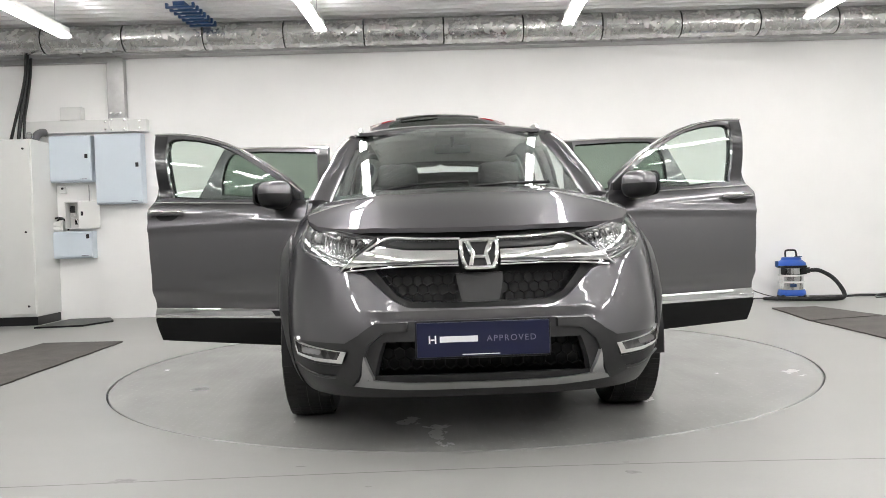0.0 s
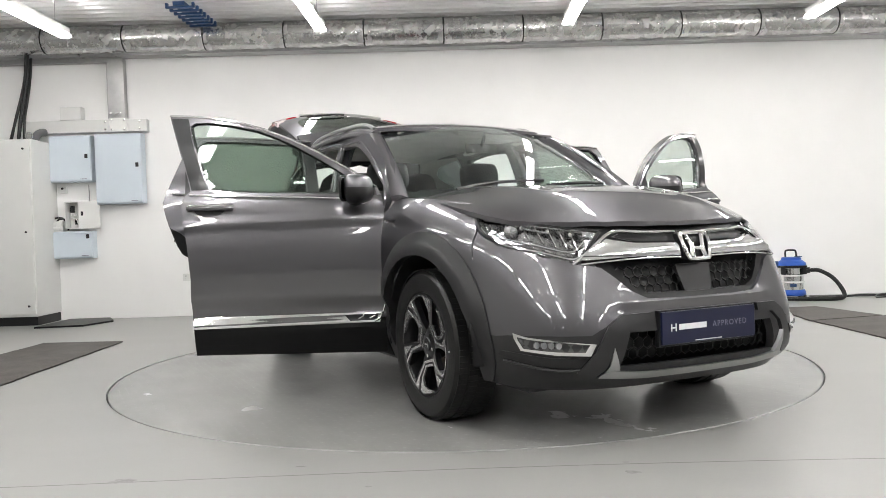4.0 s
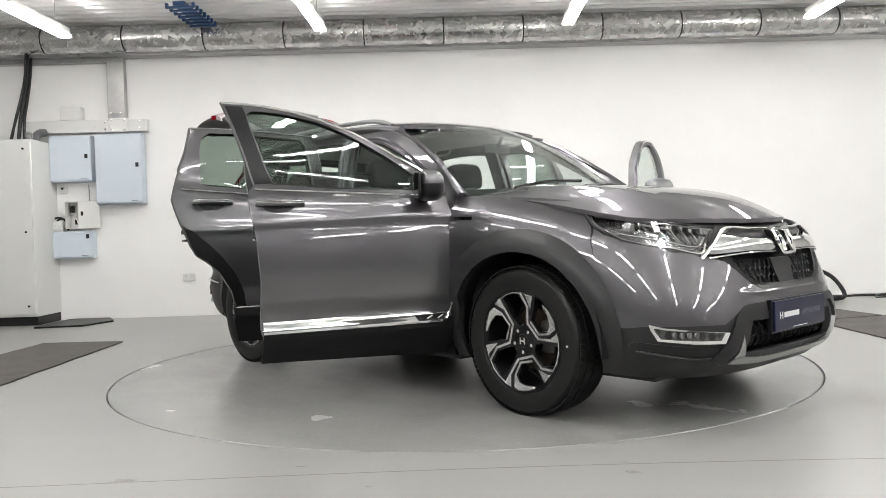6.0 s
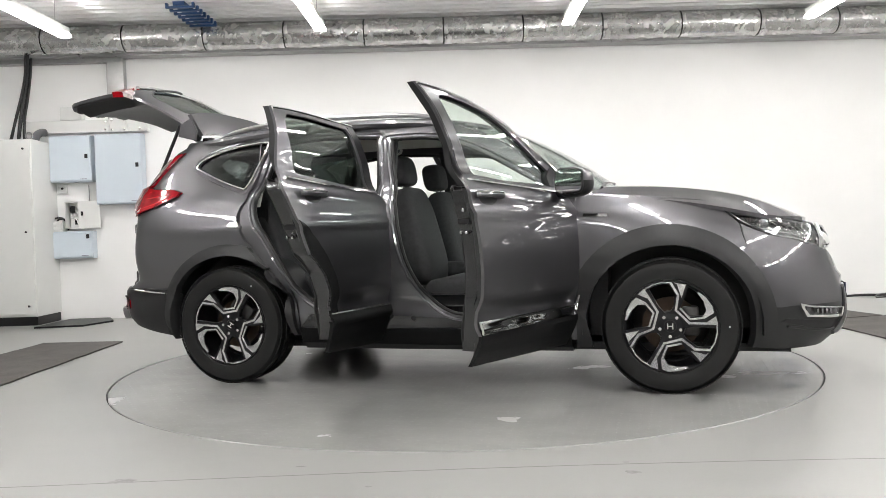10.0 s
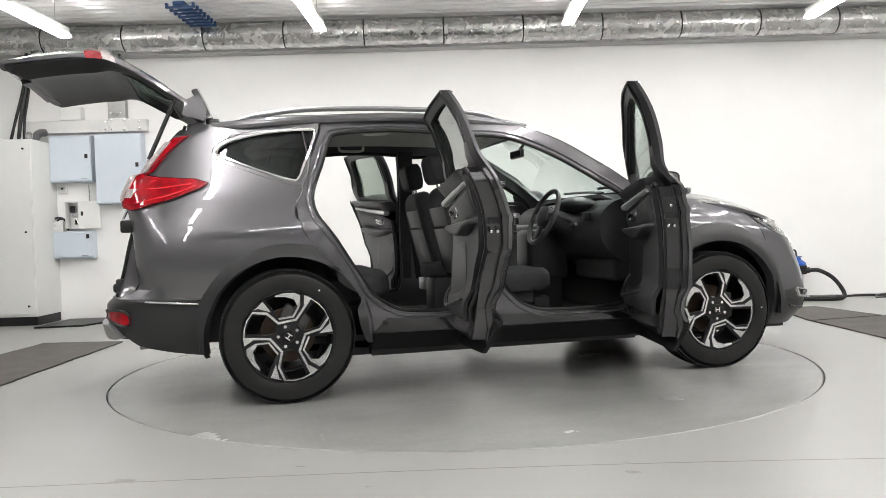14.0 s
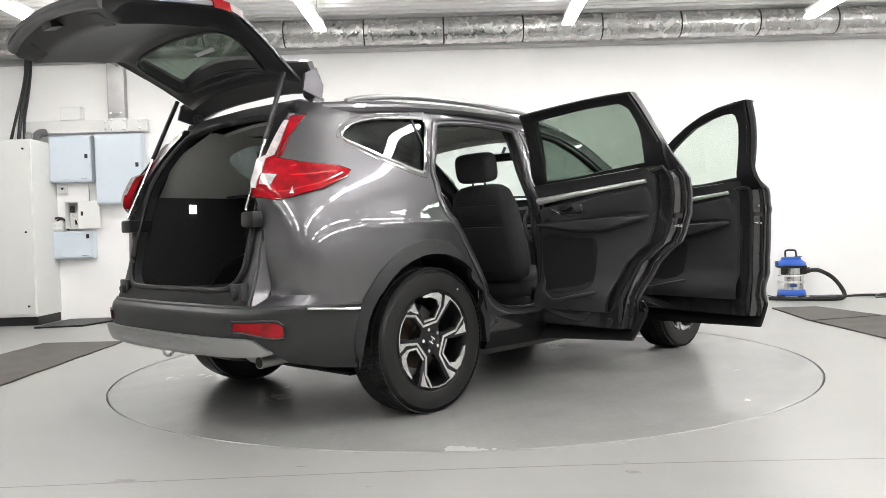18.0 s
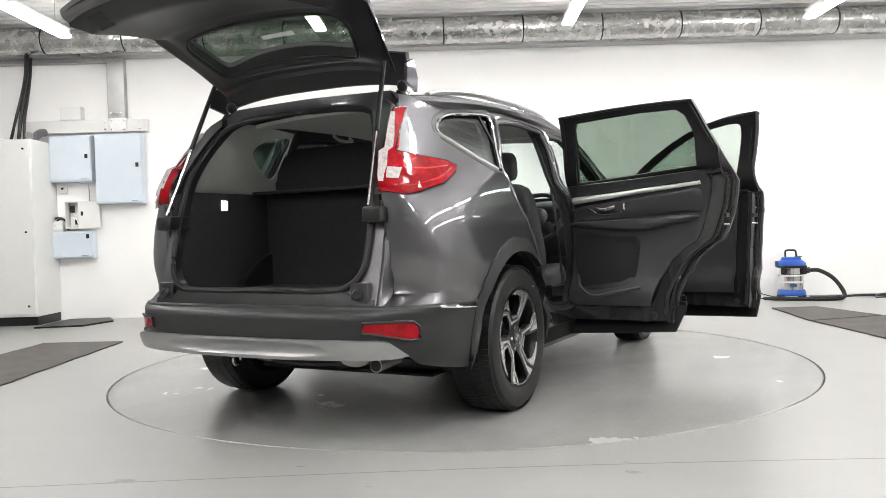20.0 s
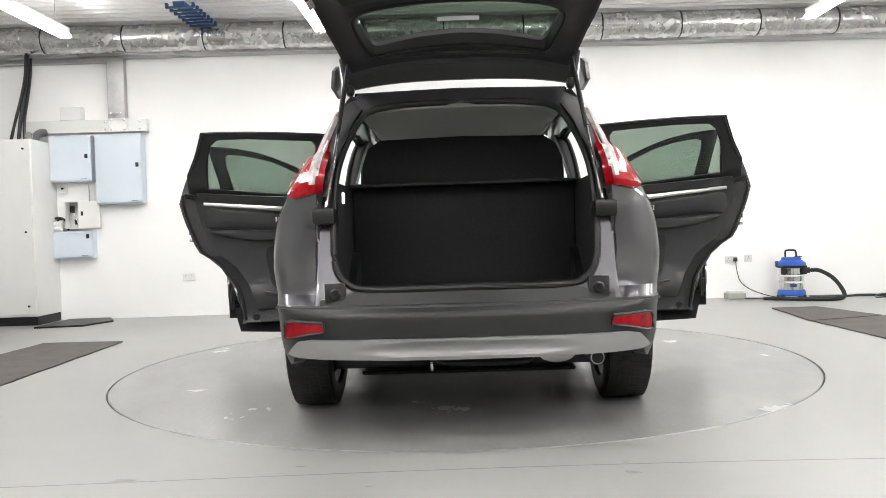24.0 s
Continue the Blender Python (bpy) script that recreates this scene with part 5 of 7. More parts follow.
def rear_end():
    half = [tail_y(0.0, 0.592), tail_y(0.60, 0.590), tail_y(0.74, 0.588), tail_x(-2.10, 0.588), tail_x(-1.95, 0.572), tail_x(-1.80, 0.558)]
    half += [tail_x(x, z) for x, z in arc(HR, HUBZ, 0.45, 154, 190, 6)]
    half += [tail_x(-1.95, 0.31), tail_x(-2.10, 0.345), tail_y(0.76, 0.385), tail_y(0.5, 0.375), tail_y(0.0, 0.375)]
    part("rear_bumper", sheet(half + [(-p, z) for p, z in reversed(half[1:-1])], [], tail, 0.05, 2.5, 0.03, depth=-0.006), CLAD, car, "dark grey plastic rear bumper")
    def dished(p, z, d):
        y = tail(p, z, 0).y
        e = (y / 0.44) ** 4 + ((z - 0.418) / 0.030) ** 2
        return tail(p, z, d + 0.026 * max(0.0, 1 - e) ** 0.6)
    sk = [tail_y(0.0, 0.462), tail_y(0.45, 0.462), tail_y(0.66, 0.462), tail_y(0.70, 0.455), tail_y(0.755, 0.395), tail_y(0.72, 0.384), tail_y(0.40, 0.374), tail_y(0.0, 0.369)]
    part("rear_skid_plate", sheet(sk + [(-p, z) for p, z in reversed(sk[1:-1])], [], dished, 0.03, 1.0, 0.010, depth=-0.038), SATIN, car, "satin silver rear skid plate")
    for s in (-1, 1):
        o = [tail_y(s * y, z) for y, z in ((0.605, 0.530), (0.70, 0.533), (0.76, 0.535), (0.785, 0.529), (0.797, 0.51), (0.797, 0.462), (0.77, 0.460), (0.72, 0.474), (0.66, 0.488), (0.60, 0.492))]
        part("rear_reflector", sheet(o, [], tail, 0.02, 3, 0.03, depth=-0.014), REDLENS, car, "red rear reflector")
        fr_ = [tail(p, z, -0.014) for p, z in offset(o, 0.004)]
        bm = bmesh.new()
        tube(bm, fr_ + [fr_[0]], 0.007, 6, caps=False)
        part("reflector_frame", bm, BLACKP, car)
        bar("bumper_chrome", [tail(*tail_x(-1.80, 0.565, s), -0.008), tail(*tail_x(-1.95, 0.577, s), -0.008), tail(*tail_x(-2.06, 0.586, s), -0.008)], 0.010, CHROME, 0.8)
    ledge = [tail(p, 0.588, 0.010) for p in [a * 4.0 for a in range(-19, 20)]]
    bm = bmesh.new()
    tube(bm, ledge, 0.016, 10)
    part("bumper_ledge", bm, CLAD, car)
    bm = bmesh.new()
    tube(bm, [(-1.92, -0.56, 0.338), (-2.13, -0.57, 0.330)], 0.028, 18, r_end=0.031)
    pipe = part("exhaust", bm, GALV, car, "dull steel exhaust pipe")
    bm = bmesh.new()
    tube(bm, [(-2.1275, -0.5699, 0.3301), (-2.1315, -0.5701, 0.3299)], 0.026, 18)
    part("pipe_mouth", bm, GAP, pipe)
    bm = bmesh.new()
    tube(bm, [(-1.70, -0.40, 0.34), (-2.05, -0.40, 0.345)], 0.085, 16, flat=0.5)
    part("silencer", bm, GALV, car)
    bm = bmesh.new()
    tube(bm, spline([(-1.90, -0.30, 0.33), (-2.02, -0.24, 0.312), (-2.02, 0.08, 0.312), (-1.95, 0.16, 0.33)], 5), 0.02, 8)
    part("tow_bar", bm, BLACKP, car)
    bm = bmesh.new()
    lathe(bm, [(0.02, -0.006), (0.032, -0.006), (0.032, 0.006), (0.02, 0.006)], 16, axis="y", centre=(-2.20, 0.16, 0.335), closed=True)
    part("tow_eye", bm, STEEL, car)


def glasshouse():
    # bonnet
    left = [(1.03, 0.0), (1.015, 0.25), (0.965, 0.50), (0.885, 0.67), (0.88, 0.755), (1.2, 0.776), (1.5, 0.778), (1.60, 0.772), (1.70, 0.752), (1.82, 0.700), (1.92, 0.612), (2.005, 0.488), (2.065, 0.35), (2.105, 0.18), (2.118, 0.0)]
    out = left + [(x, -y) for x, y in reversed(left[1:-1])]
    part("bonnet", sheet(out, [], bonnet, 0.02, 0.05, 0.05), PAINT, car, "dark grey bonnet with two soft ridges")
    # black scuttle under the windscreen
    left = [(0.75, 0.0), (0.75, 0.72), (0.885, 0.74), (0.98, 0.49), (1.045, 0.0)]
    part("scuttle", sheet(left + [(x, -y) for x, y in reversed(left[1:-1])], [], bonnet, 0.02, 0.1, 0.1, depth=0.028), BLACKP, car)
    # roof
    left = [(0.285, 0.0), (0.275, 0.2), (0.245, 0.40), (0.19, 0.535), (0.10, 0.605), (-0.3, 0.645), (-0.8, 0.645), (-1.2, 0.625), (-1.58, 0.560), (-1.71, 0.51), (-1.745, 0.0)]
    part("roof", sheet(left + [(x, -y) for x, y in reversed(left[1:-1])], [], roof, 0.02, 0.06, 0.06), PAINT, car, "dark grey roof panel")
    part("headliner", sheet([(0.20, -0.5), (0.20, 0.5), (-0.3, 0.56), (-1.55, 0.54), (-1.62, 0.5), (-1.62, -0.5), (-1.55, -0.54), (-0.3, -0.56)], [], roof, 0.02, 0.2, 0.2, depth=0.055), LINER, car, "light grey fabric headliner")
    # windscreen
    def ws(u, v, d):
        yt, yb = 0.605 * u, 0.745 * u
        top = Vector((0.285 - 0.16 * u * u, yt, 1.578 - 0.045 * abs(u) ** 2.4))
        bot = Vector((1.06 - 0.245 * u * u, yb, 1.118 - 0.012 * u * u))
        p = bot.lerp(top, v)
        k = 4 * v * (1 - v) * (0.022 + 0.020 * (1 - u * u))
        return p + Vector((0.55, 0, 0.83)) * (k - d)
    part("windscreen", sheet([(-1, 0), (1, 0), (1, 1), (-1, 1)], [], ws, 0.005, 0.1, 0.1), SCREEN, car, "tinted windscreen")
    band = [(-1, 0.93), (1, 0.93), (1, 1), (-1, 1)]
    part("screen_band", sheet(band, [], ws, 0.002, 0.1, 0.1, depth=0.0065), BLACKP, car)
    part("screen_band", sheet([(-1, 0), (1, 0), (1, 0.06), (-1, 0.06)], [], ws, 0.002, 0.1, 0.1, depth=0.0065), BLACKP, car)
    for s in (-1, 1):
        # pillar beside the screen: a curved strip from the glass to the door opening
        xedge = table([1.115, 1.215, 1.310, 1.395, 1.470, 1.545], [0.86, 0.735, 0.60, 0.462, 0.32, 0.12])

        def pillar(u, v, d):
            a = ws(s * 0.985, v, -0.004)
            z = 1.112 + 0.425 * v
            b = Vector((xedge(z), s * (WIDTH(z) + lean(xedge(z), z) + min(0.012, cowl_fix(xedge(z), z)) - 0.012), z))
            p = a.lerp(b, u)
            k = 0.020 * math.sin(math.pi * u)
            return p + Vector((0.45, s * 0.45, 0.6)) * (k - d)
        part("screen_pillar", sheet([(0, -0.02), (1, -0.02), (1, 1.0), (0, 1.0)], [], pillar, 0.02, 0.2, 0.08), PAINT, car, "dark grey windscreen pillar")
        bm = bmesh.new()
        pts = [pillar(0.5, 0.97, 0.016)] + [Vector((x, s * y, z)) for x, y, z in ((-0.05, 0.645, 1.565), (-0.3, 0.658, 1.583), (-0.7, 0.658, 1.588), (-1.2, 0.635, 1.575), (-1.5, 0.592, 1.555), (-1.70, 0.54, 1.545))]
        tube(bm, spline(pts, 3), 0.030, 10)
        part("roof_gutter", bm, PAINT, car, "dark grey roof edge")
        # roof rail
        bm = bmesh.new()
        rp = [Vector((x, s * y, z)) for x, y, z in ((0.02, 0.598, 1.585), (-0.10, 0.606, 1.622), (-0.28, 0.615, 1.640), (-0.7, 0.618, 1.650), (-1.15, 0.596, 1.645), (-1.42, 0.562, 1.620), (-1.54, 0.545, 1.592))]
        tube(bm, spline(rp, 5), 0.019, 8, flat=0.8)
        part("roof_rail", bm, SATIN, car, "satin silver roof rail")
        # wipers
    for pts in ([(0.955, -0.50, 1.137), (0.955, -0.25, 1.175), (0.985, 0.05, 1.185)], [(1.02, 0.05, 1.155), (0.985, 0.3, 1.170), (0.92, 0.52, 1.172)]):
        bm = bmesh.new()
        tube(bm, spline(pts, 5), 0.010, 6)
        part("wiper", bm, BLACKP, car)


def wheel(at, steer=0):
    """Wheel with its outer face towards local -y."""
    w = part("tyre", lathe(bmesh.new(), [(0.248, -0.095), (0.258, -0.110), (0.30, -0.120), (0.340, -0.112), (0.360, -0.090), (0.366, -0.05), (0.367, 0.0), (0.366, 0.05), (0.360, 0.09), (0.340, 0.112), (0.30, 0.120), (0.258, 0.110), (0.248, 0.095)], 64, axis="y", caps=False), RUBBER, car, "black road tyre", at=at)
    # tread blocks
    bm = bmesh.new()
    for row, y in enumerate((-0.078, -0.027, 0.027, 0.078)):
        for i in range(84):
            a = 2 * math.pi * (i + 0.5 * (row % 2)) / 84
            c, s_ = math.cos(a), math.sin(a)
            R0 = 0.3595 if abs(y) > 0.05 else 0.364
            vs = []
            for r in (R0, R0 + 0.006):
                for da in (-0.0345, 0.0345):
                    for dy in (-0.0235, 0.0235):
                        vs.append(bm.verts.new((r * math.cos(a + da), y + dy, r * math.sin(a + da))))
            for f in ((4, 5, 7, 6), (0, 1, 5, 4), (2, 3, 7, 6), (0, 2, 6, 4), (1, 3, 7, 5)):
                bm.faces.new([vs[k] for k in f])
    bmesh.ops.recalc_face_normals(bm, faces=bm.faces)
    part("tread", bm, RUBBER, w, smooth=False)
    part("rim", lathe(bmesh.new(), [(0.254, -0.094), (0.247, -0.106), (0.241, -0.100), (0.233, -0.085), (0.226, -0.04), (0.218, 0.08), (0.20, 0.085), (0.20, 0.078), (0.254, 0.094)], 64, axis="y", caps=False), RIMBLACK, w)
    part("rim_lip", lathe(bmesh.new(), [(0.2465, -0.106), (0.2525, -0.105), (0.253, -0.098), (0.246, -0.100)], 64, axis="y", closed=True), RIMBLACK, w)
    part("brake_disc", lathe(bmesh.new(), [(0.0001, 0.0), (0.15, 0.0), (0.15, 0.025), (0.0001, 0.025)], 40, axis="y"), BRONZE, w)
    part("brake_caliper", boxes((0.06, 0.15, -0.03, 0.04, -0.06, 0.10), bevel=0.015), DARKCAST, w)
    part("hub", lathe(bmesh.new(), [(0.0001, -0.092), (0.030, -0.092), (0.034, -0.086), (0.075, -0.078), (0.082, -0.05), (0.07, 0.0)], 40, axis="y"), RIMBLACK, w)
    part("hub_badge", boxes((-0.016, -0.010, -0.0955, -0.0925, -0.016, 0.016), (0.010, 0.016, -0.0955, -0.0925, -0.016, 0.016), (-0.010, 0.010, -0.0955, -0.0925, -0.003, 0.003)), CHROME, w, smooth=False)
    R = 0.246

    def P(r, a, y=0.0):
        return Vector((R * r * math.cos(radians(a)), -0.070 - 0.036 * r + y, R * r * math.sin(radians(a))))

    def slab(bm, pts, t):
        f = [bm.verts.new(p) for p in pts]
        b = [bm.verts.new(p + Vector((0, t, 0))) for p in pts]
        bm.faces.new(f)
        bm.faces.new(b[::-1])
        for i in range(len(f)):
            k = (i + 1) % len(f)
            bm.faces.new((f[i], f[k], b[k], b[i]))

    def line(bm, pts, wd, lift):
        for a, b in zip(pts, pts[1:]):
            p, q = P(*a, lift), P(*b, lift)
            d = q - p
            n = Vector((-d.z, 0, d.x)).normalized() * wd
            e = d.normalized() * wd * 0.7
            slab(bm, [p - n - e, q - n + e, q + n + e, p + n - e], 0.008)
    # bent twin arms, black with machined edges
    bm = bmesh.new()
    slab(bm, [P(0.27, 96), P(0.30, 60), P(0.46, 62), P(0.68, 63), P(0.98, 66), P(0.99, 80), P(0.98, 94), P(0.71, 81), P(0.42, 80)], 0.03)
    slab(bm, [P(0.27, 50), P(0.28, -12), P(0.50, -1), P(0.80, -2), P(0.99, -2), P(0.99, 8), P(0.985, 20), P(0.74, 19), P(0.46, 26), P(0.44, 62), P(0.30, 66)], 0.03)
    bmesh.ops.recalc_face_normals(bm, faces=bm.faces)
    spoke = part("spoke", bm, RIMBLACK, w, smooth=False)
    bm = bmesh.new()
    line(bm, [(0.95, 88), (0.708, 75.5), (0.37, 70), (0.406, 9.6), (0.966, 4)], 0.0062, -0.004)
    line(bm, [(0.966, 4), (0.975, -8), (0.975, -20), (0.955, -31)], 0.0034, -0.003)
    line(bm, [(0.443, 60), (0.45, 20), (0.73, 15), (0.93, 19)], 0.0052, -0.004)
    slab(bm, [P(0.965, 85, -0.005), P(0.93, 80, -0.005), P(0.665, 68, -0.005), P(0.97, 69, -0.005)], 0.010)
    slab(bm, [P(0.95, 18.5, -0.005), P(0.985, 26, -0.005), P(0.98, 40, -0.005), P(0.965, 52, -0.005), P(0.925, 51, -0.005), P(0.89, 38, -0.005), P(0.83, 25, -0.005), P(0.70, 17, -0.005)], 0.010)
    slab(bm, [P(0.78, 8, -0.005), P(0.975, 13.5, -0.005), P(0.985, 4, -0.005), P(0.80, 4, -0.005)], 0.010)
    bmesh.ops.recalc_face_normals(bm, faces=bm.faces)
    face = part("spoke_face", bm, RIMSILVER, w, smooth=False)
    for k in (1, 2):
        clone(spoke, "spoke", w, pose(0, 0, 0, 0, -120 * k, 0))
        clone(face, "spoke_face", w, pose(0, 0, 0, 0, -120 * k, 0))
    bm = bmesh.new()
    lathe(bm, [(0.0001, -0.090), (0.009, -0.090), (0.010, -0.07)], 8, axis="y", centre=(0.056, 0, 0))
    bolt = part("wheel_nut", bm, STEEL, w, at=pose(0, 0, 0, 0, 20, 0))
    for k in range(1, 5):
        clone(bolt, "wheel_nut", w, pose(0, 0, 0, 0, 20 - 72 * k, 0))
    part("valve", boxes((0.295, 0.303, -0.124, -0.119, -0.003, 0.005)), WHITEINK, w, smooth=False)
    return w


for s in (-1, 1):
    side_frame(s)
    wing(s)
    quarter(s)
    wheel_box(s, HF)
    wheel_box(s, HR)
    headlamp(s)
    taillamp(s)
front_end()
front_details()
rear_end()
glasshouse()
for x, y, rz, spin in ((HF, -0.795, 0, 0), (HR, -0.81, 0, -55), (HF, 0.795, 180, 30), (HR, 0.81, 180, 5)):
    wheel(pose(x, y, HUBZ, 0, 0, rz) @ pose(0, 0, 0, 0, spin, 0))


# ---- doors ----
def door(s, front, hinge, swing, outline, pane, glass_mat, label):
    org = Vector((hinge[0], s * hinge[1], 0))
    f = flank(s)

    def g(x, z, d):
        return f(x, z, d) - org

    def dp(name, bm, material, parent, lab="", **kw):
        return part(name, bm, material, parent, lab, **kw)
    at = Matrix.Translation(org) @ pose(0, 0, 0, 0, 0, -s * swing)
    # the painted skin ends behind the foot strip; plastic closes the door below
    skirt = [(x, max(z, 0.43)) for x, z in outline]
    skin = dp("front_door" if front else "rear_door", sheet([p for i, p in enumerate(skirt) if not i or p != skirt[i - 1]], [pane], g, 0.016, 0.05, 0.02), PAINT, car, label, at=at)
    # glass
    dp("door_glass", sheet(pane, [], g, 0.004, 0.08, 0.06, depth=0.014), glass_mat, skin, "tinted side window")
    rim = [g(x, z, 0.036) for x, z in pane]
    bm = bmesh.new()
    tube(bm, rim + [rim[0]], 0.011, 6, caps=False)
    dp("glass_seal", bm, RUBBER, skin)
    # black rear edge of the window frame
    xs = [p[0] for p in outline]
    x0, x1 = min(xs), max(xs)
    # black lining and seal inside the window frame, gloss black pillar cover outside
    up = [p for p in outline if p[1] > belt(p[0]) + 0.02]
    fx, rx = max(p[0] for p in up), min(p[0] for p in up if p[1] < 1.35)
    up = up + [(rx, belt(rx) - 0.04), (fx, belt(fx) - 0.04)]
    dp("frame_lining", sheet(up, [pane], g, 0.032, 0.05, 0.04, depth=0.0163), BLACKP, skin, "black inner window frame")
    ux, uz = sum(p[0] for p in up) / len(up), sum(p[1] for p in up) / len(up)
    bm = bmesh.new()
    tube(bm, [g(x + (ux - x) * 0.045, z + (uz - z) * 0.045, 0.050) for x, z in up[:-2]], 0.008, 6)
    dp("frame_seal", bm, RUBBER, skin)
    cov = [(-0.088, 1.170), (-0.122, 1.249), (-0.154, 1.363), (-0.181, 1.46), (-0.190, 1.53), (-0.20, 1.565), (-0.287, 1.568), (-0.250, 1.44), (-0.207, 1.286), (-0.178, 1.166)] if front else [(-0.256, 1.170), (-0.266, 1.30), (-0.275, 1.45), (-0.285, 1.545), (-0.352, 1.545), (-0.350, 1.49), (-0.340, 1.30), (-0.330, 1.170)]
    dp("pillar_cover", sheet(cov, [], g, 0.004, 0.05, 0.04, depth=-0.003), RIMBLACK, skin, "gloss black pillar cover")
    # chrome belt strip, from the front to the back of the window
    a, b = (0.70, -0.185) if front else (-0.27, -1.20)
    bm = bmesh.new()
    n = 10
    tube(bm, [g(a + (b - a) * i / n, belt(a + (b - a) * i / n) - 0.008, -0.002) for i in range(n + 1)], 0.011, 6, flat=0.7)
    dp("belt_strip", bm, CHROME, skin, "chrome belt strip")
    top = [p for p in outline if p[1] > belt(p[0]) + 0.03 and (front or p[1] > 1.54) and not (front and p[0] < -0.18 and p[1] < 1.575)]
    top.sort(reverse=True)
    bm = bmesh.new()
    tube(bm, [g(x, z - 0.008, -0.003) for x, z in top], 0.006, 6)
    dp("frame_chrome", bm, CHROME, skin, "thin chrome line over the window")
    # chrome at the foot of the door
    low = [(x, z) for x, z in outline if z < 0.32]
    lx0, lx1 = min(p[0] for p in low), max(p[0] for p in low)
    za = 0.474
    k0 = lx0 - (0.0 if front else 0.045)
    foot = [(k0 + 0.004, za + 0.022), (lx1 - 0.01, za + 0.012), (lx1 - 0.005, za - 0.045), (k0 + 0.004, za - 0.038)]
    if front:
        foot = [(k0 + 0.004, za + 0.022), (lx1 - 0.03, za + 0.012), (lx1 - 0.045, za - 0.042), (k0 + 0.004, za - 0.038)]
        # the strip's front end: a dark inlay between chrome edges, and a hook that turns up
        slot = [(lx1 - 0.235, za + 0.004), (lx1 - 0.052, za + 0.004), (lx1 - 0.062, za - 0.030), (lx1 - 0.205, za - 0.030)]
        dp("strip_inlay", sheet(slot, [], g, 0.004, 0.05, 0.012, depth=-0.025), RIMBLACK, skin, "gloss black inlay")
        for u in (0.10, 0.16):
            bm = bmesh.new()
            tube(bm, [g(lx1 - u, za - 0.020, -0.026), g(lx1 - u + 0.03, za - 0.004, -0.026)], 0.004, 6)
            dp("inlay_mark", bm, CHROME, skin)
        bm = bmesh.new()
        tube(bm, spline([g(lx1 - 0.075, za - 0.034, -0.020), g(lx1 - 0.045, za - 0.020, -0.022), g(lx1 - 0.028, za + 0.012, -0.022), g(lx1 - 0.012, za + 0.062, -0.016)], 5), 0.013, 8, flat=0.7, r_end=0.008)
        dp("strip_hook", bm, CHROME, skin, "chrome hook at the strip's end")
    dp("foot_strip", sheet(foot, [], lambda x, z, d: g(x, z, d - 0.014 * max(0.0, 1 - ((z - za + 0.009) / 0.034) ** 2)), 0.012, 0.08, 0.009, depth=-0.010), CHROME if front else UNDER, skin, "chrome strip along the foot of the door" if front else "")
    if not front:
        bm = bmesh.new()
        tube(bm, [g(lx1 - 0.02, za + 0.015, -0.014), g((lx0 + lx1) / 2, za + 0.019, -0.014), g(k0 + 0.02, za + 0.024, -0.014)], 0.006, 6)
        dp("chrome_line", bm, CHROME, skin)
    lower = [p for p in ([(lx0 + 0.002, 0.290), (k0 + 0.002, 0.42), (k0 + 0.004, za - 0.012), (lx1 - 0.004, za - 0.018), (lx1 - 0.004, 0.256)])]
    dp("lower_cladding", sheet(lower, [], lambda x, z, d: g(x, z, d + 0.25 * max(0.0, 0.43 - z)), 0.02, 0.1, 0.03, depth=-0.006), UNDER, skin, "black plastic lower door")
    if not front:
        # the cladding that follows the wheel arch
        ring = [(-1.181, 0.868), (-1.226, 0.985), (-1.16, 0.945), (-1.09, 0.885), (-1.01, 0.805), (-0.93, 0.70), (-0.872, 0.58), (-0.84, 0.44), (-0.905, 0.44), (-0.917, 0.515), (-0.946, 0.59), (-1.020, 0.710), (-1.094, 0.775), (-1.155, 0.815)]
        dp("arch_piece", sheet(ring, [], g, 0.02, 0.05, 0.04, depth=-0.007), UNDER, skin)
    # pull handle outside
    hx = -0.072 if front else -1.03
    hz = belt(hx) - 0.085
    cup = smooth2([(hx - 0.085, hz), (hx - 0.05, hz + 0.028), (hx + 0.03, hz + 0.028), (hx + 0.07, hz), (hx + 0.03, hz - 0.030), (hx - 0.05, hz - 0.030)], 4, True)
    dp("handle_cup", sheet(cup, [], g, 0.004, 0.05, 0.05, depth=-0.001), BLACKP, skin)
    bm = bmesh.new()
    hp = [g(hx - 0.115, hz + 0.012, -0.006), g(hx - 0.09, hz + 0.014, -0.026), g(hx - 0.03, hz + 0.014, -0.038), g(hx + 0.04, hz + 0.013, -0.036), g(hx + 0.085, hz + 0.011, -0.022), g(hx + 0.11, hz + 0.009, -0.006)]
    tube(bm, spline(hp, 5), 0.014, 8, flat=1.1)
    dp("door_handle", bm, PAINT, skin)
    bm = bmesh.new()
    tube(bm, spline([p + Vector((0, s * 0.012, 0.011)) for p in hp], 5), 0.004, 6)
    dp("handle_chrome", bm, CHROME, skin)
    # inner shell: the thick door edge
    zin = [(x + (0.012 if x < (x0 + x1) / 2 else -0.012), z) for x, z in outline if z < belt(x) - 0.005]
    zin = [(x, max(z, 0.34)) for x, z in zin]
    inner = []
    for p in zin:
        if not inner or math.hypot(p[0] - inner[-1][0], p[1] - inner[-1][1]) > 0.01:
            inner.append(p)
    if front:
        inner = [(x, min(z, 1.11)) for x, z in inner]
    # flange and shell: same paint as the skin, shade put into its colour
    dp("door_flange", sheet(inner, [], g, 0.026, 0.1, 0.08, depth=0.0165), SHADEPAINT, skin)
    def plain(x, z, d):
        return g(x, z, d + crease(x, z))
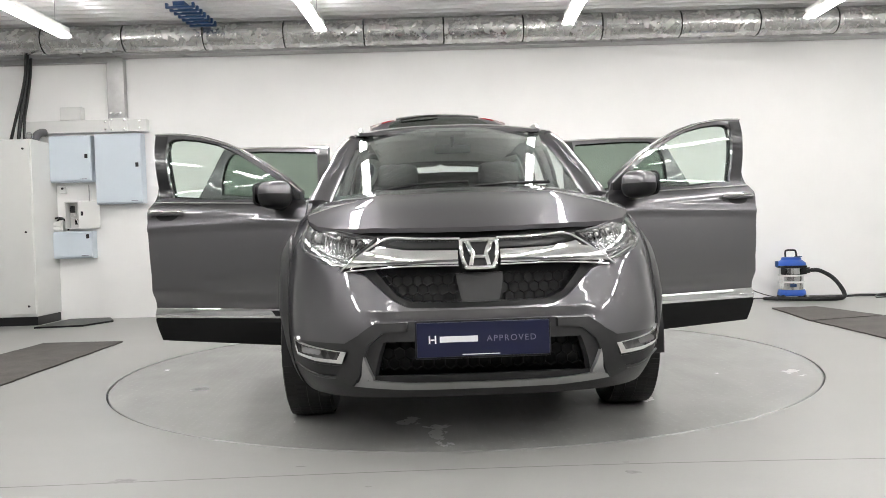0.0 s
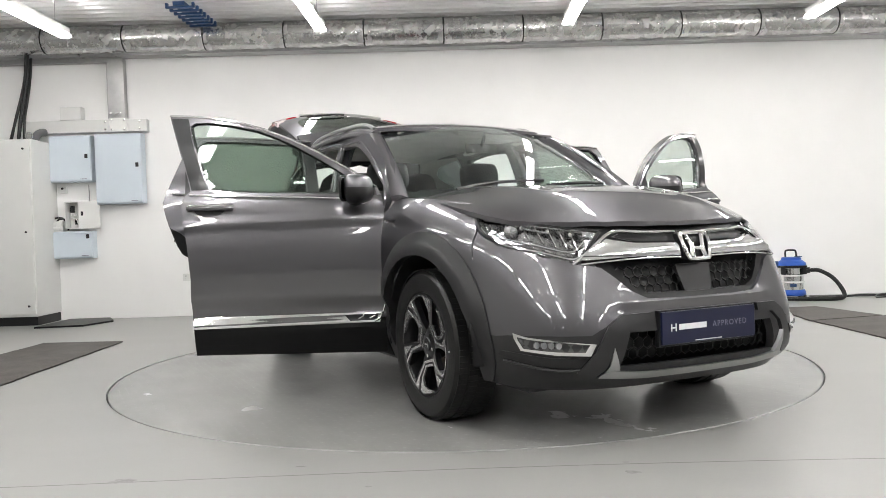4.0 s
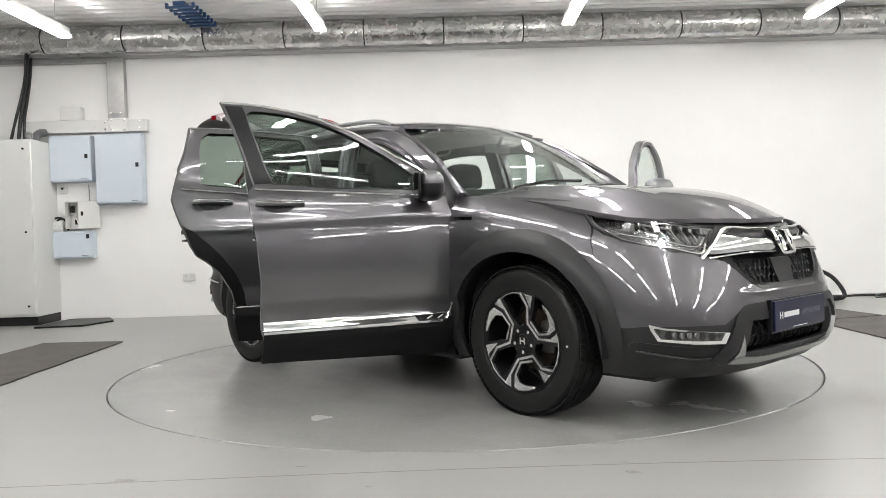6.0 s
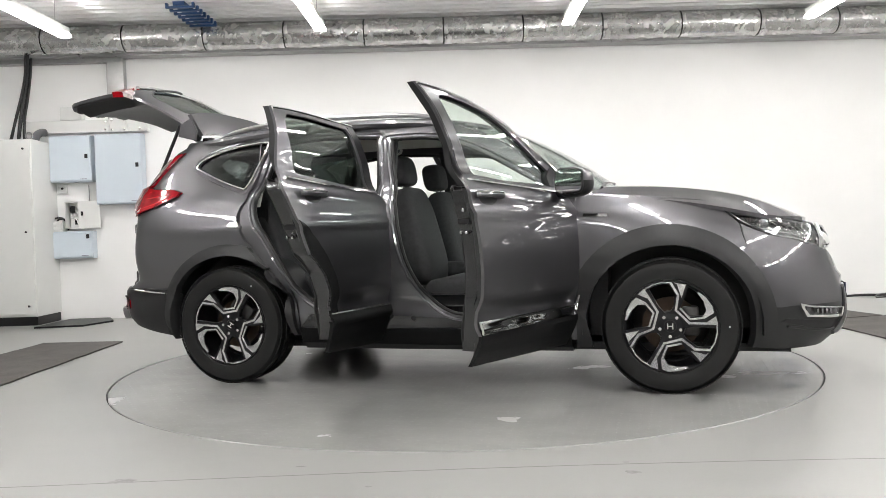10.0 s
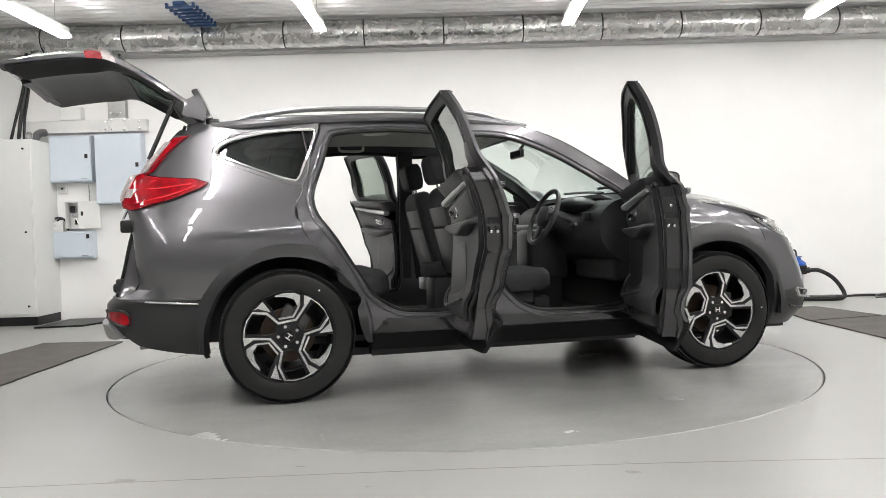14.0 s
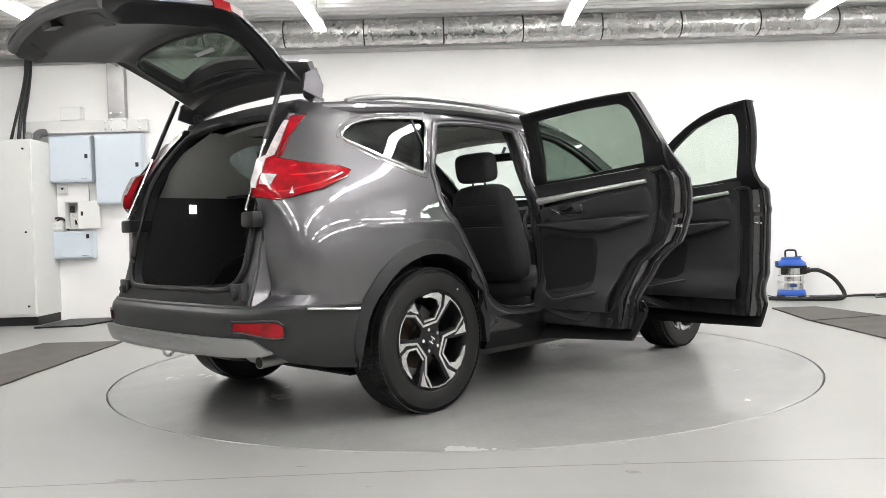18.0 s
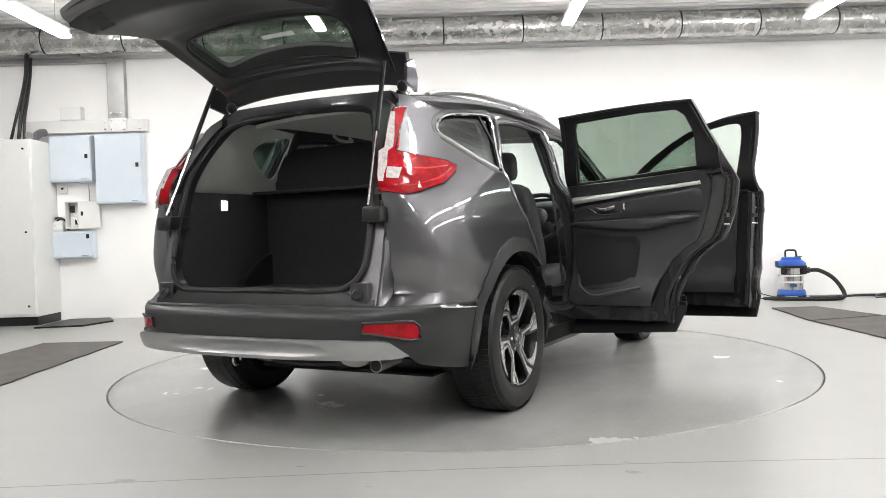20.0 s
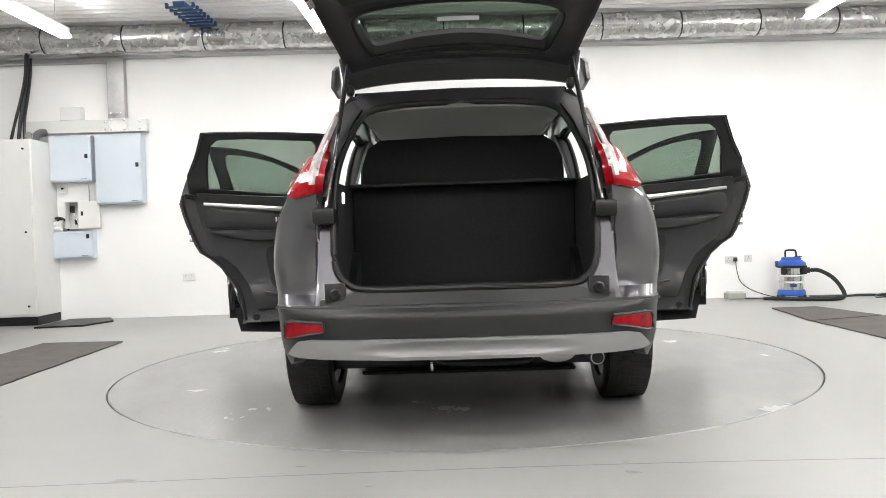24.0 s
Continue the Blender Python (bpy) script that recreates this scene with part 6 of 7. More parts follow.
    dp("inner_shell", sheet(offset(inner, -0.016), [], plain, 0.072, 0.1, 0.08, depth=0.0427), SHADEPAINT, skin)
    bm = bmesh.new()
    tube(bm, [plain(x, z, 0.044) for x, z in offset(inner, -0.013)], 0.006, 6)
    dp("flange_seal", bm, RUBBER, skin)
    # trim panel
    cx = (x0 + x1) / 2
    rear_cut = 0.125
    trim = []
    for x, z in inner:
        xx = x + rear_cut * 0.9 if x < cx else x - 0.045
        zz = z
        if z < 0.44:
            zz = 0.44
        trim.append((xx, zz))
    tr = []
    for p in trim:
        if not tr or math.hypot(p[0] - tr[-1][0], p[1] - tr[-1][1]) > 0.012:
            tr.append(p)
    dp("door_trim", sheet(tr, [], g, 0.022, 0.08, 0.06, depth=0.1145), TRIM, skin, "dark moulded door trim")
    txs = [p[0] for p in tr]
    a, b = max(txs), min(txs)

    def at_(u, z, d):
        return g(a + (b - a) * u, z, d)
    zb = belt(cx)
    bm = bmesh.new()
    tube(bm, spline([at_(0.06, zb - 0.108, 0.146), at_(0.28, zb - 0.092, 0.149), at_(0.6, zb - 0.066, 0.148), at_(0.94, zb - 0.040, 0.143)], 6), 0.026, 8, flat=0.8, r_end=0.013)
    dp("trim_strip", bm, TRIMSILVER, skin, "silver strip on the door trim")
    # padded roll under the glass
    za_, zr_ = belt(a) - zb, belt(b) - zb
    roll = [(0.0, zb + za_ + 0.004), (0.5, zb + 0.004), (1.0, zb + zr_ + 0.006), (0.99, zb + zr_ - 0.05), (0.6, zb - 0.058), (0.3, zb - 0.075), (0.0, zb - 0.095)]
    dp("trim_roll", pillow(roll, lambda u, z, d: at_(u, z, d), 0.050, 0.098, 0.5), TRIM, skin)
    # armrest, handle bowl, pocket, speaker
    def uv(u, z, d):
        return at_(u, z, d)
    arm = smooth2([(0.04, zb - 0.236), (0.45, zb - 0.224), (0.70, zb - 0.216), (0.88, zb - 0.210), (0.90, zb - 0.230), (0.78, zb - 0.258), (0.58, zb - 0.292), (0.36, zb - 0.290), (0.06, zb - 0.262)], 4, True)
    dp("armrest", pillow(arm, uv, 0.1365, 0.055), TRIM, skin)
    mid = smooth2([(0.07, zb - 0.150), (0.40, zb - 0.118), (0.80, zb - 0.080), (0.93, zb - 0.072), (0.94, zb - 0.19), (0.80, zb - 0.200), (0.30, zb - 0.225), (0.07, zb - 0.225)], 3, True)
    dp("trim_insert", pillow(mid, uv, 0.1365, 0.008, 0.25), TRIM, skin)
    low = smooth2([(0.05, zb - 0.31), (0.34, zb - 0.325), (0.50, zb - 0.34), (0.49, 0.68), (0.45, 0.575), (0.30, 0.545), (0.14, 0.535), (0.06, 0.60)], 3, True)
    dp("pocket_panel", pillow(low, uv, 0.1365, 0.003, 0.2), BLACKP, skin, "dark pocket in the door trim")
    # plug in the painted shell below the trim
    px_ = min(p[0] for p in inner if p[1] < 0.4) + 0.10
    dp("door_plug", lathe(bmesh.new(), [(0.024, 0.0), (0.022, -s * 0.008), (0.010, -s * 0.010), (0.0001, -s * 0.006)], 16, axis="y", centre=g(px_, 0.385, 0.114)), BLACKP, skin)
    bm = bmesh.new()
    tube(bm, spline([at_(0.16, zb - 0.158, 0.142), at_(0.24, zb - 0.19, 0.145), at_(0.40, zb - 0.182, 0.145), at_(0.42, zb - 0.135, 0.142)], 5), 0.007, 6)
    tube(bm, spline([at_(0.22, zb - 0.160, 0.146), at_(0.28, zb - 0.168, 0.158), at_(0.36, zb - 0.152, 0.152)], 5), 0.012, 6)
    dp("inner_handle", bm, CHROME, skin, "chrome inner door handle")
    hb = [at_(u, z, 0.139) for u, z in ((0.18, zb - 0.130), (0.40, zb - 0.115), (0.40, zb - 0.175), (0.24, zb - 0.185))]
    bm = bmesh.new()
    bm.faces.new([bm.verts.new(p) for p in hb])
    r = bmesh.ops.extrude_face_region(bm, geom=bm.faces[:])
    bmesh.ops.translate(bm, verts=[v for v in r["geom"] if isinstance(v, bmesh.types.BMVert)], vec=(0, s * 0.004, 0))
    bmesh.ops.recalc_face_normals(bm, faces=bm.faces)
    dp("handle_bowl", bm, BLACKP, skin, smooth=False)
    bm = bmesh.new()
    tube(bm, spline([at_(0.06, 0.62, 0.135), at_(0.10, 0.55, 0.165), at_(0.20, 0.50, 0.172), at_(0.34, 0.52, 0.165), at_(0.52, 0.55, 0.140)], 6), 0.009, 8)
    dp("door_pocket", bm, TRIM, skin)
    bm = bmesh.new()
    c = at_(0.10, zb - 0.24, 0.137)
    lathe(bm, [(0.026, 0.0), (0.030, -s * 0.004), (0.026, -s * 0.008), (0.0001, -s * 0.005)], 24, axis="y", centre=c)
    dp("speaker", bm, BLACKP, skin)
    # lock and screws on the shut face
    ex = min(inner, key=lambda p: abs(p[1] - 0.955) + (10 if p[0] > cx else 0))[0] + (0.010 if front else 0.026)
    bm = bmesh.new()
    c = g(ex, 0.95, 0.085)
    box(bm, c.x - 0.006, c.x + 0.01, c.y - 0.03, c.y + 0.03, c.z - 0.012, c.z + 0.012)
    dp("door_lock", bm, BLACKP, skin, smooth=False)
    for dz, dy in ((0.05, 0.0), (-0.05, -0.015), (-0.05, 0.015)):
        dp("lock_screw", lathe(bmesh.new(), [(0.008, 0.01), (0.007, -0.008), (0.0001, -0.01)], 10, axis="x", centre=(c.x, c.y + dy, c.z + dz)), STEEL, skin)
    bm = bmesh.new()
    pts = [g(x + (0.03 if x < cx else -0.03), max(z, 0.37), 0.116) for x, z in inner]
    tube(bm, pts, 0.010, 6)
    dp("edge_seal", bm, RUBBER, skin)
    if front:
        mx = Vector((0.672, s * 0.972, 1.152)) - org
        bm = bmesh.new()
        r = bmesh.ops.create_uvsphere(bm, u_segments=28, v_segments=18, radius=1.0)
        for v in bm.verts:
            p = v.co
            q = Vector([math.copysign(abs(c) ** 0.68, c) for c in p])
            if q.x < 0:
                q.x *= 0.55
            v.co = Vector((q.x * 0.090 * (1 - 0.22 * q.y * s), q.y * 0.098, q.z * 0.076 * (1 - 0.10 * q.y * s)))
        mir = dp("mirror_housing", bm, PAINT, skin, "door mirror in dark grey with black base", at=Matrix.Translation(mx) @ pose(0, 0, 0, 0, 0, s * 14))
        bm = bmesh.new()
        pts = smooth2([(-0.080, 0.048), (0.0, 0.062), (0.070, 0.056), (0.084, 0.0), (0.070, -0.053), (0.0, -0.060), (-0.078, -0.050), (-0.087, 0.0)], 5, True)
        bm.faces.new([bm.verts.new((-0.060, y, z)) for y, z in pts])
        r = bmesh.ops.extrude_face_region(bm, geom=bm.faces[:])
        bmesh.ops.translate(bm, verts=[v for v in r["geom"] if isinstance(v, bmesh.types.BMVert)], vec=(0.01, 0, 0))
        bmesh.ops.recalc_face_normals(bm, faces=bm.faces)
        dp("mirror_glass", bm, MIRROR, mir, "clear mirror glass", smooth=False)
        bm = bmesh.new()
        pts3 = [(-0.053, y * 1.03, z * 1.05) for y, z in pts]
        tube(bm, pts3 + [pts3[0]], 0.007, 6, caps=False)
        dp("mirror_bezel", bm, BLACKP, mir)
        bm = bmesh.new()
        rr = bmesh.ops.create_uvsphere(bm, u_segments=28, v_segments=18, radius=1.0)
        for v in bm.verts:
            q = Vector([math.copysign(abs(c) ** 0.68, c) for c in v.co])
            if q.x < 0:
                q.x *= 0.55
            v.co = Vector((q.x * 0.092 * (1 - 0.22 * q.y * s), q.y * 0.100, min(q.z, 0.0) * 0.084 * (1 - 0.10 * q.y * s)))
        dp("mirror_base", bm, BLACKP, mir)
        bm = bmesh.new()
        tube(bm, [mx + Vector((0.0, -s * 0.06, -0.065)), g(0.69, 1.085, 0.0)], 0.03, 10, flat=0.8)
        dp("mirror_arm", bm, BLACKP, skin)
        tri = [(0.80, 1.118), (0.64, 1.128), (0.645, 1.19), (0.675, 1.235), (0.79, 1.160)]
        dp("mirror_sail", sheet(tri, [], g, 0.045, 0.1, 0.1, depth=-0.004), BLACKP, skin)
    return skin


FD = [(0.838, 0.272), (0.842, 0.45), (0.845, 0.62), (0.840, 0.80), (0.835, 1.0), (0.830, 1.10), (0.80, 1.170), (0.678, 1.258), (0.50, 1.368), (0.35, 1.446), (0.20, 1.507), (0.05, 1.552), (-0.10, 1.579), (-0.20, 1.587), (-0.300, 1.590),
      (-0.256, 1.44), (-0.213, 1.286), (-0.183, 1.160), (-0.205, 1.140), (-0.222, 1.10), (-0.220, 1.04), (-0.207, 0.95), (-0.197, 0.88), (-0.183, 0.70), (-0.186, 0.60), (-0.184, 0.45), (-0.180, 0.302)]
FPANE = [(0.72, 1.128), (0.70, 1.185), (0.60, 1.260), (0.50, 1.324), (0.35, 1.412), (0.272, 1.450), (0.171, 1.491), (0.025, 1.526), (-0.10, 1.543), (-0.160, 1.541), (-0.184, 1.522), (-0.176, 1.46), (-0.148, 1.363), (-0.116, 1.249), (-0.083, 1.166), (0.19, 1.143)]
RD = [(-0.212, 0.272), (-0.218, 0.45), (-0.225, 0.60), (-0.234, 0.80), (-0.243, 1.0), (-0.251, 1.15), (-0.262, 1.30), (-0.272, 1.45), (-0.283, 1.560), (-0.396, 1.566), (-0.604, 1.575), (-0.776, 1.580), (-0.95, 1.581), (-1.072, 1.577),
      (-1.132, 1.422), (-1.182, 1.318), (-1.239, 1.194), (-1.260, 1.14), (-1.247, 1.06), (-1.230, 0.995), (-1.185, 0.868), (-1.155, 0.815), (-1.094, 0.775), (-1.020, 0.710), (-0.946, 0.590), (-0.917, 0.515), (-0.892, 0.374), (-0.895, 0.300)]
RPANE = [(-0.335, 1.166), (-0.345, 1.30), (-0.355, 1.49), (-0.378, 1.525), (-0.604, 1.537), (-0.776, 1.545), (-0.975, 1.543), (-1.026, 1.508), (-1.052, 1.441), (-1.063, 1.33), (-1.064, 1.228), (-1.045, 1.222), (-0.796, 1.201), (-0.546, 1.178)]
for s in (-1, 1):
    door(s, True, (0.835, 0.885), 72.0, FD, FPANE, GLASS, "dark grey front door standing wide open")
    door(s, False, (-0.275, 0.890), 84.0 if s < 0 else 82.0, RD, RPANE, REARGLASS, "dark grey rear door standing wide open")


# ---- the tailgate ----
GH = Vector((-1.665, 0, 1.600))
GATE = table([0.56, 0.70, 0.80, 0.95, 1.08, 1.16, 1.25, 1.35, 1.45, 1.55, 1.62], [-2.285, -2.293, -2.288, -2.272, -2.250, -2.222, -2.148, -2.050, -1.938, -1.815, -1.71])


def gate(y, z, d):
    x = GATE(z) + 0.14 * y * y + 0.20 * y ** 4 + d
    return Vector((x, y * (1 + lean(-1.9, z) / WIDTH(z)), z)) - GH


def lining(y, z, d):
    """The inner face of the tailgate: a deep moulded tub, thin at its rim and at the hinges."""
    e = max(0.0, min(1.0, min(0.60 - abs(y) - 0.10 * max(0.0, z - 1.15), z - 0.60, (1.50 - z) * 1.2) / 0.13))
    t = e * e * (3 - 2 * e)
    low = max(0.0, min(1.0, (1.24 - z) / 0.16))
    return gate(y, z, 0.030 + (0.055 + 0.045 * low) * t + d)


def tailgate():
    half = [(0.0, 0.590), (0.40, 0.595), (0.53, 0.62), (0.605, 0.70), (0.635, 0.85), (0.645, 1.05), (0.638, 1.15), (0.62, 1.30), (0.59, 1.45), (0.578, 1.505), (0.57, 1.525), (0.0, 1.532)]
    out = half + [(-y, z) for y, z in reversed(half[1:-1])]
    wh = smooth2([(0.0, 1.200), (0.36, 1.205), (0.455, 1.23), (0.478, 1.28), (0.455, 1.36), (0.425, 1.418), (0.37, 1.432), (0.2, 1.420), (0.0, 1.414)], 3)
    win = wh + [(-y, z) for y, z in reversed(wh[1:-1])]
    at = Matrix.Translation(GH + Vector((-0.043, 0, -0.018))) @ pose(0, 0, 0, 0, 76.0, 0)
    t = part("tailgate", sheet(out, [win], gate, 0.02, 0.05, 0.05), PAINT, car, "dark grey tailgate raised high", at=at)
    inn = [(y * 0.975, 0.607 + (z - 0.59) * 0.955) for y, z in out]
    part("gate_lining", sheet(inn, [win], lambda y, z, d: lining(y, z, 0) if d > 0.5 else gate(y, z, 0.021), 1.0, 0.04, 0.035), GATETRIM, t, "black moulded tailgate lining")
    bm = bmesh.new()
    tube(bm, spline([gate(y, 0.617 + 0.10 * y * y, 0.030) for y in (-0.52, -0.4, -0.2, 0, 0.2, 0.4, 0.52)], 4), 0.028, 12)
    part("gate_foot", bm, PAINT, t, "rounded lower edge of the tailgate")
    part("rear_glass", sheet(win, [], gate, 0.004, 0.08, 0.08, depth=-0.002), REARGLASS, t, "dark rear window")
    wr = [lining(y, z, 0.0) for y, z in win]
    bm = bmesh.new()
    tube(bm, wr + [wr[0]], 0.010, 6, caps=False)
    part("glass_seal", bm, RUBBER, t)
    # spoiler
    def spo(y, u, d):
        e = abs(y) / 0.60
        return Vector((-1.64 - 0.26 * u + 0.05 * e ** 3, y, 1.625 + 0.012 * math.sin(u * 3) - 0.030 * u - 0.02 * e ** 3 - d)) - GH
    part("spoiler", sheet([(-0.55, 0.36), (0.55, 0.36), (0.57, 0.6), (0.58, 1.0), (-0.58, 1.0), (-0.57, 0.6)], [], spo, 0.03, 0.08, 0.2), PAINT, t, "dark grey roof spoiler")
    part("spoiler_underside", sheet([(-0.54, 0.38), (0.54, 0.38), (0.56, 0.6), (0.565, 0.97), (-0.565, 0.97), (-0.56, 0.6)], [], spo, 0.006, 0.08, 0.2, depth=0.0305), BLACKP, t, "black plastic underside of the spoiler")
    for s in (-1, 1):
        bm = sheet([(1.46, 0.0), (1.57, 0.0), (1.60, 0.08), (1.58, 0.16), (1.50, 0.10)], [], lambda z, u, d: Vector((-1.66 - u - (1.58 - z) * 0.55, s * (0.60 - (1.58 - z) * -0.12 - d), z)) - GH, 0.015, 0.08, 0.08)
        part("spoiler_side", bm, BLACKP if s > 0 else PAINT, t)
        # lamp on the gate
        o = [(s * 0.42, 1.075), (s * 0.652, 1.065), (s * 0.652, 1.145), (s * 0.54, 1.145), (s * 0.46, 1.11)]
        gl = part("gate_lamp", sheet(o, [], gate, 0.040, 0.06, 0.05, depth=-0.013), REDLENS, t, "red lamp on the tailgate")
        part("clear_block", sheet([(s * 0.54, 1.146), (s * 0.652, 1.146), (s * 0.648, 1.205), (s * 0.58, 1.19)], [], gate, 0.036, 0.06, 0.05, depth=-0.012), WHITELENS, gl, "pale clear lens")
    part("number_recess", sheet([(-0.30, 0.86), (0.30, 0.86), (0.33, 1.05), (-0.33, 1.05)], [], gate, 0.01, 0.1, 0.1, depth=-0.003), BLACKP, t)
    bm = bmesh.new()
    tube(bm, [gate(y, 1.10, -0.012) for y in (-0.40, -0.2, 0, 0.2, 0.40)], 0.018, 8)
    part("gate_chrome", bm, CHROME, t)
    part("gate_latch", boxes((-0.585, -0.540, -0.05, 0.05, -0.985, -0.92)), BLACKP, t, smooth=False)
    for s in (-1, 1):
        part("pull_recess", sheet([(s * 0.33, 0.66), (s * 0.42, 0.66), (s * 0.42, 0.72), (s * 0.33, 0.72)], [], lining, 0.004, 0.1, 0.1, depth=0.001), BLACKP, t)
    # rear wiper and the unreadable sticker
    bm = bmesh.new()
    tube(bm, spline([gate(0.0, 1.19, -0.02), gate(-0.12, 1.21, -0.03), gate(-0.36, 1.215, -0.02)], 5), 0.009, 6)
    part("rear_wiper", bm, BLACKP, t)
    part("window_sticker", sheet([(-0.10, 1.362), (0.10, 1.362), (0.10, 1.378), (-0.10, 1.378)], [], gate, 0.001, 0.1, 0.1, depth=0.006), WHITEINK, t, "white strip of unreadable print")
    ridge = smooth2([(-0.33, 1.472), (0.0, 1.486), (0.33, 1.472), (0.36, 1.452), (0.0, 1.464), (-0.36, 1.452)], 4, True)
    part("lining_ridge", pillow(ridge, lining, 0.001, 0.008, 0.3), TRIM, t)
    # gas struts
    for s in (-1, 1):
        bm = bmesh.new()
        bmesh.ops.create_uvsphere(bm, u_segments=16, v_segments=10, radius=1.0)
        for v in bm.verts:
            v.co = Vector((-1.765 + 0.035 * v.co.x, s * 0.535 + 0.022 * v.co.y, 1.606 + 0.030 * v.co.z))
        part("spoiler_end", bm, BLACKP, car, "rounded black end of the spoiler")
        top = at @ gate(s * 0.560, 1.44, 0.06)
        low = Vector((-2.190, s * 0.598, 1.03))
        mid = low.lerp(top, 0.5)
        bm = bmesh.new()
        tube(bm, [low, mid], 0.007, 8)
        part("strut_rod", bm, STEEL, car, "bright gas strut rod")
        bm = bmesh.new()
        tube(bm, [mid, top], 0.012, 8)
        part("strut_body", bm, BLACKP, car)
        bm = bmesh.new()
        box(bm, -2.20, -2.06, s * 0.615 - 0.05, s * 0.615 + 0.05, 0.955, 1.025, bevel=0.012)
        part("strut_mount", bm, BLACKP, car)


tailgate()


# ---- boot opening and interior ----
def boot():
    # frame round the opening: painted flange between the quarters
    edge = table([0.60, 0.72, 0.9, 1.05, 1.2, 1.35, 1.45, 1.53, 1.60], [0.665, 0.66, 0.655, 0.65, 0.645, 0.635, 0.622, 0.598, 0.545])

    def fr(y, z, d):
        e = edge(z)
        t = max(0.0, min(1.0, (z - 0.66) / 0.45))
        return Vector((FLANGE(z) + 0.012 + 0.085 * t * t * (3 - 2 * t) + 0.05 * (y * y - e * e) + d, y * (1 + lean(-1.9, z) / WIDTH(z)), z))

    def channel(u, z, d):
        e = edge(z)
        a = tail(*tail_y(e, z), 0.004)
        b = fr(e, z, 0.01)
        return Vector((a.x + (b.x - a.x) * u, a.y - 0.004 - 0.012 * u + d, z))
    oh = [(0.0, 0.578), (0.58, 0.578), (0.645, 0.595), (0.642, 0.85), (0.638, 1.05), (0.645, 1.2), (0.638, 1.35), (0.625, 1.47), (0.59, 1.545), (0.52, 1.590), (0.0, 1.60)]
    hole = smooth2([(0.0, 0.665), (0.40, 0.665), (0.51, 0.690), (0.565, 0.76), (0.578, 0.90), (0.575, 1.10), (0.555, 1.28), (0.515, 1.42), (0.46, 1.485), (0.30, 1.512), (0.0, 1.52)], 4)
    hole = hole + [(-y, z) for y, z in reversed(hole[1:-1])]
    part("boot_frame", sheet(oh + [(-y, z) for y, z in reversed(oh[1:-1])], [hole], fr, 0.05, 0.05, 0.05), PAINT, car, "dark grey flange round the boot opening")
    for s in (-1, 1):
        cover = [(s * y, z) for y, z in ((0.595, 1.08), (0.575, 1.25), (0.535, 1.42), (0.50, 1.49), (0.545, 1.535), (0.600, 1.50), (0.625, 1.40), (0.636, 1.25), (0.634, 1.08))]
        part("channel_cover", sheet(cover, [], fr, 0.040, 0.05, 0.05, depth=-0.045), BLACKP, car, "black water channel beside the tail lamp")
    rim = [fr(y, z, -0.008) for y, z in hole]
    bm = bmesh.new()
    tube(bm, rim + [rim[0]], 0.016, 8, caps=False)
    part("boot_seal", bm, RUBBER, car, "black rubber boot seal")
    for s in (-1, 1):
        m = Matrix.Diagonal((1, s, 1, 1))
        for za, zb, mt in ((0.60, 1.06, PAINT), (1.06, 1.57, BLACKP)):
            bm = sheet([(0, za), (1, za), (1, zb), (0, zb)], [], channel, 0.012, 0.4, 0.05)
            bmesh.ops.transform(bm, matrix=m, verts=bm.verts)
            bmesh.ops.recalc_face_normals(bm, faces=bm.faces)
            part("gate_channel", bm, mt, car)
    part("sill_cover", sheet([(-0.635, 0.586), (0.635, 0.586), (0.635, 0.628), (0.54, 0.632), (0.50, 0.655), (0.45, 0.664), (-0.45, 0.664), (-0.50, 0.655), (-0.54, 0.632), (-0.635, 0.628)], [], fr, 0.012, 0.1, 0.03, depth=-0.013), BLACKP, car, "glossy black boot sill cover")
    part("boot_sill", boxes((-2.21, -2.05, -0.50, 0.50, 0.625, 0.655), bevel=0.01), TRIM, car)
    for s in (-1, 1):
        bm = bmesh.new()
        lathe(bm, [(0.026, 0.02), (0.026, -0.004), (0.018, -0.012), (0.0001, -0.010)], 18, axis="x", centre=(-2.246, s * 0.565, 0.650))
        part("bump_stop", bm, BLACKP, car)
        part("stop_plate", boxes((-2.240, -2.20, s * 0.568 - 0.045, s * 0.568 + 0.045, 0.592, 0.70), bevel=0.006), CLAD, car)
        bm = bmesh.new()
        box(bm, -1.735, -1.66, s * 0.50 - 0.02, s * 0.50 + 0.02, 1.53, 1.60, bevel=0.006)
        part("gate_hinge", bm, SHADEPAINT, car)
        # black inner walls of the boot, pale pillar trim above
        part("boot_side", boxes((-2.13, -1.20, s * 0.60 - 0.015, s * 0.60 + 0.015, 0.62, 1.15)), CARPET, car, smooth=False)
        part("pillar_trim", sheet([(-1.16, 1.10), (-2.08, 1.10), (-1.86, 1.40), (-1.70, 1.53), (-1.16, 1.53)], [smooth2([(-1.53, 1.395), (-1.44, 1.462), (-1.30, 1.488), (-1.165, 1.49), (-1.20, 1.36), (-1.262, 1.258), (-1.42, 1.315)], 4, True)], lambda x, z, d: Vector((x, s * (WIDTH(z) + lean(x, z) - 0.07 - d), z)), 0.01, 0.1, 0.1), LINER, car, "light grey pillar trim")
    part("boot_floor", boxes((-2.15, -1.20, -0.60, 0.60, 0.60, 0.635)), CARPET, car, "black boot carpet", smooth=False)
    part("rear_seat_back", boxes((-1.46, -1.39, -0.585, 0.585, 0.55, 1.149), bevel=0.02, seg=3), CARPET, car)
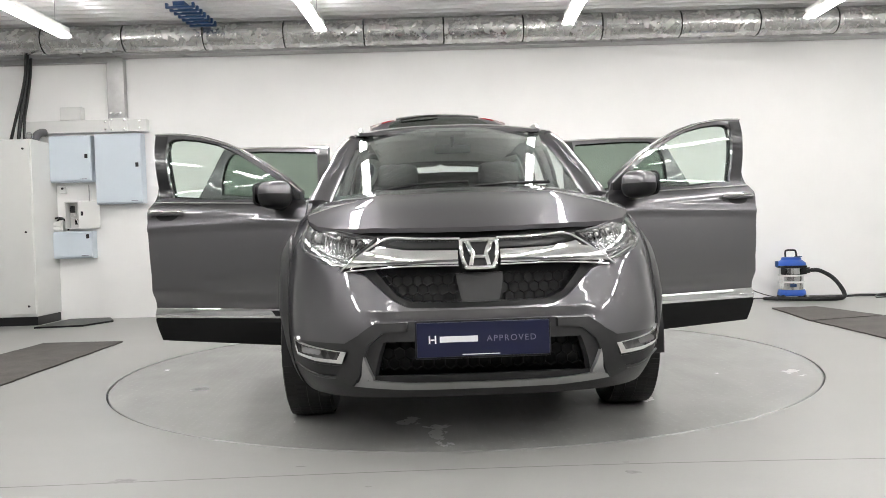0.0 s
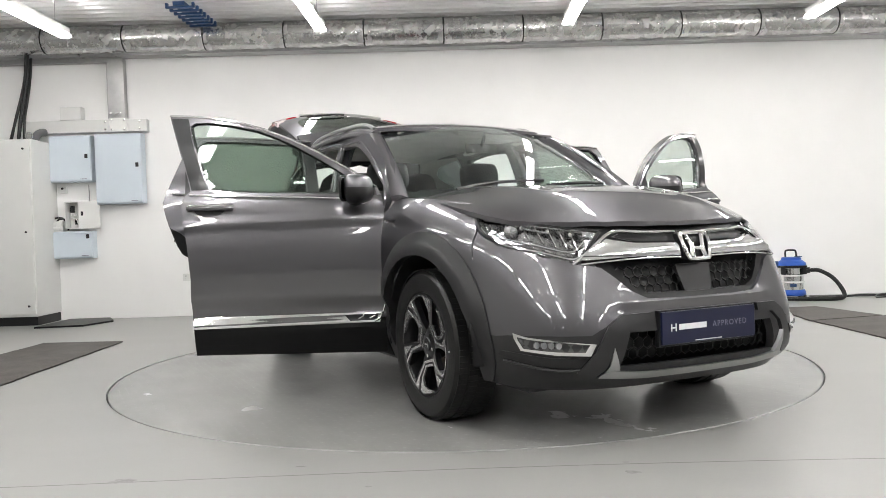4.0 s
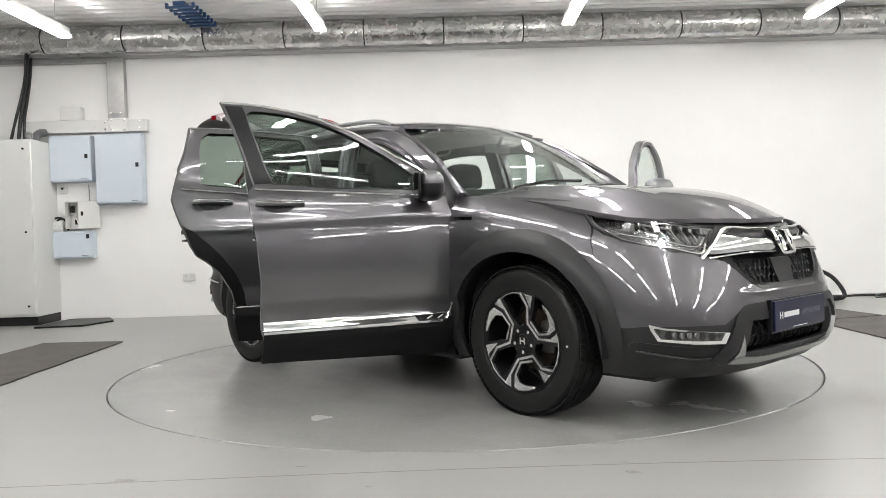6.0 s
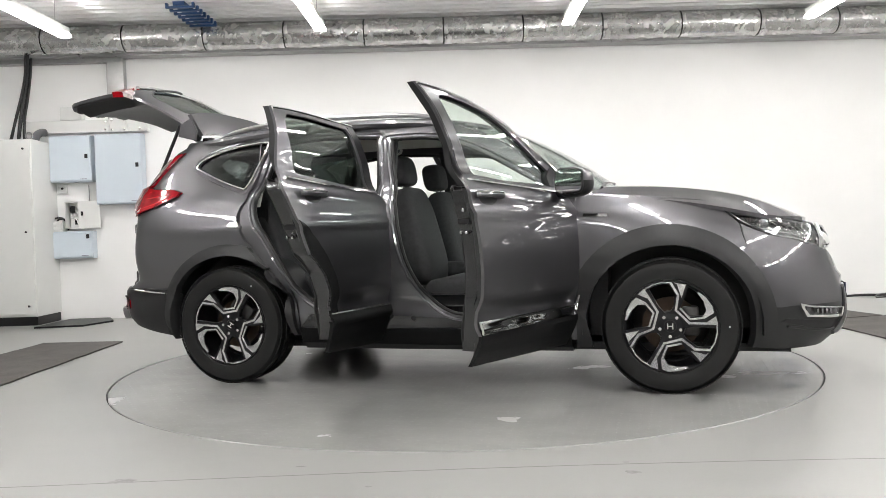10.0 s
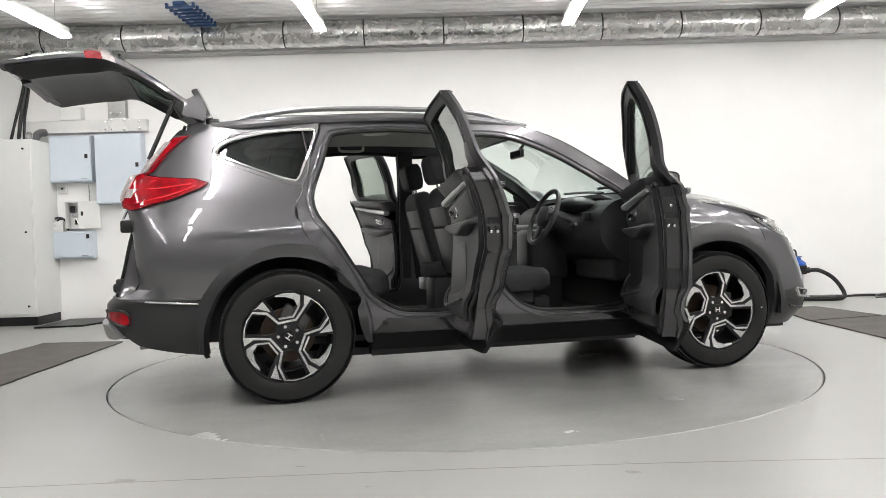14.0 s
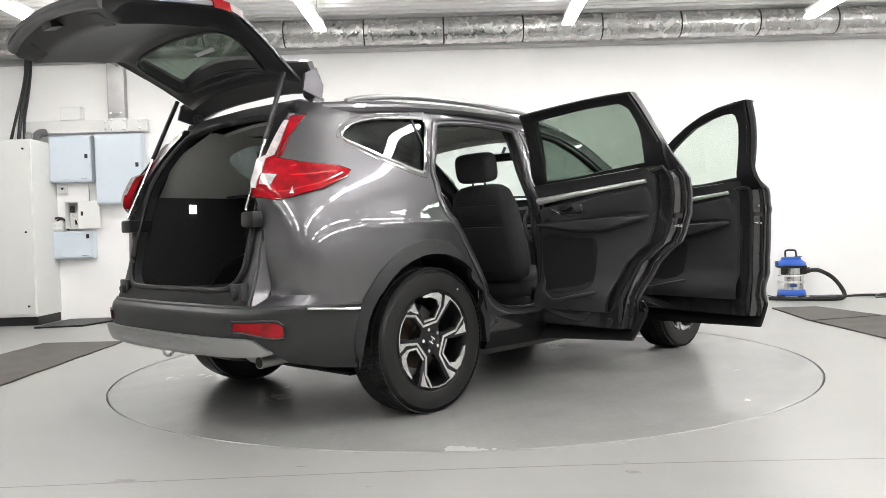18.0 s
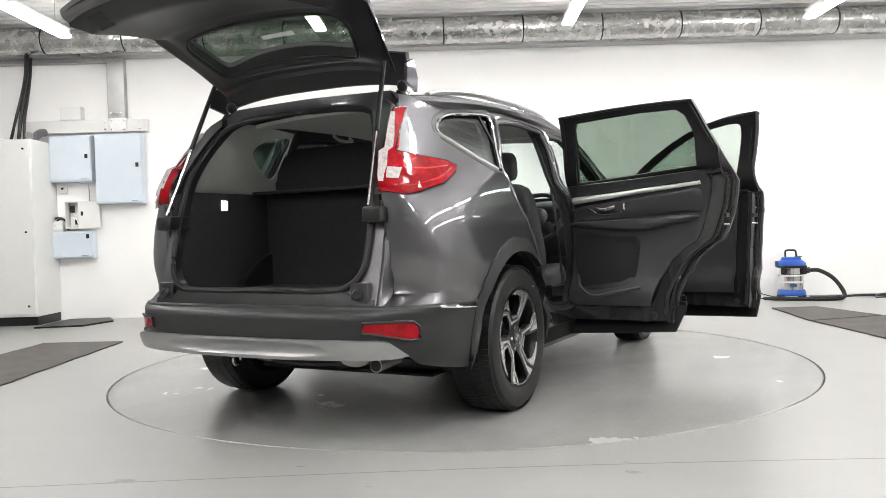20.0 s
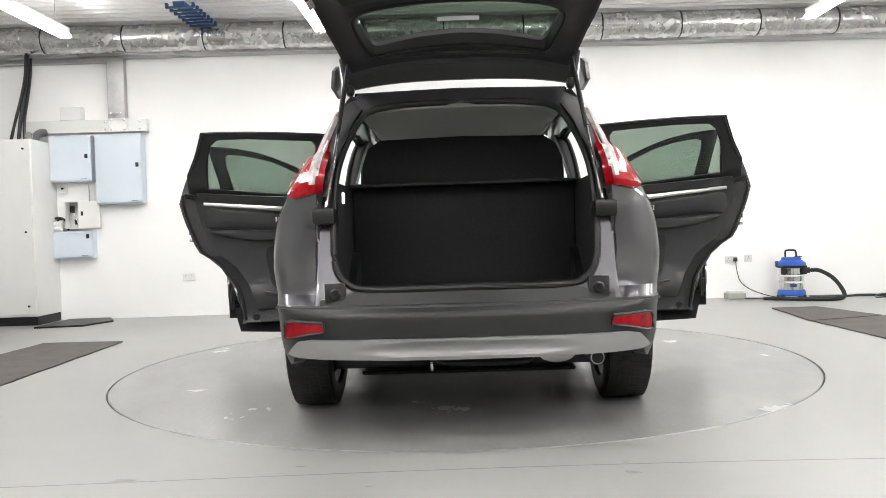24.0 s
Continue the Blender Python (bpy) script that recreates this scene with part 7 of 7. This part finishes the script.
    part("load_cover", boxes((-1.56, -1.38, -0.584, 0.584, 1.150, 1.158)), CARPET, car, "black load cover", smooth=False)
    part("load_cover_bar", boxes((-1.575, -1.5605, -0.584, 0.584, 1.146, 1.163), bevel=0.004), BLACKP, car, smooth=False)
    half = [(0.0, 1.15), (0.53, 1.15), (0.53, 1.28), (0.50, 1.36), (0.44, 1.405), (0.0, 1.415)]
    part("luggage_blind", sheet(half + [(-y, z) for y, z in reversed(half[1:-1])], [], lambda y, z, d: Vector((-1.44 + 0.25 * (z - 1.15) + d, y, z)), 0.012, 0.3, 0.1), CARPET, car, "black blind behind the rear seats")
    part("boot_lamp", boxes((-1.82, -1.78, 0.578, 0.586, 1.06, 1.11)), BOOTGLOW, car, smooth=False)


boot()


def pad(name, w, l, h, at, material=FABRIC, parent=None, crown=0.02, lab="", taper=0.0):
    """A soft cushion: x length, y width, z height."""
    bm = bmesh.new()
    box(bm, -l / 2, l / 2, -w / 2, w / 2, -h / 2, h / 2)
    bmesh.ops.subdivide_edges(bm, edges=bm.edges[:], cuts=7, use_grid_fill=True)
    for v in bm.verts:
        x, y, z = v.co.x / (l / 2), v.co.y / (w / 2), v.co.z / (h / 2)
        k = 1 - 0.10 * (abs(x) ** 4 + abs(y) ** 4)
        v.co.x *= 1 - 0.11 * (abs(y) ** 5 + abs(z) ** 4)
        v.co.y *= (1 - 0.12 * (abs(x) ** 5 + abs(z) ** 4)) * (1 - taper * max(0.0, -x * 0.5 + 0.35))
        v.co.z = v.co.z * k + (crown * (abs(y) ** 3) - crown * 0.5 if z > 0.5 else 0)
    return part(name, bm, material, parent, lab, at=at, angle=85)


def front_seat(s):
    y = s * 0.365
    seat = pad("front_seat", 0.50, 0.52, 0.17, pose(0.10, y, 0.555, 0, -8, 0), parent=car, lab="black cloth front seat")
    inv = seat.matrix_basis.inverted()
    pad("backrest", 0.54, 0.64, 0.15, inv @ pose(-0.228, y, 0.885, 0, -104, 0) @ pose(0, 0, 0, 0, 0, 180), parent=seat, taper=0.16)
    pad("headrest", 0.29, 0.19, 0.12, inv @ pose(-0.342, y, 1.305, 0, -100, 0), parent=seat, crown=0.005)
    part("seat_pocket", boxes((-0.24, 0.06, -0.20, 0.20, 0.060, 0.075), bevel=0.006), TRIM, seat, at=inv @ pose(-0.228, y, 0.885, 0, -104, 0))
    part("seat_panel", boxes((0.075, 0.20, -0.19, 0.19, 0.060, 0.073), bevel=0.006), TRIM, seat, at=inv @ pose(-0.228, y, 0.885, 0, -104, 0))
    for d in (-0.05, 0.05):
        bm = bmesh.new()
        tube(bm, [(-0.315, y + d, 1.18), (-0.33, y + d, 1.25)], 0.007, 8)
        part("headrest_post", bm, STEEL, seat, at=inv)
    part("seat_base", boxes((-0.13, 0.33, y - 0.22, y + 0.22, 0.34, 0.48), bevel=0.02), TRIM, seat, at=inv)
    part("seat_lever", boxes((-0.10, 0.20, y + s * 0.235, y + s * 0.262, 0.45, 0.52), bevel=0.012), BLACKP, seat, at=inv)
    bm = bmesh.new()
    tube(bm, [(-0.28, s * 0.70, 1.30), (-0.27, s * 0.74, 1.0), (-0.22, s * 0.76, 0.55)], 0.022, 6, flat=0.15)
    part("seat_belt", bm, BLACKP, car)


def rear_bench():
    b = pad("rear_seat", 1.24, 0.50, 0.20, pose(-0.92, 0, 0.575, 0, -6, 0), parent=car, lab="black cloth rear bench seat")
    inv = b.matrix_basis.inverted()
    for y, w in ((-0.42, 0.40), (0.0, 0.38), (0.42, 0.40)):
        pad("backrest", w, 0.60, 0.15, inv @ pose(-1.195, y, 0.86, 0, -111, 0) @ pose(0, 0, 0, 0, 0, 180), parent=b)
        pad("headrest", 0.25 if y else 0.22, 0.15, 0.11, inv @ pose(-1.31, y, 1.19, 0, -104, 0), parent=b, crown=0.005)


def cockpit():
    part("cabin_floor", boxes((-1.2, 0.98, -0.80, 0.80, 0.30, 0.335)), CARPET, car, smooth=False)
    part("bulkhead", boxes((0.90, 1.0, -0.80, 0.80, 0.30, 1.03)), CARPET, car, smooth=False)
    def dash(y, u, d):
        pr = spline([(0.95, 0, 1.075), (0.78, 0, 1.085), (0.66, 0, 1.06), (0.575, 0, 0.98), (0.565, 0, 0.88), (0.60, 0, 0.78), (0.70, 0, 0.70), (0.90, 0, 0.62)], 6)
        i = min(len(pr) - 2, int(u * (len(pr) - 1)))
        p = pr[i].lerp(pr[i + 1], u * (len(pr) - 1) - i)
        return Vector((p.x + d * 0.8 + 0.03 * (y / 0.7) ** 2, y, p.z - d * 0.3))
    part("dashboard", sheet([(-0.76, 0), (0.76, 0), (0.76, 1), (-0.76, 1)], [], dash, 0.04, 0.12, 0.05), TRIM, car, "black moulded dashboard")
    end = [(0.985, 1.06), (0.81, 1.07), (0.70, 1.045), (0.615, 0.97), (0.605, 0.88), (0.64, 0.78), (0.74, 0.70), (0.95, 0.63)]
    for s in (-1, 1):
        part("dash_end", sheet(end, [], lambda x, z, d: Vector((x, s * (0.757 - d), z)), 0.02, 0.1, 0.1), TRIM, car)
        part("knee_panel", boxes((0.70, 0.90, s * 0.44 - 0.30, s * 0.44 + 0.30, 0.56, 0.70), bevel=0.03, seg=3), CARPET, car)
    bm = bmesh.new()
    tube(bm, [(0.56, -0.50, 0.93), (0.555, -0.2, 0.93), (0.552, 0.3, 0.93), (0.57, 0.65, 0.93)], 0.012, 6)
    part("dash_strip", bm, SATIN, car)
    part("centre_screen", boxes((0.545, 0.565, -0.10, 0.10, 0.94, 1.055), bevel=0.006), RIMBLACK, car)
    for y in (-0.66, -0.16, 0.16, 0.66):
        part("air_vent", boxes((0.545, 0.57, y - 0.045, y + 0.045, 0.945, 1.0), bevel=0.006), BLACKP, car)
    bm = bmesh.new()
    r = bmesh.ops.create_uvsphere(bm, u_segments=20, v_segments=12, radius=1)
    for v in bm.verts:
        v.co = Vector((0.62 + v.co.x * 0.12, -0.37 + v.co.y * 0.19, 1.055 + v.co.z * 0.055))
    part("instrument_hood", bm, TRIM, car)
    # steering wheel
    sw_at = pose(0.385, -0.37, 0.985, 0, -65, 0)
    bm = bmesh.new()
    ring = [(0.185 * math.cos(2 * math.pi * i / 40), 0.185 * math.sin(2 * math.pi * i / 40), 0) for i in range(41)]
    tube(bm, ring, 0.016, 10, caps=False)
    sw = part("steering_wheel", bm, TRIM, car, "black leather steering wheel", at=sw_at)
    bm = bmesh.new()
    lathe(bm, [(0.0001, 0.035), (0.05, 0.03), (0.075, 0.01), (0.07, -0.04), (0.0001, -0.05)], 24)
    part("horn_pad", bm, TRIM, sw)
    part("wheel_spoke", boxes((-0.03, 0.02, -0.18, 0.18, -0.012, 0.006), (-0.18, -0.05, -0.03, 0.03, -0.012, 0.006), bevel=0.004), BLACKP, sw)
    bm = bmesh.new()
    tube(bm, [(0.42, -0.37, 0.97), (0.70, -0.37, 0.84)], 0.05, 12)
    part("steering_column", bm, TRIM, car)
    part("centre_console", boxes((-0.32, 0.62, -0.12, 0.12, 0.33, 0.60), bevel=0.03, seg=3), TRIM, car)
    part("console_armrest", boxes((-0.36, -0.02, -0.11, 0.11, 0.60, 0.70), bevel=0.03, seg=3), FABRIC, car)
    part("console_tower", boxes((0.36, 0.66, -0.13, 0.13, 0.55, 0.90), bevel=0.04, seg=3), TRIM, car)
    part("rear_vent", boxes((-0.375, -0.36, -0.07, 0.07, 0.52, 0.60), bevel=0.005), SATIN, car)
    # rear-view mirror and roof console
    part("inner_mirror", boxes((0.335, 0.36, -0.115, 0.115, 1.405, 1.465), bevel=0.012), BLACKP, car)
    part("inner_mirror_glass", boxes((0.331, 0.3345, -0.105, 0.105, 1.412, 1.458)), MIRROR, car, smooth=False)
    bm = bmesh.new()
    tube(bm, [(0.36, 0, 1.45), (0.40, 0, 1.51)], 0.012, 8)
    part("mirror_stem", bm, BLACKP, car)
    part("roof_console", boxes((0.02, 0.22, -0.10, 0.10, 1.53, 1.565), bevel=0.012), LINER, car)
    for s in (-1, 1):
        part("sun_visor", boxes((0.06, 0.20, s * 0.32 - 0.19, s * 0.32 + 0.19, 1.525, 1.545), bevel=0.006), LINER, car, at=pose(0, 0, 0))
        for x in (0.0, -0.75):
            bm = bmesh.new()
            y = s * 0.535
            tube(bm, spline([(x + 0.09, y, 1.545), (x + 0.07, y - s * 0.03, 1.515), (x - 0.07, y - s * 0.03, 1.515), (x - 0.09, y, 1.545)], 5), 0.010, 6)
            part("grab_handle", bm, LINER, car)
        part("pillar_lining", sheet([(-0.27, 0.55), (-0.33, 0.55), (-0.345, 1.0), (-0.385, 1.52), (-0.27, 1.52), (-0.25, 1.0)], [], lambda x, z, d: Vector((x, s * (WIDTH(z) + lean(x, z) - 0.075 - d), z)), 0.02, 0.1, 0.1), TRIM, car)


for s in (-1, 1):
    front_seat(s)
rear_bench()
cockpit()

# ---- what moves: the turntable carries the car round ----
TURN = [(0.0, -86.85), (0.5, -85.6), (1.0, -83.7), (1.5, -81.2), (2.0, -78.05), (2.5, -74.4), (3.5, -66.5), (4.5, -58.55), (5.5, -50.64), (6.5, -42.75), (7.5, -34.92), (8.5, -27.2), (9.5, -19.4), (10.5, -11.7), (11.5, -3.95),
        (12.5, 3.8), (13.5, 11.65), (14.5, 19.55), (15.5, 27.47), (16.5, 35.35), (17.5, 43.25), (18.5, 51.15), (19.5, 59.1), (20.5, 67.05), (21.0, 71.1), (21.5, 75.2), (22.0, 79.25), (22.5, 82.85), (23.0, 85.8), (23.5, 88.05), (24.0, 89.65)]
OFF = Vector((0.0924, -0.0429, 0.0025))


def motions():
    rows, disc = [], []
    for t, a in TURN:
        m = pose(0, 0, 0, 0, 0, a)
        disc.append((t, m))
        rows.append((t, m @ Matrix.Translation(OFF)))
    walk(car, rows)
    walk(turntable, disc)


motions()
